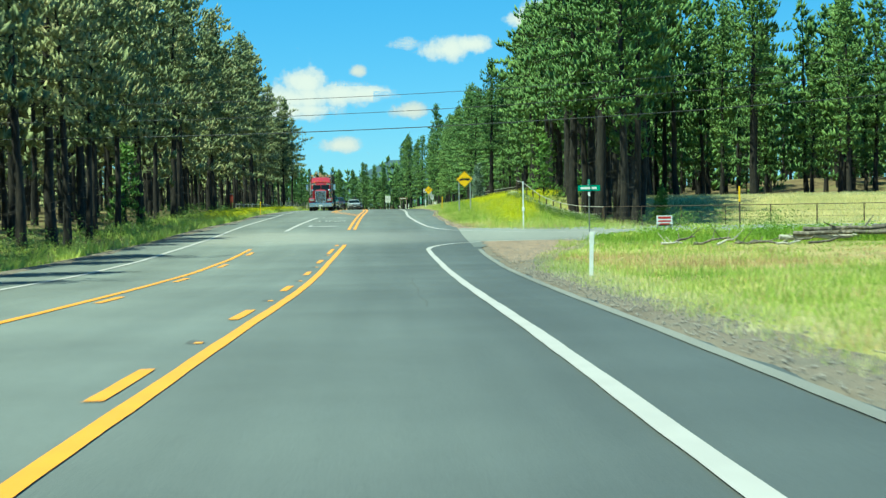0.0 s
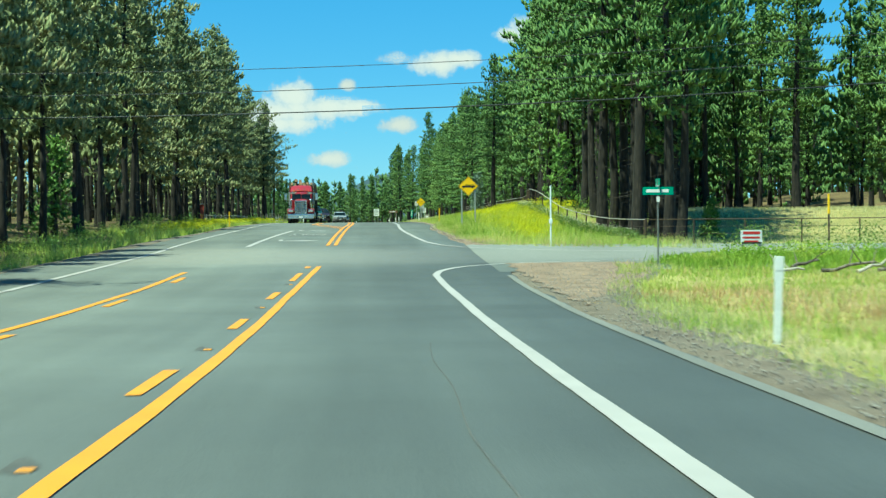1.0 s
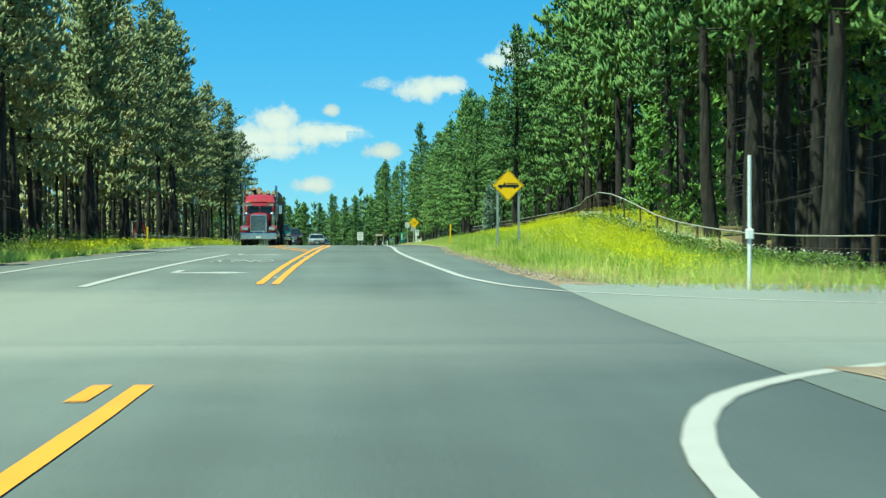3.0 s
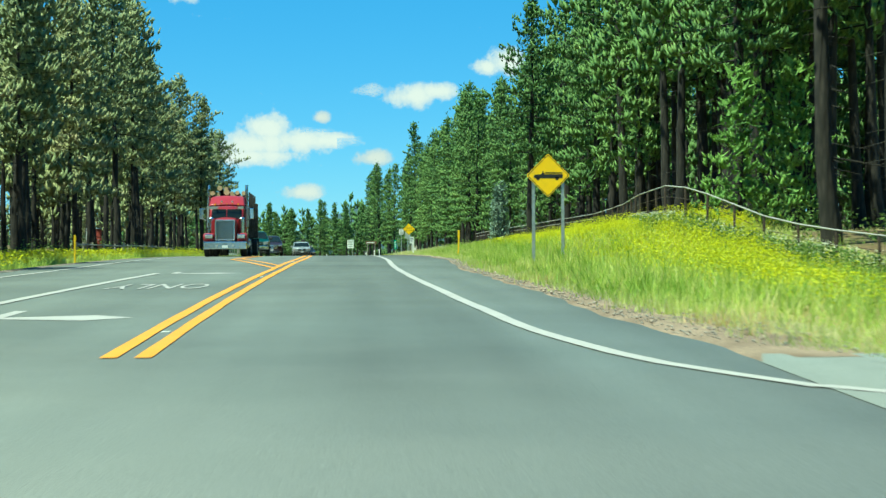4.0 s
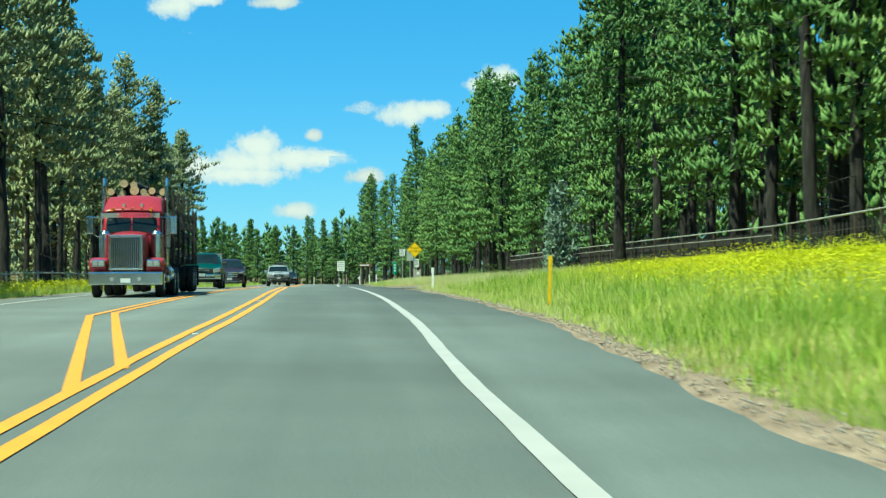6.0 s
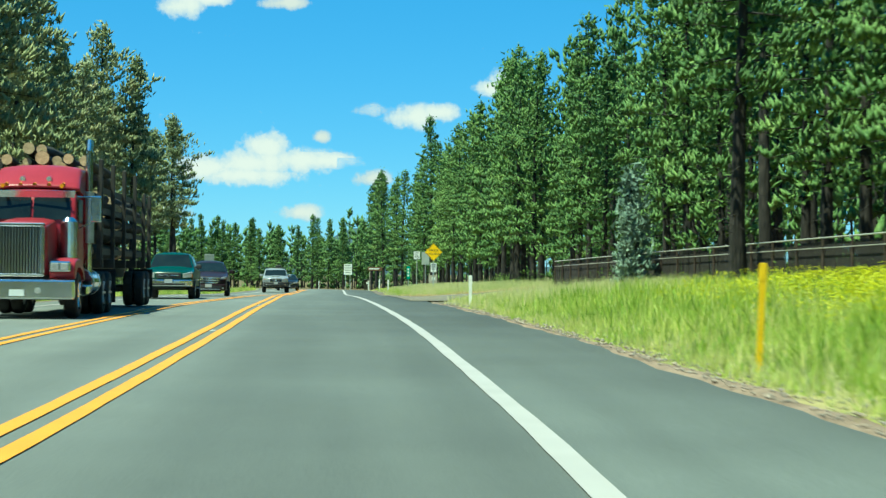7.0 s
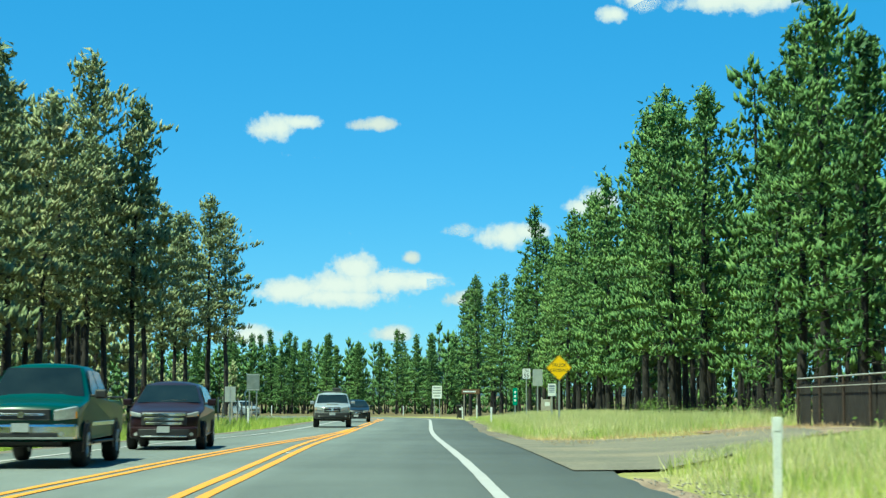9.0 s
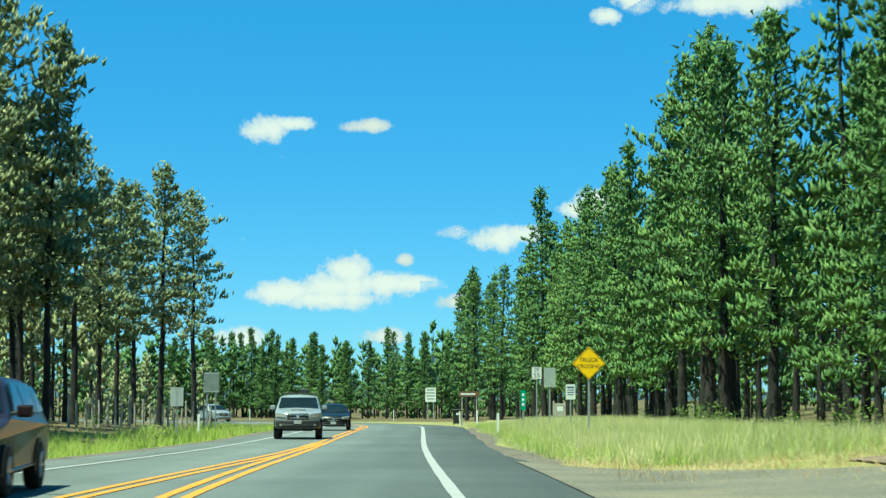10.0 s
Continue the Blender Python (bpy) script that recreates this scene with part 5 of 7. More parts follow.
def steel_post(parent, x, z0, z1, mat=M_GALV, name="post"):
    """A folded channel post with bolt holes hinted by two bolts."""
    bm = bm_new()
    outline(bm, [(x - 0.035, 0), (x + 0.035, 0), (x + 0.035, 0.012), (x - 0.035, 0.012)], z0, z1)
    bmesh.ops.transform(bm, matrix=Matrix(((1, 0, 0, 0), (0, 0, 1, 0.03), (0, 1, 0, 0), (0, 0, 0, 1))), verts=bm.verts)
    box(bm, x - 0.045, x - 0.03, 0.03, 0.075, z0, z1)
    box(bm, x + 0.03, x + 0.045, 0.03, 0.075, z0, z1)
    bmesh.ops.recalc_face_normals(bm, faces=bm.faces)
    return part(name, bm, mat, parent)


def letters(parent, body, size, x, z, y, mat, stretch=1.0, label=""):
    me = text_mesh(body, size)
    me.transform(Matrix.Translation((x, y, z)) @ FACE @ Matrix.Diagonal((stretch, 1, 1, 1)))
    return part("lettering", me, mat, parent, label)


def bars(parent, rows, y, mat, name="lettering"):
    """Plain bars for writing that cannot be read: centre, width, height."""
    for x, z, w, h in rows:
        bm = bm_new()
        box(bm, x - w / 2, x + w / 2, y - 0.002, y, z - h / 2, z + h / 2)
        part(name, bm, mat, parent)


def warning_sign(m, label, centre_z, posts, half=0.645):
    t = thing("warning_sign", m, label, "sign", "road signs")
    bm = outline(bm_new(), diamond(half, 0.06, centre_z), -0.004, 0.004)
    plate = part("plate", bm, M_SIGNYEL, t)
    part("border", ring(bm_new(), diamond(half - 0.03, 0.055, centre_z), diamond(half - 0.055, 0.05, centre_z), -0.007), M_BLACK, plate)
    bm = outline(bm_new(), diamond(half - 0.01, 0.06, centre_z), 0.006, 0.009)
    part("backing", bm, M_GALV, plate)
    for x in posts:
        steel_post(t, x, -0.4, centre_z + (half - abs(x)) * 0.6)
        for dz in (-0.1, 0.25):
            bm = rod(bm_new(), (x, -0.012, centre_z + dz * (1 if abs(x) < 0.2 else 0.4)), (x, 0.0, centre_z + dz * (1 if abs(x) < 0.2 else 0.4)), 0.012)
            part("bolt", bm, M_GALV, plate)
    return t, plate


base = float(ground_z(6.48, 138.0))
fire_sign, plate = warning_sign(at(6.48, 138.0), "yellow diamond fire engine warning sign on two posts", 1.82 - base, (-0.43, 0.43))
z = 1.82 - base
bm = bm_new()
outline(bm, [(-0.42, z - 0.07), (-0.30, z - 0.08), (0.42, z - 0.08), (0.43, z + 0.03), (-0.10, z + 0.03), (-0.10, z + 0.05), (-0.12, z + 0.08), (-0.17, z + 0.08), (-0.20, z + 0.035), (-0.40, z + 0.02)], -0.0085, -0.0055)
for wx in (-0.30, 0.26):
    rod(bm, (wx, -0.0085, z - 0.085), (wx, -0.0055, z - 0.085), 0.055, sides=16)
box(bm, -0.08, 0.40, -0.0085, -0.0055, z + 0.085, z + 0.097)
box(bm, -0.08, 0.40, -0.0085, -0.0055, z + 0.055, z + 0.062)
for k in range(13):
    box(bm, -0.075 + k * 0.039, -0.067 + k * 0.039, -0.0085, -0.0055, z + 0.06, z + 0.09)
box(bm, -0.17, -0.13, -0.0085, -0.0055, z + 0.08, z + 0.12)
part("symbol", bm, M_BLACK, plate, "black fire engine silhouette")

base = float(ground_z(7.5, 278))
truck_sign, plate = warning_sign(at(7.5, 278), "yellow diamond sign reading TRUCK CROSSING", 2.08 - base, (0.0,))
z = 2.08 - base
letters(plate, "TRUCK", 0.24, 0, z + 0.12, -0.008, M_BLACK, 0.95)
letters(plate, "CROSSING", 0.22, 0, z - 0.13, -0.008, M_BLACK, 0.86)


def board_sign(x, y, w, h, top, face, label, posts=(0.0,), group="road signs", name="road_sign", post_mat=M_GALV, border=None):
    """A rectangular sign whose upper edge is at the height top above sea level."""
    t = thing(name, at(x, y), label, "sign", group)
    z = top - float(ground_z(x, y)) - h / 2
    plate = part("plate", outline(bm_new(), square(w, h, 0.035, 0, z), -0.004, 0.004), face, t)
    if border:
        part("border", ring(bm_new(), square(w - 0.03, h - 0.03, 0.03, 0, z), square(w - 0.06, h - 0.06, 0.025, 0, z), -0.007), border, plate)
    for px in posts:
        steel_post(t, px, -0.35, z + h * 0.45, post_mat)
    return t, plate, z


t, plate, z = board_sign(8.0, 318.8, 0.61, 0.76, 2.66, M_SIGNWHT, "white speed limit 55 sign on a steel post", border=M_BLACK)
letters(plate, "SPEED", 0.13, 0, z + 0.25, -0.008, M_BLACK)
letters(plate, "LIMIT", 0.13, 0, z + 0.12, -0.008, M_BLACK)
letters(plate, "55", 0.42, 0, z - 0.15, -0.008, M_BLACK)
t, plate, z = board_sign(8.85, 319.6, 0.72, 1.2, 2.62, surface("weathered_sign_back", (0.34, 0.38, 0.37), (0.45, 0.48, 0.46), 3, 0.6, 0.3), "grey weathered sign panel beside the speed limit sign")
t, plate, z = board_sign(7.26, 320.5, 0.30, 1.22, 1.24, M_SIGNGRN, "narrow green milepost sign with white figures")
bars(plate, [(0, z + 0.33, 0.14, 0.17), (0, z + 0.03, 0.14, 0.17), (0, z - 0.27, 0.14, 0.17)], -0.007, M_SIGNWHT)
t, plate, z = board_sign(8.75, 302.4, 0.5, 0.78, 1.46, M_SIGNWHT, "small white notice sign on a steel post", border=None)
bars(plate, [(0, z + 0.24, 0.36, 0.09), (0, z + 0.1, 0.36, 0.05), (0, z - 0.02, 0.36, 0.05), (0, z - 0.14, 0.3, 0.05)], -0.007, surface("blue_sign_ink", (0.08, 0.12, 0.22), (0.1, 0.14, 0.26), 5))
t, plate, z = board_sign(1.75, 392, 1.08, 1.42, 1.8, M_SIGNWHT, "large white sign facing the road at the bend", (-0.3, 0.3))
bars(plate, [(0, z + 0.5, 0.8, 0.16), (0, z + 0.2, 0.9, 0.14), (0, z - 0.1, 0.9, 0.14), (0, z - 0.42, 0.7, 0.14)], -0.007, surface("grey_sign_ink", (0.3, 0.33, 0.32), (0.36, 0.38, 0.37), 5))
t, plate, z = board_sign(4.5, 344, 1.55, 0.40, 1.25, M_SIGNBRN, "long brown wooden guide sign with pale lettering", (-0.55, 0.55), post_mat=M_GREYWOOD)
bars(plate, [(-0.1, z, 1.1, 0.12)], -0.007, M_SIGNWHT)
back = surface("bare_sign_back", (0.55, 0.58, 0.56), (0.66, 0.68, 0.66), 3, 0.4, 0.5)
t, plate, z = board_sign(-10.9, 296.6, 0.64, 0.92, 1.2, back, "pale back of a sign facing the other way")
bars(plate, [(0, z, 0.05, 0.9)], -0.007, M_GALV, "bracket")
t, plate, z = board_sign(-11.1, 312.5, 0.88, 1.15, 2.15, surface("dark_sign_back", (0.22, 0.26, 0.24), (0.3, 0.33, 0.31), 3, 0.5, 0.4), "grey-green back of a large sign", (-0.25, 0.25))
bars(plate, [(0, z + 0.52, 0.86, 0.05), (0, z - 0.52, 0.86, 0.05)], -0.007, back, "bracket")
t, plate, z = board_sign(13.2, 83.6, 0.74, 0.5, -0.72, M_SIGNWHT, "small white and red notice board in the weeds", (-0.3, 0.3), post_mat=M_GREYWOOD)
bars(plate, [(0, z + 0.15, 0.6, 0.1), (0, z - 0.01, 0.6, 0.07), (0, z - 0.14, 0.5, 0.06)], -0.007, M_SIGNRED)
bars(plate, [(0, z - 0.2, 0.7, 0.07)], -0.007, M_BLACK)

# street name sign: two crossed green blades and a small plate on a tall post
t = thing("street_sign", at(9.0, 77.6), "green street name sign on a square steel post", "sign", "road signs")
g = float(ground_z(9.0, 77.6))
part("post", rod(bm_new(), (0, 0, -0.35), (0, 0, 0.92 - g), 0.026, 0.026, 8), surface("dull_sign_post", (0.16, 0.17, 0.16), (0.24, 0.25, 0.24), 6, 0.6, 0.4), t)
blade = part("name_blade", outline(bm_new(), square(0.95, 0.24, 0.02, 0, 0.56 - g), -0.045, -0.039), M_SIGNGRN, t, "wide green name blade")
bars(blade, [(-0.16, 0.56 - g, 0.42, 0.10), (0.22, 0.56 - g, 0.22, 0.10)], -0.049, M_SIGNWHT)
bm = box(bm_new(), -0.004, 0.004, -0.4, 0.4, 0.72 - g, 0.94 - g)
part("name_blade", bm, M_SIGNGRN, t, "green name blade seen edge-on")
part("small_plate", outline(bm_new(), square(0.10, 0.17, 0.02, 0, 0.30 - g), -0.045, -0.04), M_SIGNWHT, t, "small white plate")
bm = box(bm_new(), -0.05, 0.05, -0.03, 0.08, 0.66 - g, 0.74 - g, 0.01)
part("clamp", bm, M_GALV, t)


# flexible delineators
def delineator(x, y, height, mat, label, lean=0.0, flat=0.10):
    t = thing("delineator_post", at(x, y) @ pose(0, 0, 0, 0, lean, 0), label, "road marker", "roadside markers")
    bm = bm_new()
    outline(bm, [(-flat / 2, -0.3), (flat / 2, -0.3), (flat / 2, height * 0.72), (flat * 0.62, height * 0.76), (flat * 0.62, height - 0.03), (flat * 0.5, height), (-flat * 0.5, height), (-flat * 0.62, height - 0.03), (-flat * 0.62, height * 0.76), (-flat / 2, height * 0.72)], -0.012, 0.012, 0.004)
    part("blade", bm, mat, t)
    bm = box(bm_new(), -flat * 0.4, flat * 0.4, -0.016, -0.0125, height * 0.84, height * 0.95)
    part("reflector", bm, M_SIGNWHT if mat is M_POSTWHT else mat, t)
    return t


for x, y, h, mat, label, lean in ((5.2, 44.6, 1.12, M_POSTWHT, "white flexible delineator post in the grass", 1.5), (5.3, 209.6, 1.05, M_POSTWHT, "white flexible delineator post in tall grass", 0),
                                  (5.78, 168.6, 1.3, M_POSTYEL, "bright yellow plastic marker post in the verge", 2.0), (4.68, 295, 1.05, M_POSTWHT, "white delineator post at the asphalt's edge", 0),
                                  (4.72, 331, 1.2, M_POSTWHT, "white delineator post past the driveway", 0), (3.9, 348, 1.1, M_POSTWHT, "white delineator post before the bend", -3),
                                  (-9.75, 296, 1.15, M_POSTWHT, "white delineator post on the far shoulder", 0), (-10.6, 161, 1.2, M_POSTYEL, "yellow plastic marker post on the far verge", 0),
                                  (-2.6, 428, 1.3, M_POSTWHT, "white delineator post on the outside of the bend", 0), (-8.6, 430, 1.3, M_POSTWHT, "white delineator post on the outside of the bend", 0),
                                  (-20, 428, 1.3, M_POSTWHT, "white delineator post on the outside of the bend", 0)):
    delineator(x, y, h, mat, label, lean, 0.10 if mat is M_POSTWHT else 0.075)

# thin pale pole with a small box
t = thing("marker_pole", at(7.95, 100.2), "thin pale pole with a small white box", "pole", "roadside markers")
part("pole", rod(bm_new(), (0, 0, -0.3), (0, 0, 2.7), 0.038, 0.034, 10), M_POSTWHT, t)
part("box", box(bm_new(), -0.07, 0.07, -0.06, 0.06, 1.05, 1.25, 0.012), M_POSTWHT, t)
t = thing("marker_pole", at(19.6, 98.0), "pipeline marker pole with a yellow upper half", "pole", "roadside markers")
part("pole", rod(bm_new(), (0, 0, -0.3), (0, 0, 1.4), 0.04, 0.04, 10), M_RUST, t)
part("sleeve", rod(bm_new(), (0, 0, 1.4), (0, 0, 2.25), 0.055, 0.05, 10), M_POSTYEL, t, "yellow plastic sleeve")


# wires high over the road
def wire(pts, r, label):
    v, f = [], []
    a, b, sag = pts
    n = 40
    for i in range(n + 1):
        t = i / n
        p = Vector(a).lerp(Vector(b), t) - Vector((0, 0, sag * 4 * t * (1 - t)))
        for k in range(5):
            c = 2 * math.pi * k / 5
            v.append((p.x, p.y + r * math.cos(c), p.z + r * math.sin(c)))
    f = [(i * 5 + k, i * 5 + (k + 1) % 5, (i + 1) * 5 + (k + 1) % 5, (i + 1) * 5 + k) for i in range(n) for k in range(5)]
    tagged(new("overhead_wire", np_mesh("overhead_wire", v, f, M_WIRE, True)), label, "wire", "overhead wires", "structure")


wire(((-42, 84, 3.92), (46, 84, 6.99), 1.9), 0.02, "thick black overhead cable across the road")
wire(((-42, 84.2, 4.97), (46, 84.2, 8.58), 2.42), 0.013, "thin overhead wire across the road")
wire(((-42, 84.4, 5.75), (46, 84.4, 9.36), 2.42), 0.012, "thin overhead wire across the road")

# ---- the fence behind the bank ----
fence_z = curve_at([(96, -0.32), (112, -0.37), (125.7, -0.08), (133.5, 0.52), (138.6, 1.28), (143.4, 1.7), (152, 1.7), (170, 1.57), (206, 1.42), (241.5, 1.2)])
fence = thing("fence", Matrix.Identity(4), "rusty pipe-rail fence with dark upright boards", "fence")
spots_f = []
for (ax, ay), (bx, by) in zip(FENCE, FENCE[1:]):
    n = max(1, round(math.hypot(bx - ax, by - ay) / 2.6))
    spots_f += [(ax + (bx - ax) * k / n, ay + (by - ay) * k / n) for k in range(n)]
spots_f.append(FENCE[-1])
spots_f = [s for s in spots_f if s[0] < 46]
tops = [Vector((x, y, max(float(fence_z(y)), float(ground_z(x, y)) + 1.0))) for x, y in spots_f]
for (x, y), t in zip(spots_f, tops):
    r = 0.038 + (0.05 if abs(x - 13.9) < 0.2 and y < 113 else 0)
    part("post", rod(bm_new(), (x, y, float(ground_z(x, y)) - 0.3), (x, y, t.z + (0.03 if y < 105 else 0.0)), r, r, 8), M_RUST, fence)
pale = surface("pale_pipe", (0.36, 0.33, 0.30), (0.50, 0.47, 0.43), 3, 0.5, 0.3)
for i in range(len(tops) - 1):
    a, b = tops[i], tops[i + 1]
    part("rail", rod(bm_new(), a, b, 0.022, 0.022, 8), pale if a.y > 111 else M_RUST, fence)
    if a.y > 176:
        part("rail", rod(bm_new(), a + Vector((-0.04, 0, -0.26)), b + Vector((-0.04, 0, -0.26)), 0.012, 0.012, 6), pale, fence)
    if a.y <= 176:
        for d in (0.35, 0.7):
            part("strand", rod(bm_new(), a - Vector((0, 0, d)), b - Vector((0, 0, d)), 0.008, 0.008, 5), M_RUST, fence)
# upright boards below the rail
slat_me = bpy.data.meshes.new("slat")
bm = box(bm_new(), -0.012, 0.012, -0.055, 0.055, -0.5, 0.5, 0.006)
bm.to_mesh(slat_me)
bm.free()
slat_me.materials.append(M_FENCEWOOD)
rest = bm_new()
made = 0
s_rng = random.Random(3)
for i in range(len(tops) - 1):
    a, b = tops[i], tops[i + 1]
    if a.y < 150:
        continue
    n = int((b - a).length / (0.17 if a.y > 176 else 0.36))
    for k in range(n):
        p = a.lerp(b, (k + 0.5) / n)
        low = float(ground_z(p.x, p.y)) + 0.02
        high = p.z - s_rng.uniform(0.06, 0.16)
        if s_rng.random() < 0.06:
            continue
        m = Matrix.LocRotScale((p.x + 0.05, p.y, (low + high) / 2), Euler((s_rng.uniform(-0.03, 0.03), 0, s_rng.uniform(-0.06, 0.06))), (1, 1, high - low))
        if made < 300:
            o = new("slat", slat_me)
            o.parent = fence
            o.matrix_world = m
            made += 1
        else:
            bmesh.ops.create_cube(rest, size=1, matrix=m @ Matrix.Diagonal((0.024, 0.11, 1, 1)))
tagged(part("slats", rest, M_FENCEWOOD, fence), kind="stuff")

# low rail fence and old posts among the trees across the road
far_fence = thing("rail_fence", Matrix.Identity(4), "low weathered rail fence under the pines", "fence")
prev = None
for k in range(16):
    x, y = -15.6 - 0.25 * math.sin(k), 196 + k * 4.2
    g = float(ground_z(x, y))
    part("post", rod(bm_new(), (x, y, g - 0.2), (x, y, g + 0.95), 0.06, 0.055, 8), M_GREYWOOD, far_fence)
    p = Vector((x, y, g + 0.8))
    if prev:
        part("rail", rod(bm_new(), prev, p, 0.05, 0.045, 8), M_GREYWOOD, far_fence)
    prev = p
far_fence = thing("post_fence", Matrix.Identity(4), "row of rough upright wooden posts", "fence")
for k in range(22):
    x, y = -16.2 + 0.22 * k + random.uniform(-0.05, 0.05), 297 + 0.9 * k
    g = float(ground_z(x, y))
    part("post", rod(bm_new(), (x, y, g - 0.2), (x + random.uniform(-0.05, 0.05), y, g + random.uniform(1.1, 1.7)), 0.065, 0.05, 7), M_GREYWOOD, far_fence)

# red utility cabinet among the trunks
t = thing("utility_cabinet", at(-18.5, 225, 0, 8), "faded red metal cabinet with a white corner post", "cabinet")
part("body", box(bm_new(), -0.55, 0.55, -0.4, 0.4, 0.15, 1.85, 0.03), M_REDPAINT, t)
part("roof", box(bm_new(), -0.6, 0.6, -0.46, 0.46, 1.853, 1.93, 0.02), M_GALV, t)
door = part("door", box(bm_new(), -0.40, 0.42, -0.43, -0.403, 0.25, 1.75, 0.01), M_REDPAINT, t)
part("handle", box(bm_new(), 0.28, 0.34, -0.47, -0.432, 0.95, 1.1, 0.008), M_GALV, door)
part("corner_post", box(bm_new(), -0.62, -0.555, -0.46, -0.39, 0.0, 1.9, 0.01), M_POSTWHT, t)
part("foot", box(bm_new(), -0.5, 0.5, -0.35, 0.35, -0.25, 0.148), M_GREYWOOD, t)

# black wheeled bin beside the driveway past the bend's start
t = thing("trash_bin", at(3.85, 358, 0.0), "black wheeled trash bin at the roadside", "bin")
bm = bm_new()
bmesh.ops.create_cone(bm, cap_ends=True, segments=4, radius1=0.42, radius2=0.54, depth=1.1, matrix=pose(0, 0, 0.63, 0, 0, 45))
bmesh.ops.bevel(bm, geom=list(bm.edges), offset=0.05, segments=2, affect="EDGES")
part("body", bm, M_BLACK, t)
part("lid", box(bm_new(), -0.42, 0.42, -0.44, 0.42, 1.19, 1.27, 0.03), M_BLACK, t)
part("label", box(bm_new(), -0.1, 0.1, -0.372, -0.362, 0.8, 0.98), M_SIGNWHT, t, "white sticker")
for s in (-0.3, 0.3):
    part("wheel", rod(bm_new(), (s - 0.04, 0.33, 0.1), (s + 0.04, 0.33, 0.1), 0.12, 0.12, 14), M_BLACK, t)
# notice stand near the speed sign
t = thing("notice_stand", at(9.9, 326), "weathered wooden notice stand", "sign", "road signs")
for s in (-0.35, 0.35):
    part("post", box(bm_new(), s - 0.05, s + 0.05, -0.05, 0.05, -0.3, 1.5, 0.01), M_GREYWOOD, t)
part("board", box(bm_new(), -0.42, 0.42, -0.075, -0.053, 0.5, 1.35, 0.008), M_GREYWOOD, t)
bars(t, [(0.05, 1.0, 0.4, 0.3)], -0.078, M_SIGNWHT, "sheet")


# ---- fallen timber in the field ----
def branch(name, a, b, r0, r1, label, mat=M_GREYWOOD, kinks=4, wild=0.12, twigs=2, seed=1):
    q = random.Random(seed)
    a, b = Vector(a), Vector(b)
    a.z, b.z = float(ground_z(a.x, a.y)) + a.z, float(ground_z(b.x, b.y)) + b.z
    pts = [a.lerp(b, i / kinks) + Vector((0, q.uniform(-wild, wild), q.uniform(-wild, wild) * 0.6 if 0 < i < kinks else 0)) for i in range(kinks + 1)]
    bm = bm_new()
    for i in range(kinks):
        ra, rb = r0 + (r1 - r0) * i / kinks, r0 + (r1 - r0) * (i + 1) / kinks
        rod(bm, pts[i], pts[i + 1] + (pts[i + 1] - pts[i]) * 0.06, ra, rb, 8)
    for k in range(twigs):
        p = pts[q.randrange(1, kinks)]
        rod(bm, p, p + Vector((q.uniform(-0.7, 0.7), q.uniform(-0.4, 0.4), q.uniform(0.15, 0.6))), r1 * 0.7, r1 * 0.3, 6)
    tagged(part(name, bm, mat), label, "deadwood", "fallen timber")


q = random.Random(9)
for k in range(9):
    x = 10.9 + 0.75 * k + q.uniform(-0.3, 0.3)
    y = 69.5 + q.uniform(-1, 2.0)
    branch("fallen_branch", (x, y, 0.2), (x + q.uniform(0.7, 1.7), y + q.uniform(-0.6, 0.6), q.uniform(0.2, 0.55)), 0.055, 0.03, "grey fallen branch lying in the field grass", M_GREYWOOD if k % 3 == 0 else M_BARK_PALE, 4, 0.1, 2, k)
for k in range(9):
    x, y = 16.6 + 0.6 * k + q.uniform(-0.2, 0.2), 74 + 0.45 * k + q.uniform(-0.5, 0.5)
    branch("fallen_log", (x, y, 0.24 + 0.14 * (k % 3)), (x + q.uniform(1.6, 3.0), y + q.uniform(-0.3, 0.7), 0.24 + 0.16 * (k % 3)), 0.11, 0.07, "weathered grey log in a loose pile", M_GREYWOOD if k % 3 == 0 else M_BARK_PALE, 4, 0.08, 1, 40 + k)


# ---- vehicles ----
def car_paint(name, colour, metal=0.3):
    m = surface(name, tuple(0.85 * c for c in colour), colour, 1.5, 0.3, metal, 90, 0.02, 0.0005, 0.12)
    m.node_tree.nodes["Principled BSDF"].inputs["Specular IOR Level"].default_value = 0.3
    return m


M_TYRE = surface("tyre_rubber", (0.012, 0.012, 0.012), (0.025, 0.024, 0.023), 6, 0.85)
M_CHROME = surface("chrome", (0.62, 0.63, 0.64), (0.75, 0.76, 0.77), 2, 0.16, 1.0, 40, 0.05, 0.0005)
M_ALLOY = surface("alloy_rim", (0.32, 0.33, 0.34), (0.42, 0.43, 0.44), 3, 0.35, 0.9)
M_GLASS = surface("dark_car_glass", (0.006, 0.010, 0.011), (0.012, 0.018, 0.019), 1.5, 0.10, 0, 60, 0.0, 0.0001, 0.0)
M_GLASS.node_tree.nodes["Principled BSDF"].inputs["Specular IOR Level"].default_value = 0.35
M_LENS = surface("headlamp_lens", (0.34, 0.35, 0.35), (0.48, 0.49, 0.48), 8, 0.12, 0.2, 60, 0.05, 0.0005, 1.0)
M_PLASTIC = surface("black_trim_plastic", (0.018, 0.018, 0.018), (0.03, 0.03, 0.03), 4, 0.55)
M_PLATE = surface("number_plate_face", (0.36, 0.37, 0.36), (0.46, 0.47, 0.46), 8, 0.5)
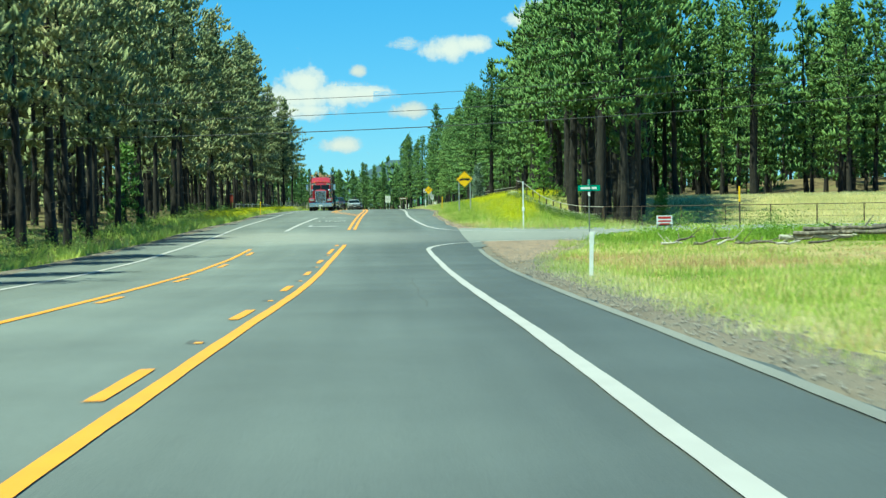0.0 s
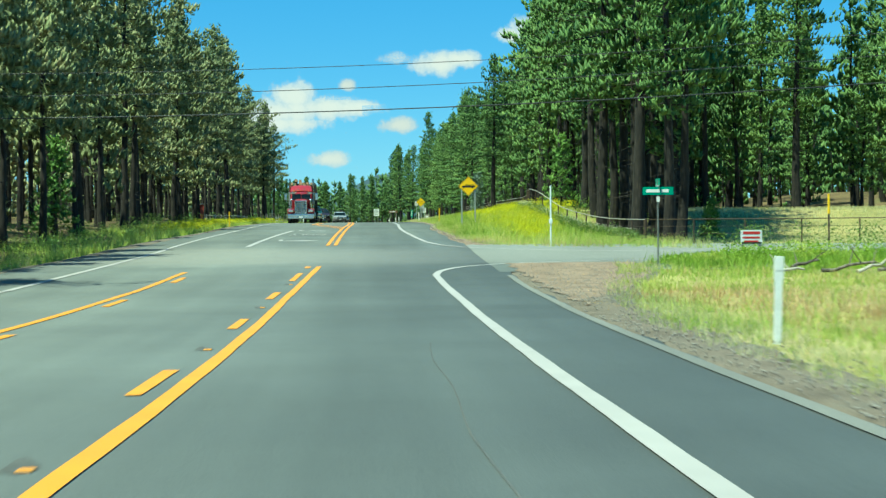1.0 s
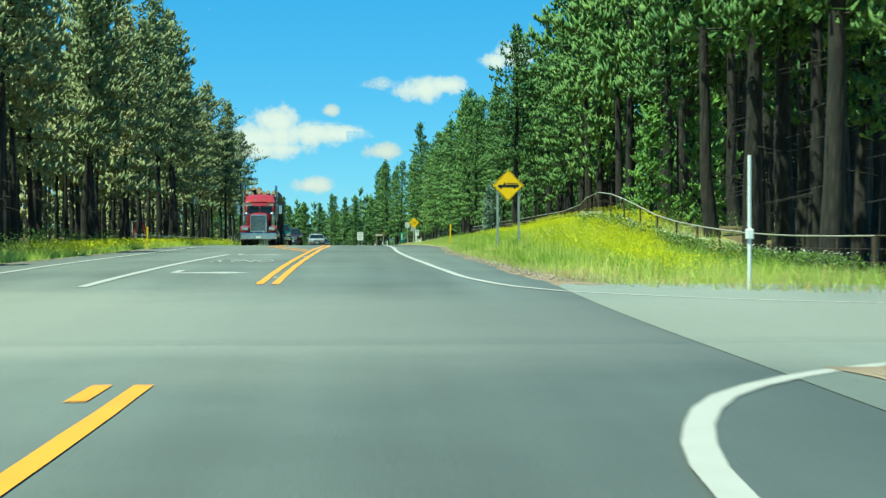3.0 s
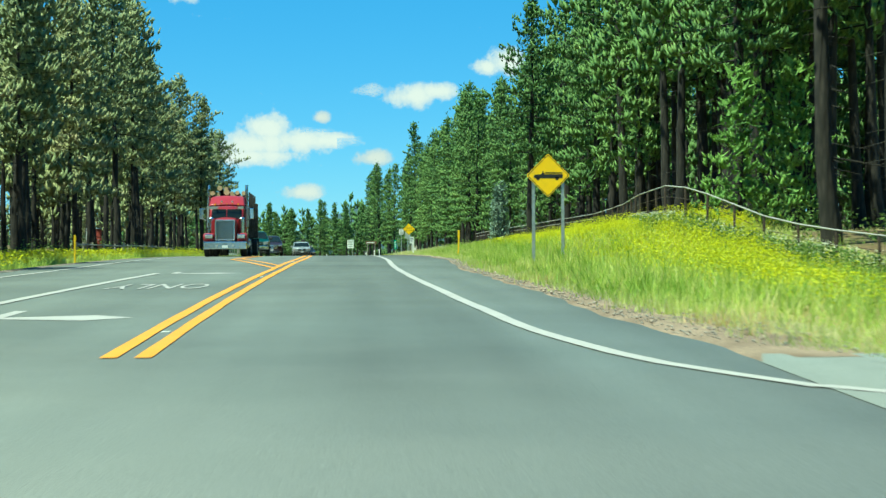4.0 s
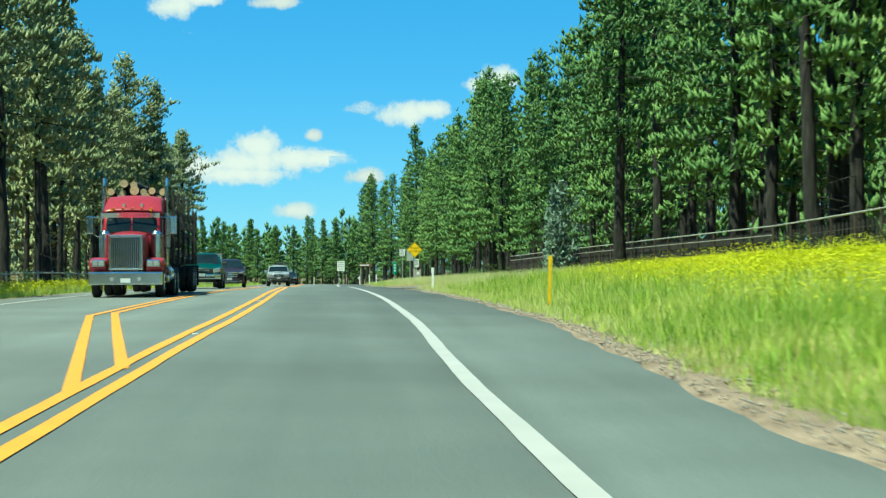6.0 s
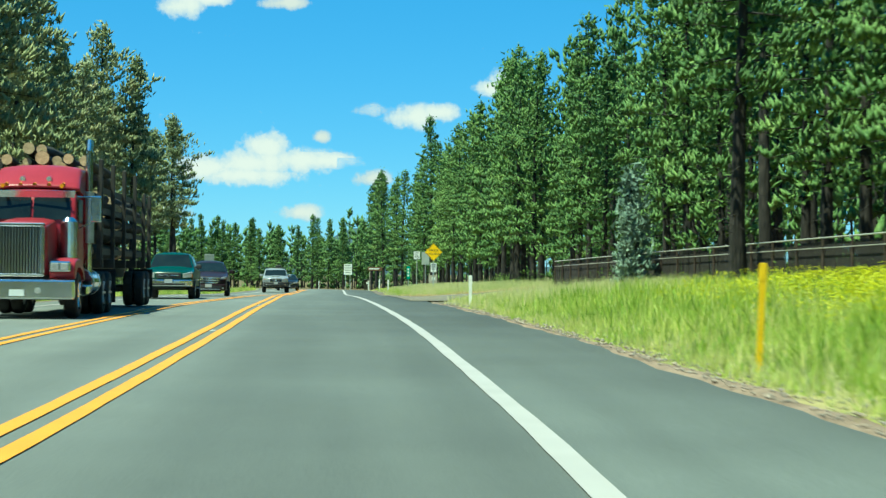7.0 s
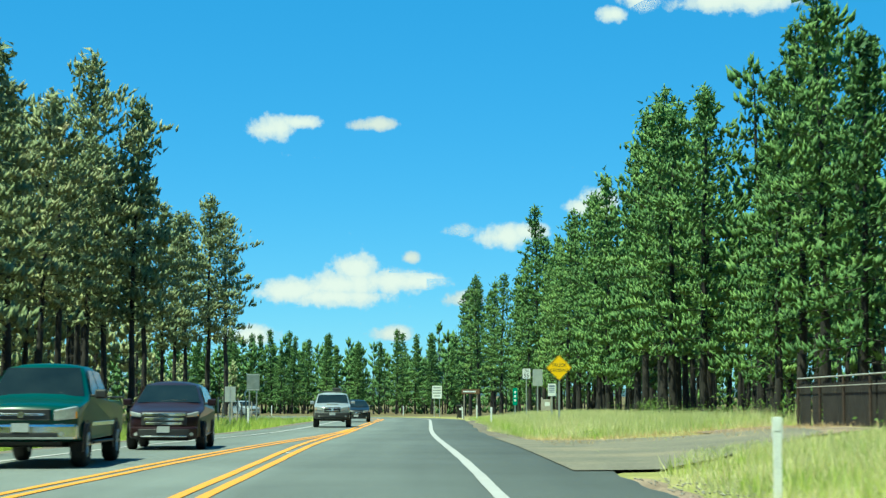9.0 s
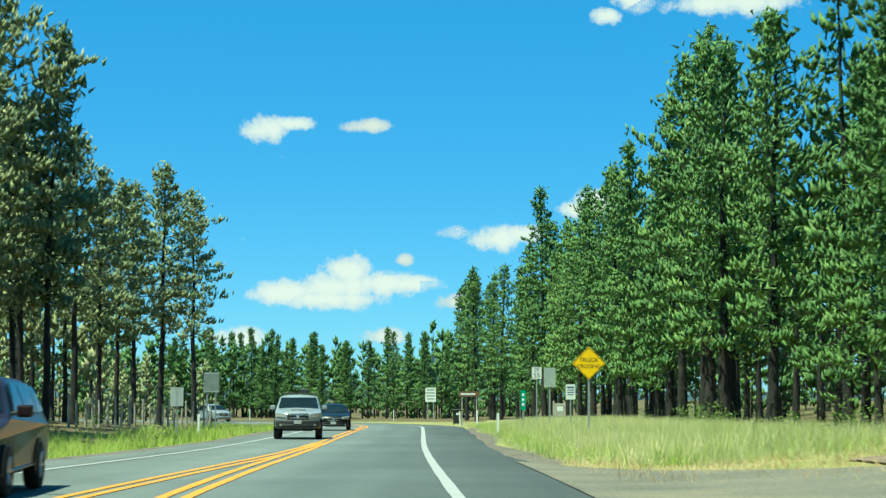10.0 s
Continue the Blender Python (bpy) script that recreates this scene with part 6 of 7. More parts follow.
M_AMBER = surface("amber_lens", (0.6, 0.2, 0.01), (0.7, 0.28, 0.02), 6, 0.2)


def wheel(parent, x, y, r, w, rim=M_ALLOY, z=None):
    """A tyre with rounded shoulders and a dished rim with spokes; x is its outer face."""
    z = r if z is None else z
    s = 1 if x > 0 else -1
    bm = bm_new()
    prof = [(r * 0.62, 0), (r * 0.9, 0.005), (r * 0.985, w * 0.16), (r, w * 0.3), (r, w * 0.7), (r * 0.985, w * 0.84), (r * 0.9, w - 0.005), (r * 0.62, w)]
    n = 22
    rows = [[bm.verts.new((x - s * d, y + q * math.cos(2 * math.pi * k / n), z + q * math.sin(2 * math.pi * k / n))) for k in range(n)] for q, d in prof]
    for a, b in zip(rows, rows[1:]):
        for k in range(n):
            bm.faces.new((a[k], a[(k + 1) % n], b[(k + 1) % n], b[k]))
    bmesh.ops.recalc_face_normals(bm, faces=bm.faces)
    hub = part("wheel", bm, M_TYRE, parent)
    bm = bm_new()
    rod(bm, (x - s * 0.05, y, z), (x - s * (w - 0.02), y, z), r * 0.63, r * 0.63, 20)
    rod(bm, (x - s * 0.005, y, z), (x - s * 0.06, y, z), r * 0.16, r * 0.2, 12)
    for k in range(6):
        c = math.pi * 2 * k / 6
        rod(bm, (x - s * 0.03, y, z), (x - s * 0.025, y + r * 0.6 * math.cos(c), z + r * 0.6 * math.sin(c)), 0.03, 0.035, 6)
    part("rim", bm, rim, hub)


def round_nose(t, y):
    """How far the front of a car falls back towards its corners."""
    return 0.20 * t ** 2.6 * max(0.0, 1 - max(0.0, y) / 1.1)


def bent(bm, half):
    """Lays a straight front part round the nose."""
    long = [e for e in bm.edges if abs(e.verts[0].co.x - e.verts[1].co.x) > 0.3]
    if long:
        bmesh.ops.subdivide_edges(bm, edges=long, cuts=7, use_grid_fill=True)
    for v in bm.verts:
        v.co.y += round_nose(min(1.0, abs(v.co.x) / half), v.co.y)
    return bm


def hull(bm, profile, width, belt, top, tumble, round_in=0.06, plan=None):
    """A car body from its side outline (y, z): rounded towards the sides, its upper part leaning in. plan: how the width narrows by y."""
    soft = []
    for i, (y, z) in enumerate(profile):
        for j in (i - 1, (i + 1) % len(profile)):
            d = math.hypot(profile[j][0] - y, profile[j][1] - z)
            f = min(0.28, 0.16 / max(d, 1e-6))
            soft.append((y + (profile[j][0] - y) * f, z + (profile[j][1] - z) * f))
    profile = soft
    ys = [p[0] for p in profile]
    cy, cz = (min(ys) + max(ys)) / 2, sum(p[1] for p in profile) / len(profile)
    rows = []
    for t, inset in ((-1, round_in * 1.8), (-0.985, round_in), (-0.95, round_in * 0.4), (-0.88, round_in * 0.1), (-0.5, -0.012), (0, -0.02), (0.5, -0.012), (0.88, round_in * 0.1), (0.95, round_in * 0.4), (0.985, round_in), (1, round_in * 1.8)):
        row = []
        for y, z in profile:
            k = max(0.0, (z - belt) / (top - belt))
            half = width / 2 * (1 - tumble * k) * (plan(y) if plan else 1)
            z = z - 0.055 * abs(t) ** 3 * (1 if z > belt - 0.25 else 0)
            sy, sz = (y - cy), (z - cz)
            d = math.hypot(sy, sz)
            f = 1 - inset / max(d, 0.2)
            yy = cy + sy * f
            row.append(bm.verts.new((t * half, yy + (round_nose(abs(t), yy) if plan else 0), cz + sz * f)))
        rows.append(row)
    n = len(profile)
    for a, b in zip(rows, rows[1:]):
        for i in range(n):
            bm.faces.new((a[i], a[(i + 1) % n], b[(i + 1) % n], b[i]))
    bm.faces.new(rows[0])
    bm.faces.new(rows[-1][::-1])
    bmesh.ops.recalc_face_normals(bm, faces=bm.faces)
    for f in bm.faces:
        f.smooth = len(f.verts) == 4
    return bm


def vehicle(name, m, label, category, paint, spec):
    """An oncoming car: its nose at the origin, facing back along the road. spec holds the sizes."""
    t = thing(name, m, label, category, "oncoming vehicles")
    w, prof, belt, top, tumble = spec["width"], spec["profile"], spec["belt"], spec["top"], spec["tumble"]
    nose = spec.get("nose", 0.9)
    plan = lambda y: nose + (1 - nose) * min(1.0, max(0.0, y / 0.7)) ** 0.6
    body = part("body", hull(bm_new(), prof, w, belt, top, tumble, 0.06, plan), paint, t)

    def side_x(y, z):
        return w / 2 * (1 - tumble * max(0.0, (z - belt) / (top - belt))) * plan(y)

    # glass: windscreen, then the side panes
    (y0, z0), (y1, z1) = spec["screen"]
    bm = bm_new()
    d = Vector((0, -(z1 - z0), (y1 - y0))).normalized() * 0.022
    vs = [bm.verts.new((s * (side_x(y, z) - 0.10), y + d.y, z + d.z)) for s, y, z in ((-1, y0, z0), (1, y0, z0), (1, y1, z1), (-1, y1, z1))]
    f = bm.faces.new(vs)
    bmesh.ops.subdivide_edges(bm, edges=list(bm.edges), cuts=3, use_grid_fill=True)
    for v in bm.verts:
        v.co.y -= 0.05 * (1 - (v.co.x / (w / 2)) ** 2)
    part("windscreen", bm, M_GLASS, t)
    for pane in spec["panes"]:
        for s in (-1, 1):
            bm = bm_new()
            f = bm.faces.new([bm.verts.new((s * (side_x(y, z) + 0.004), y, z)) for y, z in pane])
            part("side_window", bm, M_GLASS, t)
    # front: grille, lamps, bumper
    gz0, gz1, gw = spec["grille"]
    hw = w / 2 * nose
    gr = part("grille", bent(box(bm_new(), -gw / 2, gw / 2, -0.035, 0.05, gz0, gz1, 0.015), hw), M_PLASTIC, t)
    for k in range(spec.get("bars", 3)):
        z = gz0 + (gz1 - gz0) * (k + 0.5) / spec.get("bars", 3)
        gb = gw / 2 * (0.80 + 0.17 * k / max(1, spec.get("bars", 3) - 1))
        part("grille_bar", bent(box(bm_new(), -gb, gb, -0.055, -0.036, z - spec.get("bar", 0.018), z + spec.get("bar", 0.018), 0.006), hw), spec.get("trim", M_CHROME), gr)
    part("badge", rod(bm_new(), (0, -0.07, (gz0 + gz1) / 2), (0, -0.056, (gz0 + gz1) / 2), 0.06, 0.06, 14), spec.get("trim", M_CHROME), gr)
    lz0, lz1, lx0, lx1 = spec["lamp"]
    for s in (-1, 1):
        bm = box(bm_new(), min(s * lx0, s * lx1), max(s * lx0, s * lx1), -0.02, 0.14, lz0, lz1, 0.025, 2)
        for v in bm.verts:
            v.co.z += 0.10 * (abs(v.co.x) - lx0) - (0.03 if v.co.z > (lz0 + lz1) / 2 and abs(v.co.x) < (lx0 + lx1) / 2 else 0)
        bent(bm, hw)
        lamp = part("headlight", bm, M_LENS, t)
        bm = box(bm_new(), min(s * (lx1 - 0.03), s * lx1), max(s * (lx1 - 0.03), s * lx1), -0.024, 0.06, lz0 + 0.04, lz1 - 0.06, 0.008)
        part("turn_signal", bent(bm, hw), M_AMBER, lamp)
    bz0, bz1 = spec["bumper"]
    bump = part("bumper", bent(box(bm_new(), -w / 2 * nose, w / 2 * nose, -0.10, 0.25, bz0, bz1, 0.05, 2), hw), spec.get("bumper_mat", paint), t)
    part("air_intake", bent(box(bm_new(), -w * 0.33, w * 0.33, -0.112, -0.098, bz0 + 0.05, bz0 + spec.get("intake", 0.13), 0.01), hw), M_PLASTIC, bump)
    if "lip" in spec:
        part("lip", bent(box(bm_new(), -w * 0.3, w * 0.3, -0.125, -0.098, bz0 + 0.03, bz0 + 0.06, 0.008), hw), M_CHROME, bump)
    part("number_plate", box(bm_new(), -0.15, 0.15, -0.122, -0.104, (bz0 + bz1) / 2, (bz0 + bz1) / 2 + 0.15), M_PLATE, bump)
    for s in (-1, 1):
        part("fog_lamp", bent(rod(bm_new(), (s * w * 0.36, -0.115, bz0 + 0.1), (s * w * 0.36, -0.09, bz0 + 0.1), 0.045, 0.045, 12), hw), M_LENS, bump)
    # wheels in dark arches
    r, ww = spec["tyre"]
    for y in spec["axles"]:
        for s in (-1, 1):
            bm = bm_new()
            n = 14
            xs_ = s * (w / 2 * plan(y) + 0.006)
            f = bm.faces.new([bm.verts.new((xs_, y + (r + 0.09) * math.cos(math.pi * k / n), r + (r + 0.07) * math.sin(math.pi * k / n) - 0.02)) for k in range(n + 1)] + [bm.verts.new((xs_, y - r - 0.09, 0.28)), bm.verts.new((xs_, y + r + 0.09, 0.28))])
            part("wheel_arch", bm, M_PLASTIC, t)
            wheel(t, s * (w / 2 * plan(y) + 0.035), y, r, ww)
    # mirrors, wipers, underside
    my, mz = spec["mirror"]
    for s in (-1, 1):
        part("mirror", box(bm_new(), s * (w / 2 + 0.12) - 0.11, s * (w / 2 + 0.12) + 0.11, my - 0.06, my + 0.07, mz - 0.08, mz + 0.09, 0.035, 2), spec.get("mirror_mat", paint), t)
        bm = rod(bm_new(), (s * w / 2 * 0.93, my + 0.03, mz - 0.03), (s * (w / 2 + 0.06), my + 0.02, mz - 0.02), 0.025, 0.025, 6)
        part("mirror_arm", bm, M_PLASTIC, t)
        part("wiper", rod(bm_new(), (s * 0.12 - 0.3, y0 - 0.03, z0 + 0.02), (s * 0.12 + 0.32, y0 + 0.02, z0 + 0.075), 0.008, 0.006, 5), M_PLASTIC, t)
    length = max(p[0] for p in prof)
    part("underbody", box(bm_new(), -w / 2 + 0.34, w / 2 - 0.34, 0.35, length - 0.25, spec.get("clear", 0.22), spec.get("clear", 0.22) + 0.22, 0.03), M_PLASTIC, t)
    for y in spec["axles"]:
        part("axle", rod(bm_new(), (-w / 2 + 0.1, y, r), (w / 2 - 0.1, y, r), 0.05, 0.05, 8), M_PLASTIC, t)
    return t, side_x


def on_lane(x, y, turn=0.0):
    return Matrix.Translation((x, y, float(road_z(y)))) @ pose(0, 0, 0, float(math.degrees(math.atan((road_z(y + 3) - road_z(y - 1)) / 4))), 0, turn)


GREEN = car_paint("dark_green_car_paint", (0.003, 0.042, 0.030), 0.0)
PLUM = car_paint("dark_plum_car_paint", (0.020, 0.008, 0.010), 0.0)
SILVER = car_paint("silver_car_paint", (0.50, 0.51, 0.51), 0.6)
BLACKCAR = car_paint("black_car_paint", (0.015, 0.017, 0.018))

pickup, side_x = vehicle("pickup_truck", on_lane(-5.95, 219.5, 1.5), "dark green pickup truck with a chrome bumper", "pickup truck", GREEN, dict(
    clear=0.38, width=1.95, belt=1.16, top=1.86, tumble=0.25, nose=0.96,
    profile=[(0.06, 0.55), (0.0, 0.7), (0.0, 1.0), (0.06, 1.1), (0.6, 1.18), (1.42, 1.24), (2.08, 1.80), (2.3, 1.86), (3.25, 1.86), (3.5, 1.80), (3.66, 1.28), (3.72, 1.22), (5.45, 1.22), (5.5, 1.1), (5.48, 0.62), (5.3, 0.5), (0.3, 0.45)],
    screen=((1.45, 1.25), (2.06, 1.77)), panes=[[(1.72, 1.27), (2.62, 1.27), (2.62, 1.74), (2.2, 1.74)], [(2.70, 1.27), (3.52, 1.27), (3.42, 1.72), (2.70, 1.74)]],
    grille=(0.84, 1.04, 0.98), bars=1, lamp=(0.83, 1.05, 0.55, 0.93), bumper=(0.50, 0.78), bumper_mat=M_CHROME, tyre=(0.40, 0.28), axles=(1.0, 4.55), mirror=(1.75, 1.3), mirror_mat=M_PLASTIC))
part("bed_rail", box(bm_new(), -0.985, -0.90, 3.75, 5.45, 1.225, 1.27, 0.012), M_PLASTIC, pickup)
part("bed_rail", box(bm_new(), 0.90, 0.985, 3.75, 5.45, 1.225, 1.27, 0.012), M_PLASTIC, pickup)
for s in (-1, 1):
    part("side_trim", box(bm_new(), s * 0.984 - 0.012, s * 0.984 + 0.012, 1.5, 4.1, 0.72, 0.80, 0.006), M_CHROME, pickup)
    part("running_board", box(bm_new(), s * 0.93 - 0.09, s * 0.93 + 0.09, 1.6, 3.9, 0.40, 0.455, 0.015), M_PLASTIC, pickup)

vehicle("suv", on_lane(-5.25, 231.5, 3), "dark plum compact SUV with a chrome barred grille", "car", PLUM, dict(
    width=1.84, belt=1.02, top=1.66, tumble=0.27, nose=0.88,
    profile=[(0.08, 0.32), (0.0, 0.5), (0.02, 0.82), (0.14, 0.93), (0.9, 1.06), (1.15, 1.12), (1.85, 1.58), (2.2, 1.66), (3.6, 1.64), (4.1, 1.52), (4.42, 1.1), (4.5, 0.95), (4.48, 0.5), (4.3, 0.36), (0.4, 0.26)],
    screen=((1.2, 1.13), (1.86, 1.55)), panes=[[(1.6, 1.12), (2.5, 1.12), (2.5, 1.55), (2.05, 1.55)], [(2.58, 1.12), (3.5, 1.12), (3.5, 1.53), (2.58, 1.55)], [(3.58, 1.12), (4.1, 1.14), (3.9, 1.48), (3.58, 1.52)]],
    grille=(0.58, 0.90, 1.08), bars=3, bar=0.034, lamp=(0.78, 0.90, 0.54, 0.82), bumper=(0.28, 0.56), intake=0.22, lip=True, tyre=(0.35, 0.24), axles=(0.92, 3.6), mirror=(1.5, 1.14)))
rack, _ = vehicle("suv", on_lane(-3.95, 281.5, 3), "silver off-road SUV with a loaded roof rack", "car", SILVER, dict(
    clear=0.34, width=1.90, belt=1.15, top=1.80, tumble=0.17, nose=0.93,
    profile=[(0.08, 0.5), (0.0, 0.66), (0.0, 0.98), (0.1, 1.1), (0.9, 1.2), (1.35, 1.22), (1.95, 1.70), (2.2, 1.80), (3.6, 1.80), (4.45, 1.74), (4.75, 1.2), (4.78, 0.7), (4.6, 0.5), (0.4, 0.42)],
    screen=((1.38, 1.24), (1.95, 1.68)), panes=[[(1.7, 1.24), (2.55, 1.24), (2.55, 1.68), (2.12, 1.68)], [(2.62, 1.24), (3.5, 1.24), (3.5, 1.68), (2.62, 1.68)], [(3.58, 1.24), (4.4, 1.24), (4.25, 1.66), (3.58, 1.68)]],
    grille=(0.80, 1.05, 0.85), bars=2, lamp=(0.86, 1.06, 0.46, 0.86), bumper=(0.48, 0.78), bumper_mat=M_PLASTIC, tyre=(0.41, 0.28), axles=(0.95, 3.75), mirror=(1.72, 1.28)))
for y in (2.4, 3.0, 3.7):
    part("roof_bar", rod(bm_new(), (-0.72, y, 1.87), (0.72, y, 1.87), 0.022, 0.022, 8), M_PLASTIC, rack)
for s in (-0.7, 0.7):
    part("rack_rail", rod(bm_new(), (s, 2.3, 1.85), (s, 4.0, 1.85), 0.022, 0.022, 8), M_PLASTIC, rack)
part("roof_box", box(bm_new(), 0.0, 0.42, 2.5, 3.5, 1.89, 2.06, 0.04, 2), M_PLASTIC, rack)
part("hood_scoop", box(bm_new(), -0.3, 0.3, 0.6, 1.15, 1.17, 1.255, 0.025, 2), SILVER, rack)
vehicle("sedan", on_lane(-3.75, 306, 3), "black sedan following close behind with lit lamps", "car", BLACKCAR, dict(
    width=1.82, belt=0.96, top=1.45, tumble=0.24, nose=0.87,
    profile=[(0.08, 0.25), (0.0, 0.42), (0.03, 0.7), (0.2, 0.82), (1.1, 0.95), (1.3, 0.98), (2.0, 1.38), (2.4, 1.45), (3.2, 1.42), (3.9, 1.08), (4.6, 1.0), (4.75, 0.85), (4.72, 0.4), (4.5, 0.28), (0.4, 0.22)],
    screen=((1.34, 0.99), (2.0, 1.36)), panes=[[(1.7, 1.0), (2.6, 1.0), (2.6, 1.36), (2.1, 1.34)], [(2.68, 1.0), (3.6, 1.02), (3.2, 1.34), (2.68, 1.36)]],
    grille=(0.50, 0.70, 0.8), bars=2, lamp=(0.60, 0.75, 0.45, 0.82), bumper=(0.22, 0.46), tyre=(0.33, 0.22), axles=(0.92, 3.65), mirror=(1.6, 1.02)))
x, y, z = on_road(-3.6, BEND + 0.54 * RADIUS)
vehicle("sedan", Matrix.Translation((x, y, z)) @ pose(0, 0, 0, 0, 0, 31), "grey car coming round the far bend", "car", SILVER, dict(
    width=1.82, belt=1.0, top=1.55, tumble=0.22, nose=0.88,
    profile=[(0.08, 0.3), (0.0, 0.5), (0.03, 0.8), (0.2, 0.92), (1.1, 1.0), (1.3, 1.03), (1.9, 1.48), (2.3, 1.55), (3.4, 1.52), (4.1, 1.15), (4.5, 1.0), (4.5, 0.45), (4.3, 0.3), (0.4, 0.26)],
    screen=((1.34, 1.05), (1.9, 1.45)), panes=[[(1.65, 1.06), (2.5, 1.06), (2.5, 1.46), (2.0, 1.44)], [(2.58, 1.06), (3.6, 1.08), (3.3, 1.43), (2.58, 1.46)]],
    grille=(0.55, 0.78, 0.8), bars=2, lamp=(0.66, 0.82, 0.45, 0.82), bumper=(0.26, 0.5), tyre=(0.34, 0.22), axles=(0.9, 3.6), mirror=(1.55, 1.08)))

# ---- the log truck ----
RED = car_paint("dusty_red_truck_paint", (0.27, 0.02, 0.032), 0.0)
TX, TY = -6.1, 187.0
tr = thing("log_truck", on_lane(TX, TY, 0.6), "red long-nosed log truck with chrome grille and stacks", "truck", "oncoming vehicles")


def tpart(name, mat, fn, parent=None, label=""):
    bm = bm_new()
    fn(bm)
    return part(name, bm, mat, parent or tr, label)


bumper = tpart("bumper", M_CHROME, lambda b: box(b, -1.22, 1.22, -0.12, 0.12, 0.42, 0.86, 0.05, 2))
for s in (-0.45, 0.45):
    tpart("fog_lamp", M_LENS, lambda b: rod(b, (s, -0.14, 0.62), (s, -0.1, 0.62), 0.07, 0.07, 14), bumper)
tpart("number_plate", M_SIGNWHT, lambda b: box(b, -0.16, 0.16, -0.135, -0.122, 0.5, 0.64), bumper)
grille = tpart("grille", M_CHROME, lambda b: [box(b, -0.56, 0.56, 0.0, 0.12, 0.92, 0.98, 0.015), box(b, -0.56, 0.56, 0.0, 0.12, 2.0, 2.08, 0.02), box(b, -0.56, -0.47, 0.0, 0.12, 0.98, 2.0, 0.02), box(b, 0.47, 0.56, 0.0, 0.12, 0.98, 2.0, 0.02)])
tpart("grille_core", M_PLASTIC, lambda b: box(b, -0.47, 0.47, 0.07, 0.12, 0.98, 2.0), grille)
for k in range(15):
    xk = -0.44 + k * 0.88 / 14
    tpart("grille_bar", M_CHROME, lambda b: box(b, xk - 0.014, xk + 0.014, 0.03, 0.068, 0.98, 2.0, 0.005), grille)
tpart("hood", RED, lambda b: hull(b, [(0.12, 0.95), (0.12, 2.02), (0.2, 2.10), (1.75, 2.24), (1.8, 2.2), (1.8, 0.95)], 1.25, 1.6, 2.3, 0.12, 0.05))
for s in (-1, 1):
    tpart("fender", RED, lambda b: hull(b, [(0.10, 0.9), (0.08, 1.12), (0.2, 1.28), (0.8, 1.34), (1.45, 1.22), (1.75, 0.9), (1.72, 0.78), (1.4, 1.05), (0.8, 1.18), (0.35, 1.08), (0.2, 0.86)], 0.56, 5, 6, 0, 0.03) and bmesh.ops.translate(b, vec=(s * 0.93, 0, 0), verts=b.verts))
    lamp = tpart("headlight", M_CHROME, lambda b: box(b, s * 0.9 - 0.23, s * 0.9 + 0.23, -0.06, 0.16, 1.02, 1.26, 0.04, 2))
    for dx in (-0.1, 0.1):
        tpart("lens", M_LENS, lambda b: box(b, s * 0.9 + dx - 0.085, s * 0.9 + dx + 0.085, -0.075, -0.055, 1.06, 1.22, 0.012), lamp)
    tpart("air_cleaner", M_CHROME, lambda b: [rod(b, (s * 0.86, 1.62, 1.25), (s * 0.86, 1.62, 2.15), 0.19, 0.19, 18), rod(b, (s * 0.86, 1.62, 2.15), (s * 0.86, 1.62, 2.25), 0.19, 0.1, 18)])
    stack = tpart("exhaust_pipe", M_CHROME, lambda b: [rod(b, (s * 1.08, 3.3, 1.0), (s * 1.08, 3.3, 3.85), 0.085, 0.085, 14), rod(b, (s * 1.08, 3.3, 3.83), (s * 1.08, 3.42, 4.1), 0.085, 0.085, 14)])
    tpart("heat_shield", M_GALV, lambda b: rod(b, (s * 1.08, 3.3, 1.7), (s * 1.08, 3.3, 2.9), 0.125, 0.125, 14), stack)
    tank = tpart("fuel_tank", M_CHROME, lambda b: rod(b, (s * 0.98, 2.5, 0.78), (s * 0.98, 4.1, 0.78), 0.31, 0.31, 20))
    for yy in (2.75, 3.85):
        tpart("tank_strap", M_GALV, lambda b: rod(b, (s * 0.98, yy - 0.04, 0.78), (s * 0.98, yy + 0.04, 0.78), 0.32, 0.32, 20), tank)
    tpart("step", M_CHROME, lambda b: box(b, s * 1.0 - 0.24, s * 1.0 + 0.24, 1.95, 2.45, 0.5, 0.72, 0.03))
    mirror = tpart("mirror", M_CHROME, lambda b: box(b, s * 1.42 - 0.12, s * 1.42 + 0.12, 1.9, 1.98, 2.15, 2.75, 0.03, 2))
    tpart("mirror_arm", M_CHROME, lambda b: rod(b, (s * 1.0, 1.95, 2.72), (s * 1.42, 1.94, 2.72), 0.018, 0.018, 6), mirror)
    tpart("mirror_arm", M_CHROME, lambda b: rod(b, (s * 1.0, 2.05, 2.0), (s * 1.42, 1.94, 2.2), 0.018, 0.018, 6), mirror)
    tpart("door", RED, lambda b: box(b, s * 1.005 - 0.012, s * 1.005 + 0.012, 1.98, 2.85, 1.15, 2.12, 0.01))
    tpart("side_window", M_GLASS, lambda b: box(b, s * 1.003 - 0.01, s * 1.003 + 0.01, 2.06, 2.8, 2.15, 2.68, 0.008))
    tpart("marker_lamp", M_AMBER, lambda b: rod(b, (s * 0.66, 1.8, 2.96), (s * 0.66, 1.9, 2.96), 0.05, 0.04, 10))
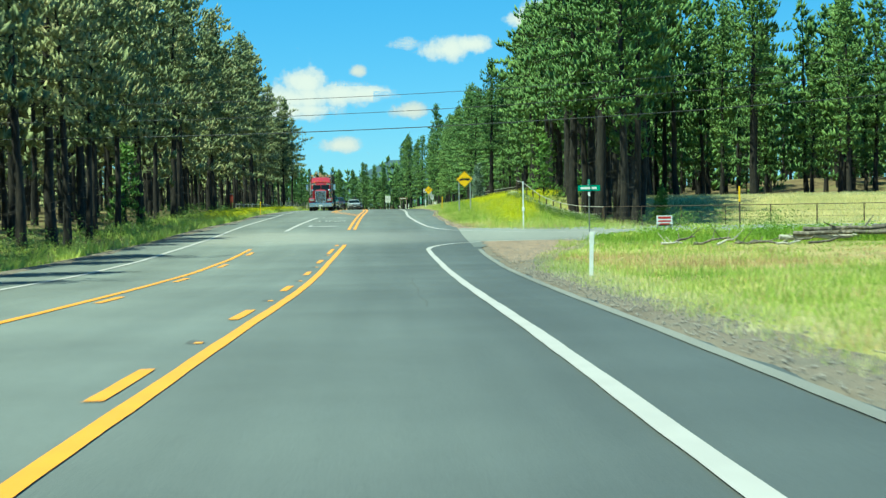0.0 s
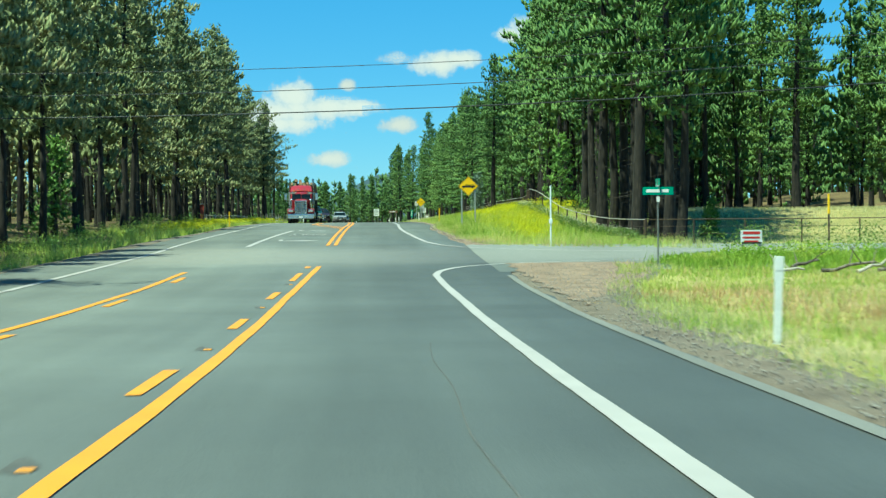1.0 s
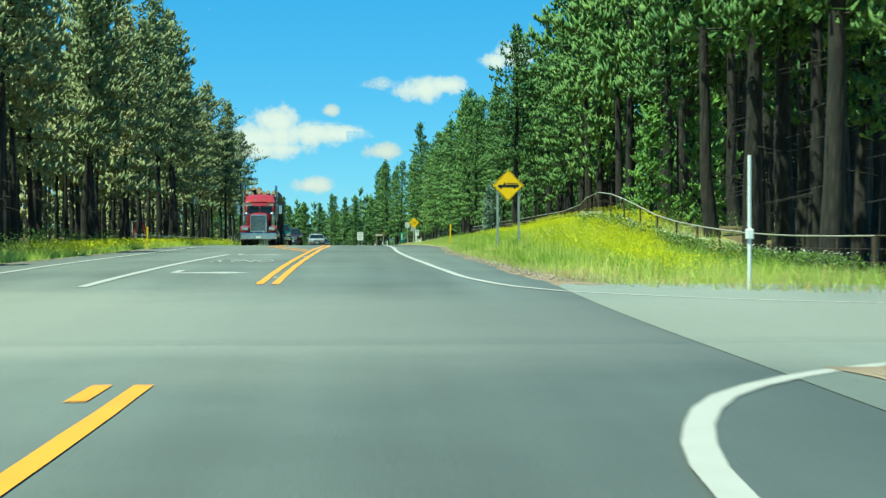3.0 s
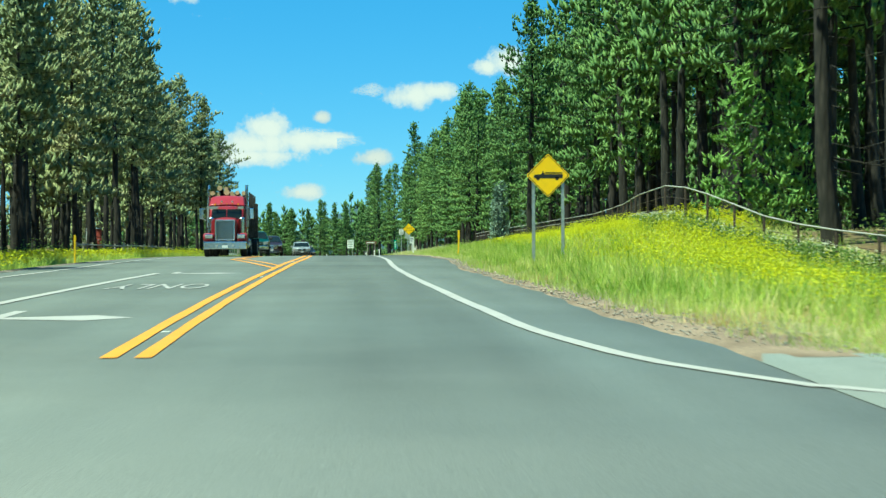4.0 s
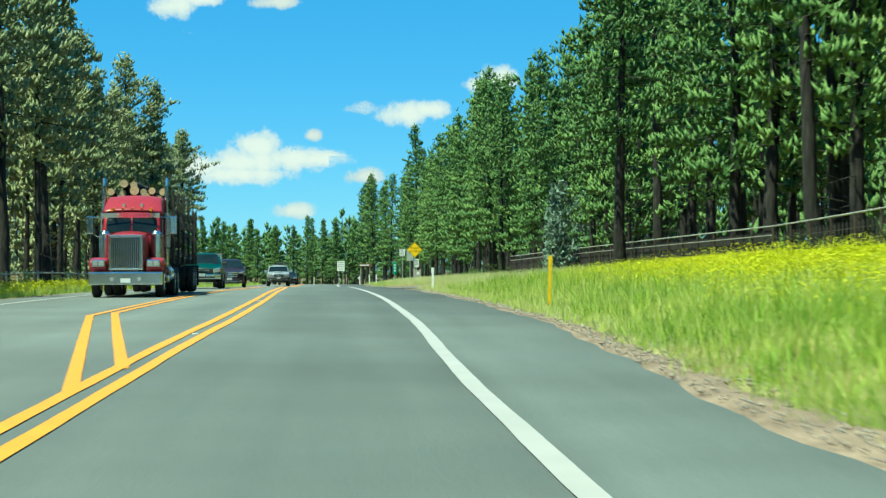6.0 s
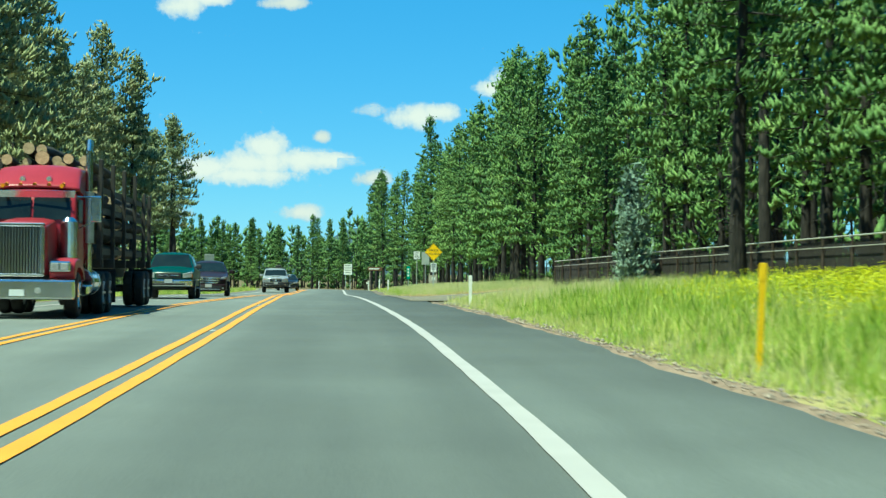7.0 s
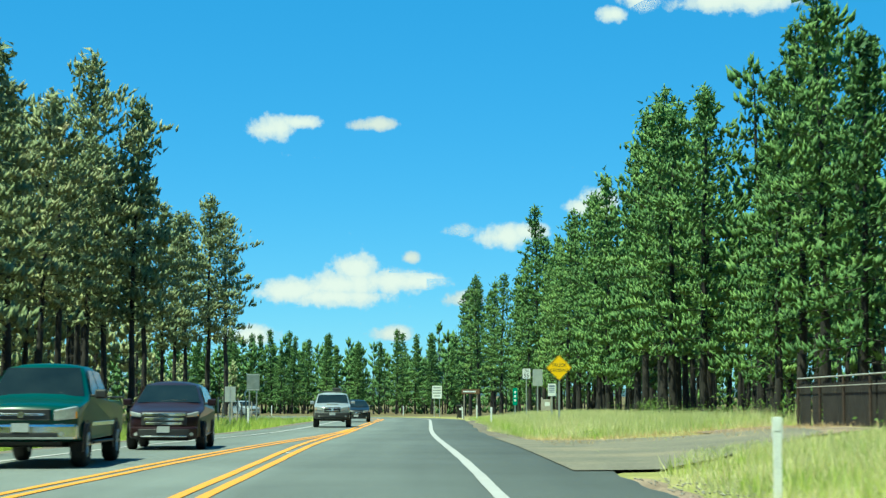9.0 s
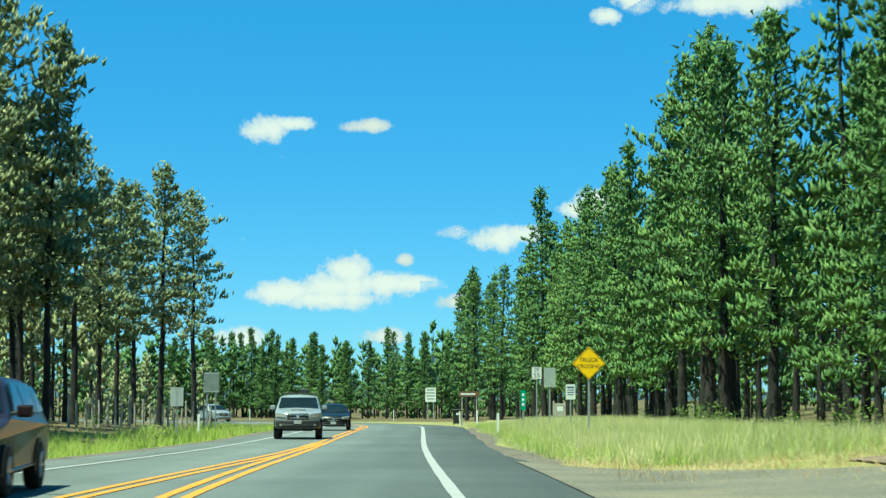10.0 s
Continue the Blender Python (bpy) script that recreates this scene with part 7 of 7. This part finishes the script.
tpart("cab", RED, lambda b: hull(b, [(1.82, 1.1), (1.8, 2.15), (2.02, 2.78), (2.2, 2.92), (3.1, 2.96), (3.15, 1.1)], 2.02, 2.1, 3.0, 0.06, 0.06))
for s in (-1, 1):
    tpart("windscreen", M_GLASS, lambda b: b.faces.new([b.verts.new(p) for p in ((s * 0.03, 1.755, 2.2), (s * 0.86, 1.815, 2.2), (s * 0.84, 1.985, 2.72), (s * 0.03, 1.93, 2.72))]))
tpart("sun_visor", M_CHROME, lambda b: outline(b, [(-0.95, 2.70), (0.95, 2.70), (0.97, 2.86), (-0.97, 2.86)], 1.78, 1.80) and bmesh.ops.rotate(b, cent=(0, 1.8, 2.86), matrix=Matrix.Rotation(radians(18), 3, "X"), verts=b.verts))
tpart("roof_fairing", RED, lambda b: hull(b, [(2.1, 2.9), (2.25, 3.05), (2.9, 3.42), (3.15, 3.5), (3.9, 3.5), (3.95, 1.2), (3.16, 1.2), (3.15, 2.9)], 2.05, 2.9, 3.5, 0.08, 0.05))
for k in range(5):
    xk = -0.64 + 0.32 * k
    tpart("roof_lamp", M_AMBER, lambda b: rod(b, (xk, 2.16, 3.0), (xk, 2.34, 3.04), 0.045, 0.035, 10))
for s in (-0.3, 0.3):
    tpart("air_horn", M_CHROME, lambda b: rod(b, (s, 2.3, 3.14), (s, 2.9, 3.26), 0.06, 0.025, 10))
tpart("frame", M_BLACK, lambda b: [box(b, s * 0.42 - 0.05, s * 0.42 + 0.05, 0.2, 17.2, 0.85, 1.12) for s in (-1, 1)])
dirty = surface("dusty_dark_steel", (0.03, 0.028, 0.025), (0.06, 0.052, 0.045), 3, 0.7, 0.3)
for y in (0.95,):
    for s in (-1, 1):
        wheel(tr, s * 1.20, y, 0.52, 0.30, M_CHROME)
for y in (5.0, 6.3, 15.0, 16.3):
    for s in (-1, 1):
        wheel(tr, s * 1.25, y, 0.52, 0.29, M_ALLOY)
        wheel(tr, s * 0.93, y, 0.52, 0.28, M_ALLOY)
    tpart("axle", dirty, lambda b: rod(b, (-1.0, y, 0.52), (1.0, y, 0.52), 0.1, 0.1, 10))
tpart("axle", dirty, lambda b: rod(b, (-1.0, 0.95, 0.52), (1.0, 0.95, 0.52), 0.08, 0.08, 10))
for y in (7.0, 17.05):
    for s in (-1, 1):
        tpart("mud_flap", M_TYRE, lambda b: box(b, s * 1.0 - 0.3, s * 1.0 + 0.3, y, y + 0.02, 0.25, 1.1))
for y in (4.7, 7.2, 9.8, 12.6, 15.2, 16.9):
    bunk = tpart("bunk", dirty, lambda b: box(b, -1.25, 1.25, y - 0.11, y + 0.11, 1.12, 1.34, 0.015))
    for s in (-1, 1):
        tpart("stake", dirty, lambda b: box(b, s * 1.19 - 0.05, s * 1.19 + 0.05, y - 0.07, y + 0.07, 1.34, 3.75 if y < 14 else 3.35, 0.012), bunk)
tpart("headboard", dirty, lambda b: [box(b, -1.15 + 0.33 * k, -1.05 + 0.33 * k, 4.2, 4.28, 1.2, 3.3) for k in range(8)] + [box(b, -1.2, 1.2, 4.2, 4.28, 3.2, 3.32)])
tpart("side_screen", dirty, lambda b: [box(b, 1.12, 1.15, 4.8, 16.8, 1.45 + 0.5 * k, 1.6 + 0.5 * k) for k in range(4)])
# the load: logs stacked between the stakes
base_m = tr.matrix_world.copy()
lq = random.Random(12)


def log_mesh(r0, r1, length, seed):
    q2 = random.Random(seed)
    n, rings = 14, 7
    bend = [(q2.uniform(-0.03, 0.03), q2.uniform(-0.03, 0.03)) for _ in range(rings)]
    v = []
    for i in range(rings):
        t = i / (rings - 1)
        for k in range(n):
            c = 2 * math.pi * k / n
            rr = (r0 + (r1 - r0) * t) * (1 + 0.04 * math.sin(3 * c + seed))
            v.append((bend[i][0] + rr * math.cos(c), length * t, bend[i][1] + rr * math.sin(c)))
    f = [(i * n + k, (i + 1) * n + k, (i + 1) * n + (k + 1) % n, i * n + (k + 1) % n) for i in range(rings - 1) for k in range(n)]
    me = np_mesh("log_bark", v, f, M_BARK, True)
    ends = []
    for i, flip in ((0, True), (rings - 1, False)):
        bm = bm_new()
        r = (r0 if i == 0 else r1) * 0.985
        vs = [bm.verts.new((bend[i][0] + r * math.cos(2 * math.pi * k / n), length * (i / (rings - 1)) + (-0.004 if flip else 0.004), bend[i][1] + r * math.sin(2 * math.pi * k / n))) for k in range(n)]
        bm.faces.new(vs if flip else vs[::-1])
        ends.append(bm)
    return me, ends


log_end = surface("pale_log_end", (0.36, 0.25, 0.14), (0.60, 0.45, 0.27), 9, 0.8, 0, 30, 0.3, 0.004)
row_z, level = 1.36, 0
while row_z < 3.3:
    xl, rmax = -1.08, 0
    while xl < 0.98:
        r0 = lq.uniform(0.13, 0.23)
        if xl + 2 * r0 > 1.12:
            break
        for y0, ln in ((4.45, lq.uniform(5.0, 6.2)), (10.9, lq.uniform(4.8, 6.0))):
            if y0 > 9 and row_z > 2.75 + 0.5 * lq.random():
                continue
            me, ends = log_mesh(r0, r0 * lq.uniform(0.72, 0.92), ln, level * 40 + int(xl * 20) + 50)
            lg = thing("log", base_m @ Matrix.Translation((xl + r0 + lq.uniform(-0.02, 0.02), y0 + lq.uniform(-0.5, 0.5), row_z + r0 + lq.uniform(0, 0.02))) @ pose(0, 0, 0, lq.uniform(-0.3, 0.5), 0, lq.uniform(-0.4, 0.4)), "bark-covered pine log stacked on the truck", "log", "load of logs")
            part("bark", me, None, lg)
            for e in ends:
                part("cut_end", e, log_end, lg, "pale sawn log end")
        xl += 2 * r0 + 0.015
        rmax = max(rmax, r0)
    row_z += 2 * rmax * 0.86
    level += 1
for k in range(8):
    r0 = lq.uniform(0.10, 0.18)
    me, ends = log_mesh(r0, r0 * 0.8, lq.uniform(4.9, 5.9), 900 + k)
    xk, zk = (-0.88 + 0.35 * k + lq.uniform(-0.06, 0.06), 0.0) if k < 6 else (-0.6 + 0.55 * (k - 6) + lq.uniform(-0.1, 0.1), 0.27)
    lg = thing("log", base_m @ Matrix.Translation((xk, 4.2 + lq.uniform(-0.6, 0.5), row_z + zk + r0 * 0.9)) @ pose(0, 0, 0, lq.uniform(-2.0, 1.0), 0, lq.uniform(-3.0, 3.0)), "bark-covered pine log on top of the load", "log", "load of logs")
    part("bark", me, None, lg)
    for e in ends:
        part("cut_end", e, log_end, lg, "pale sawn log end")
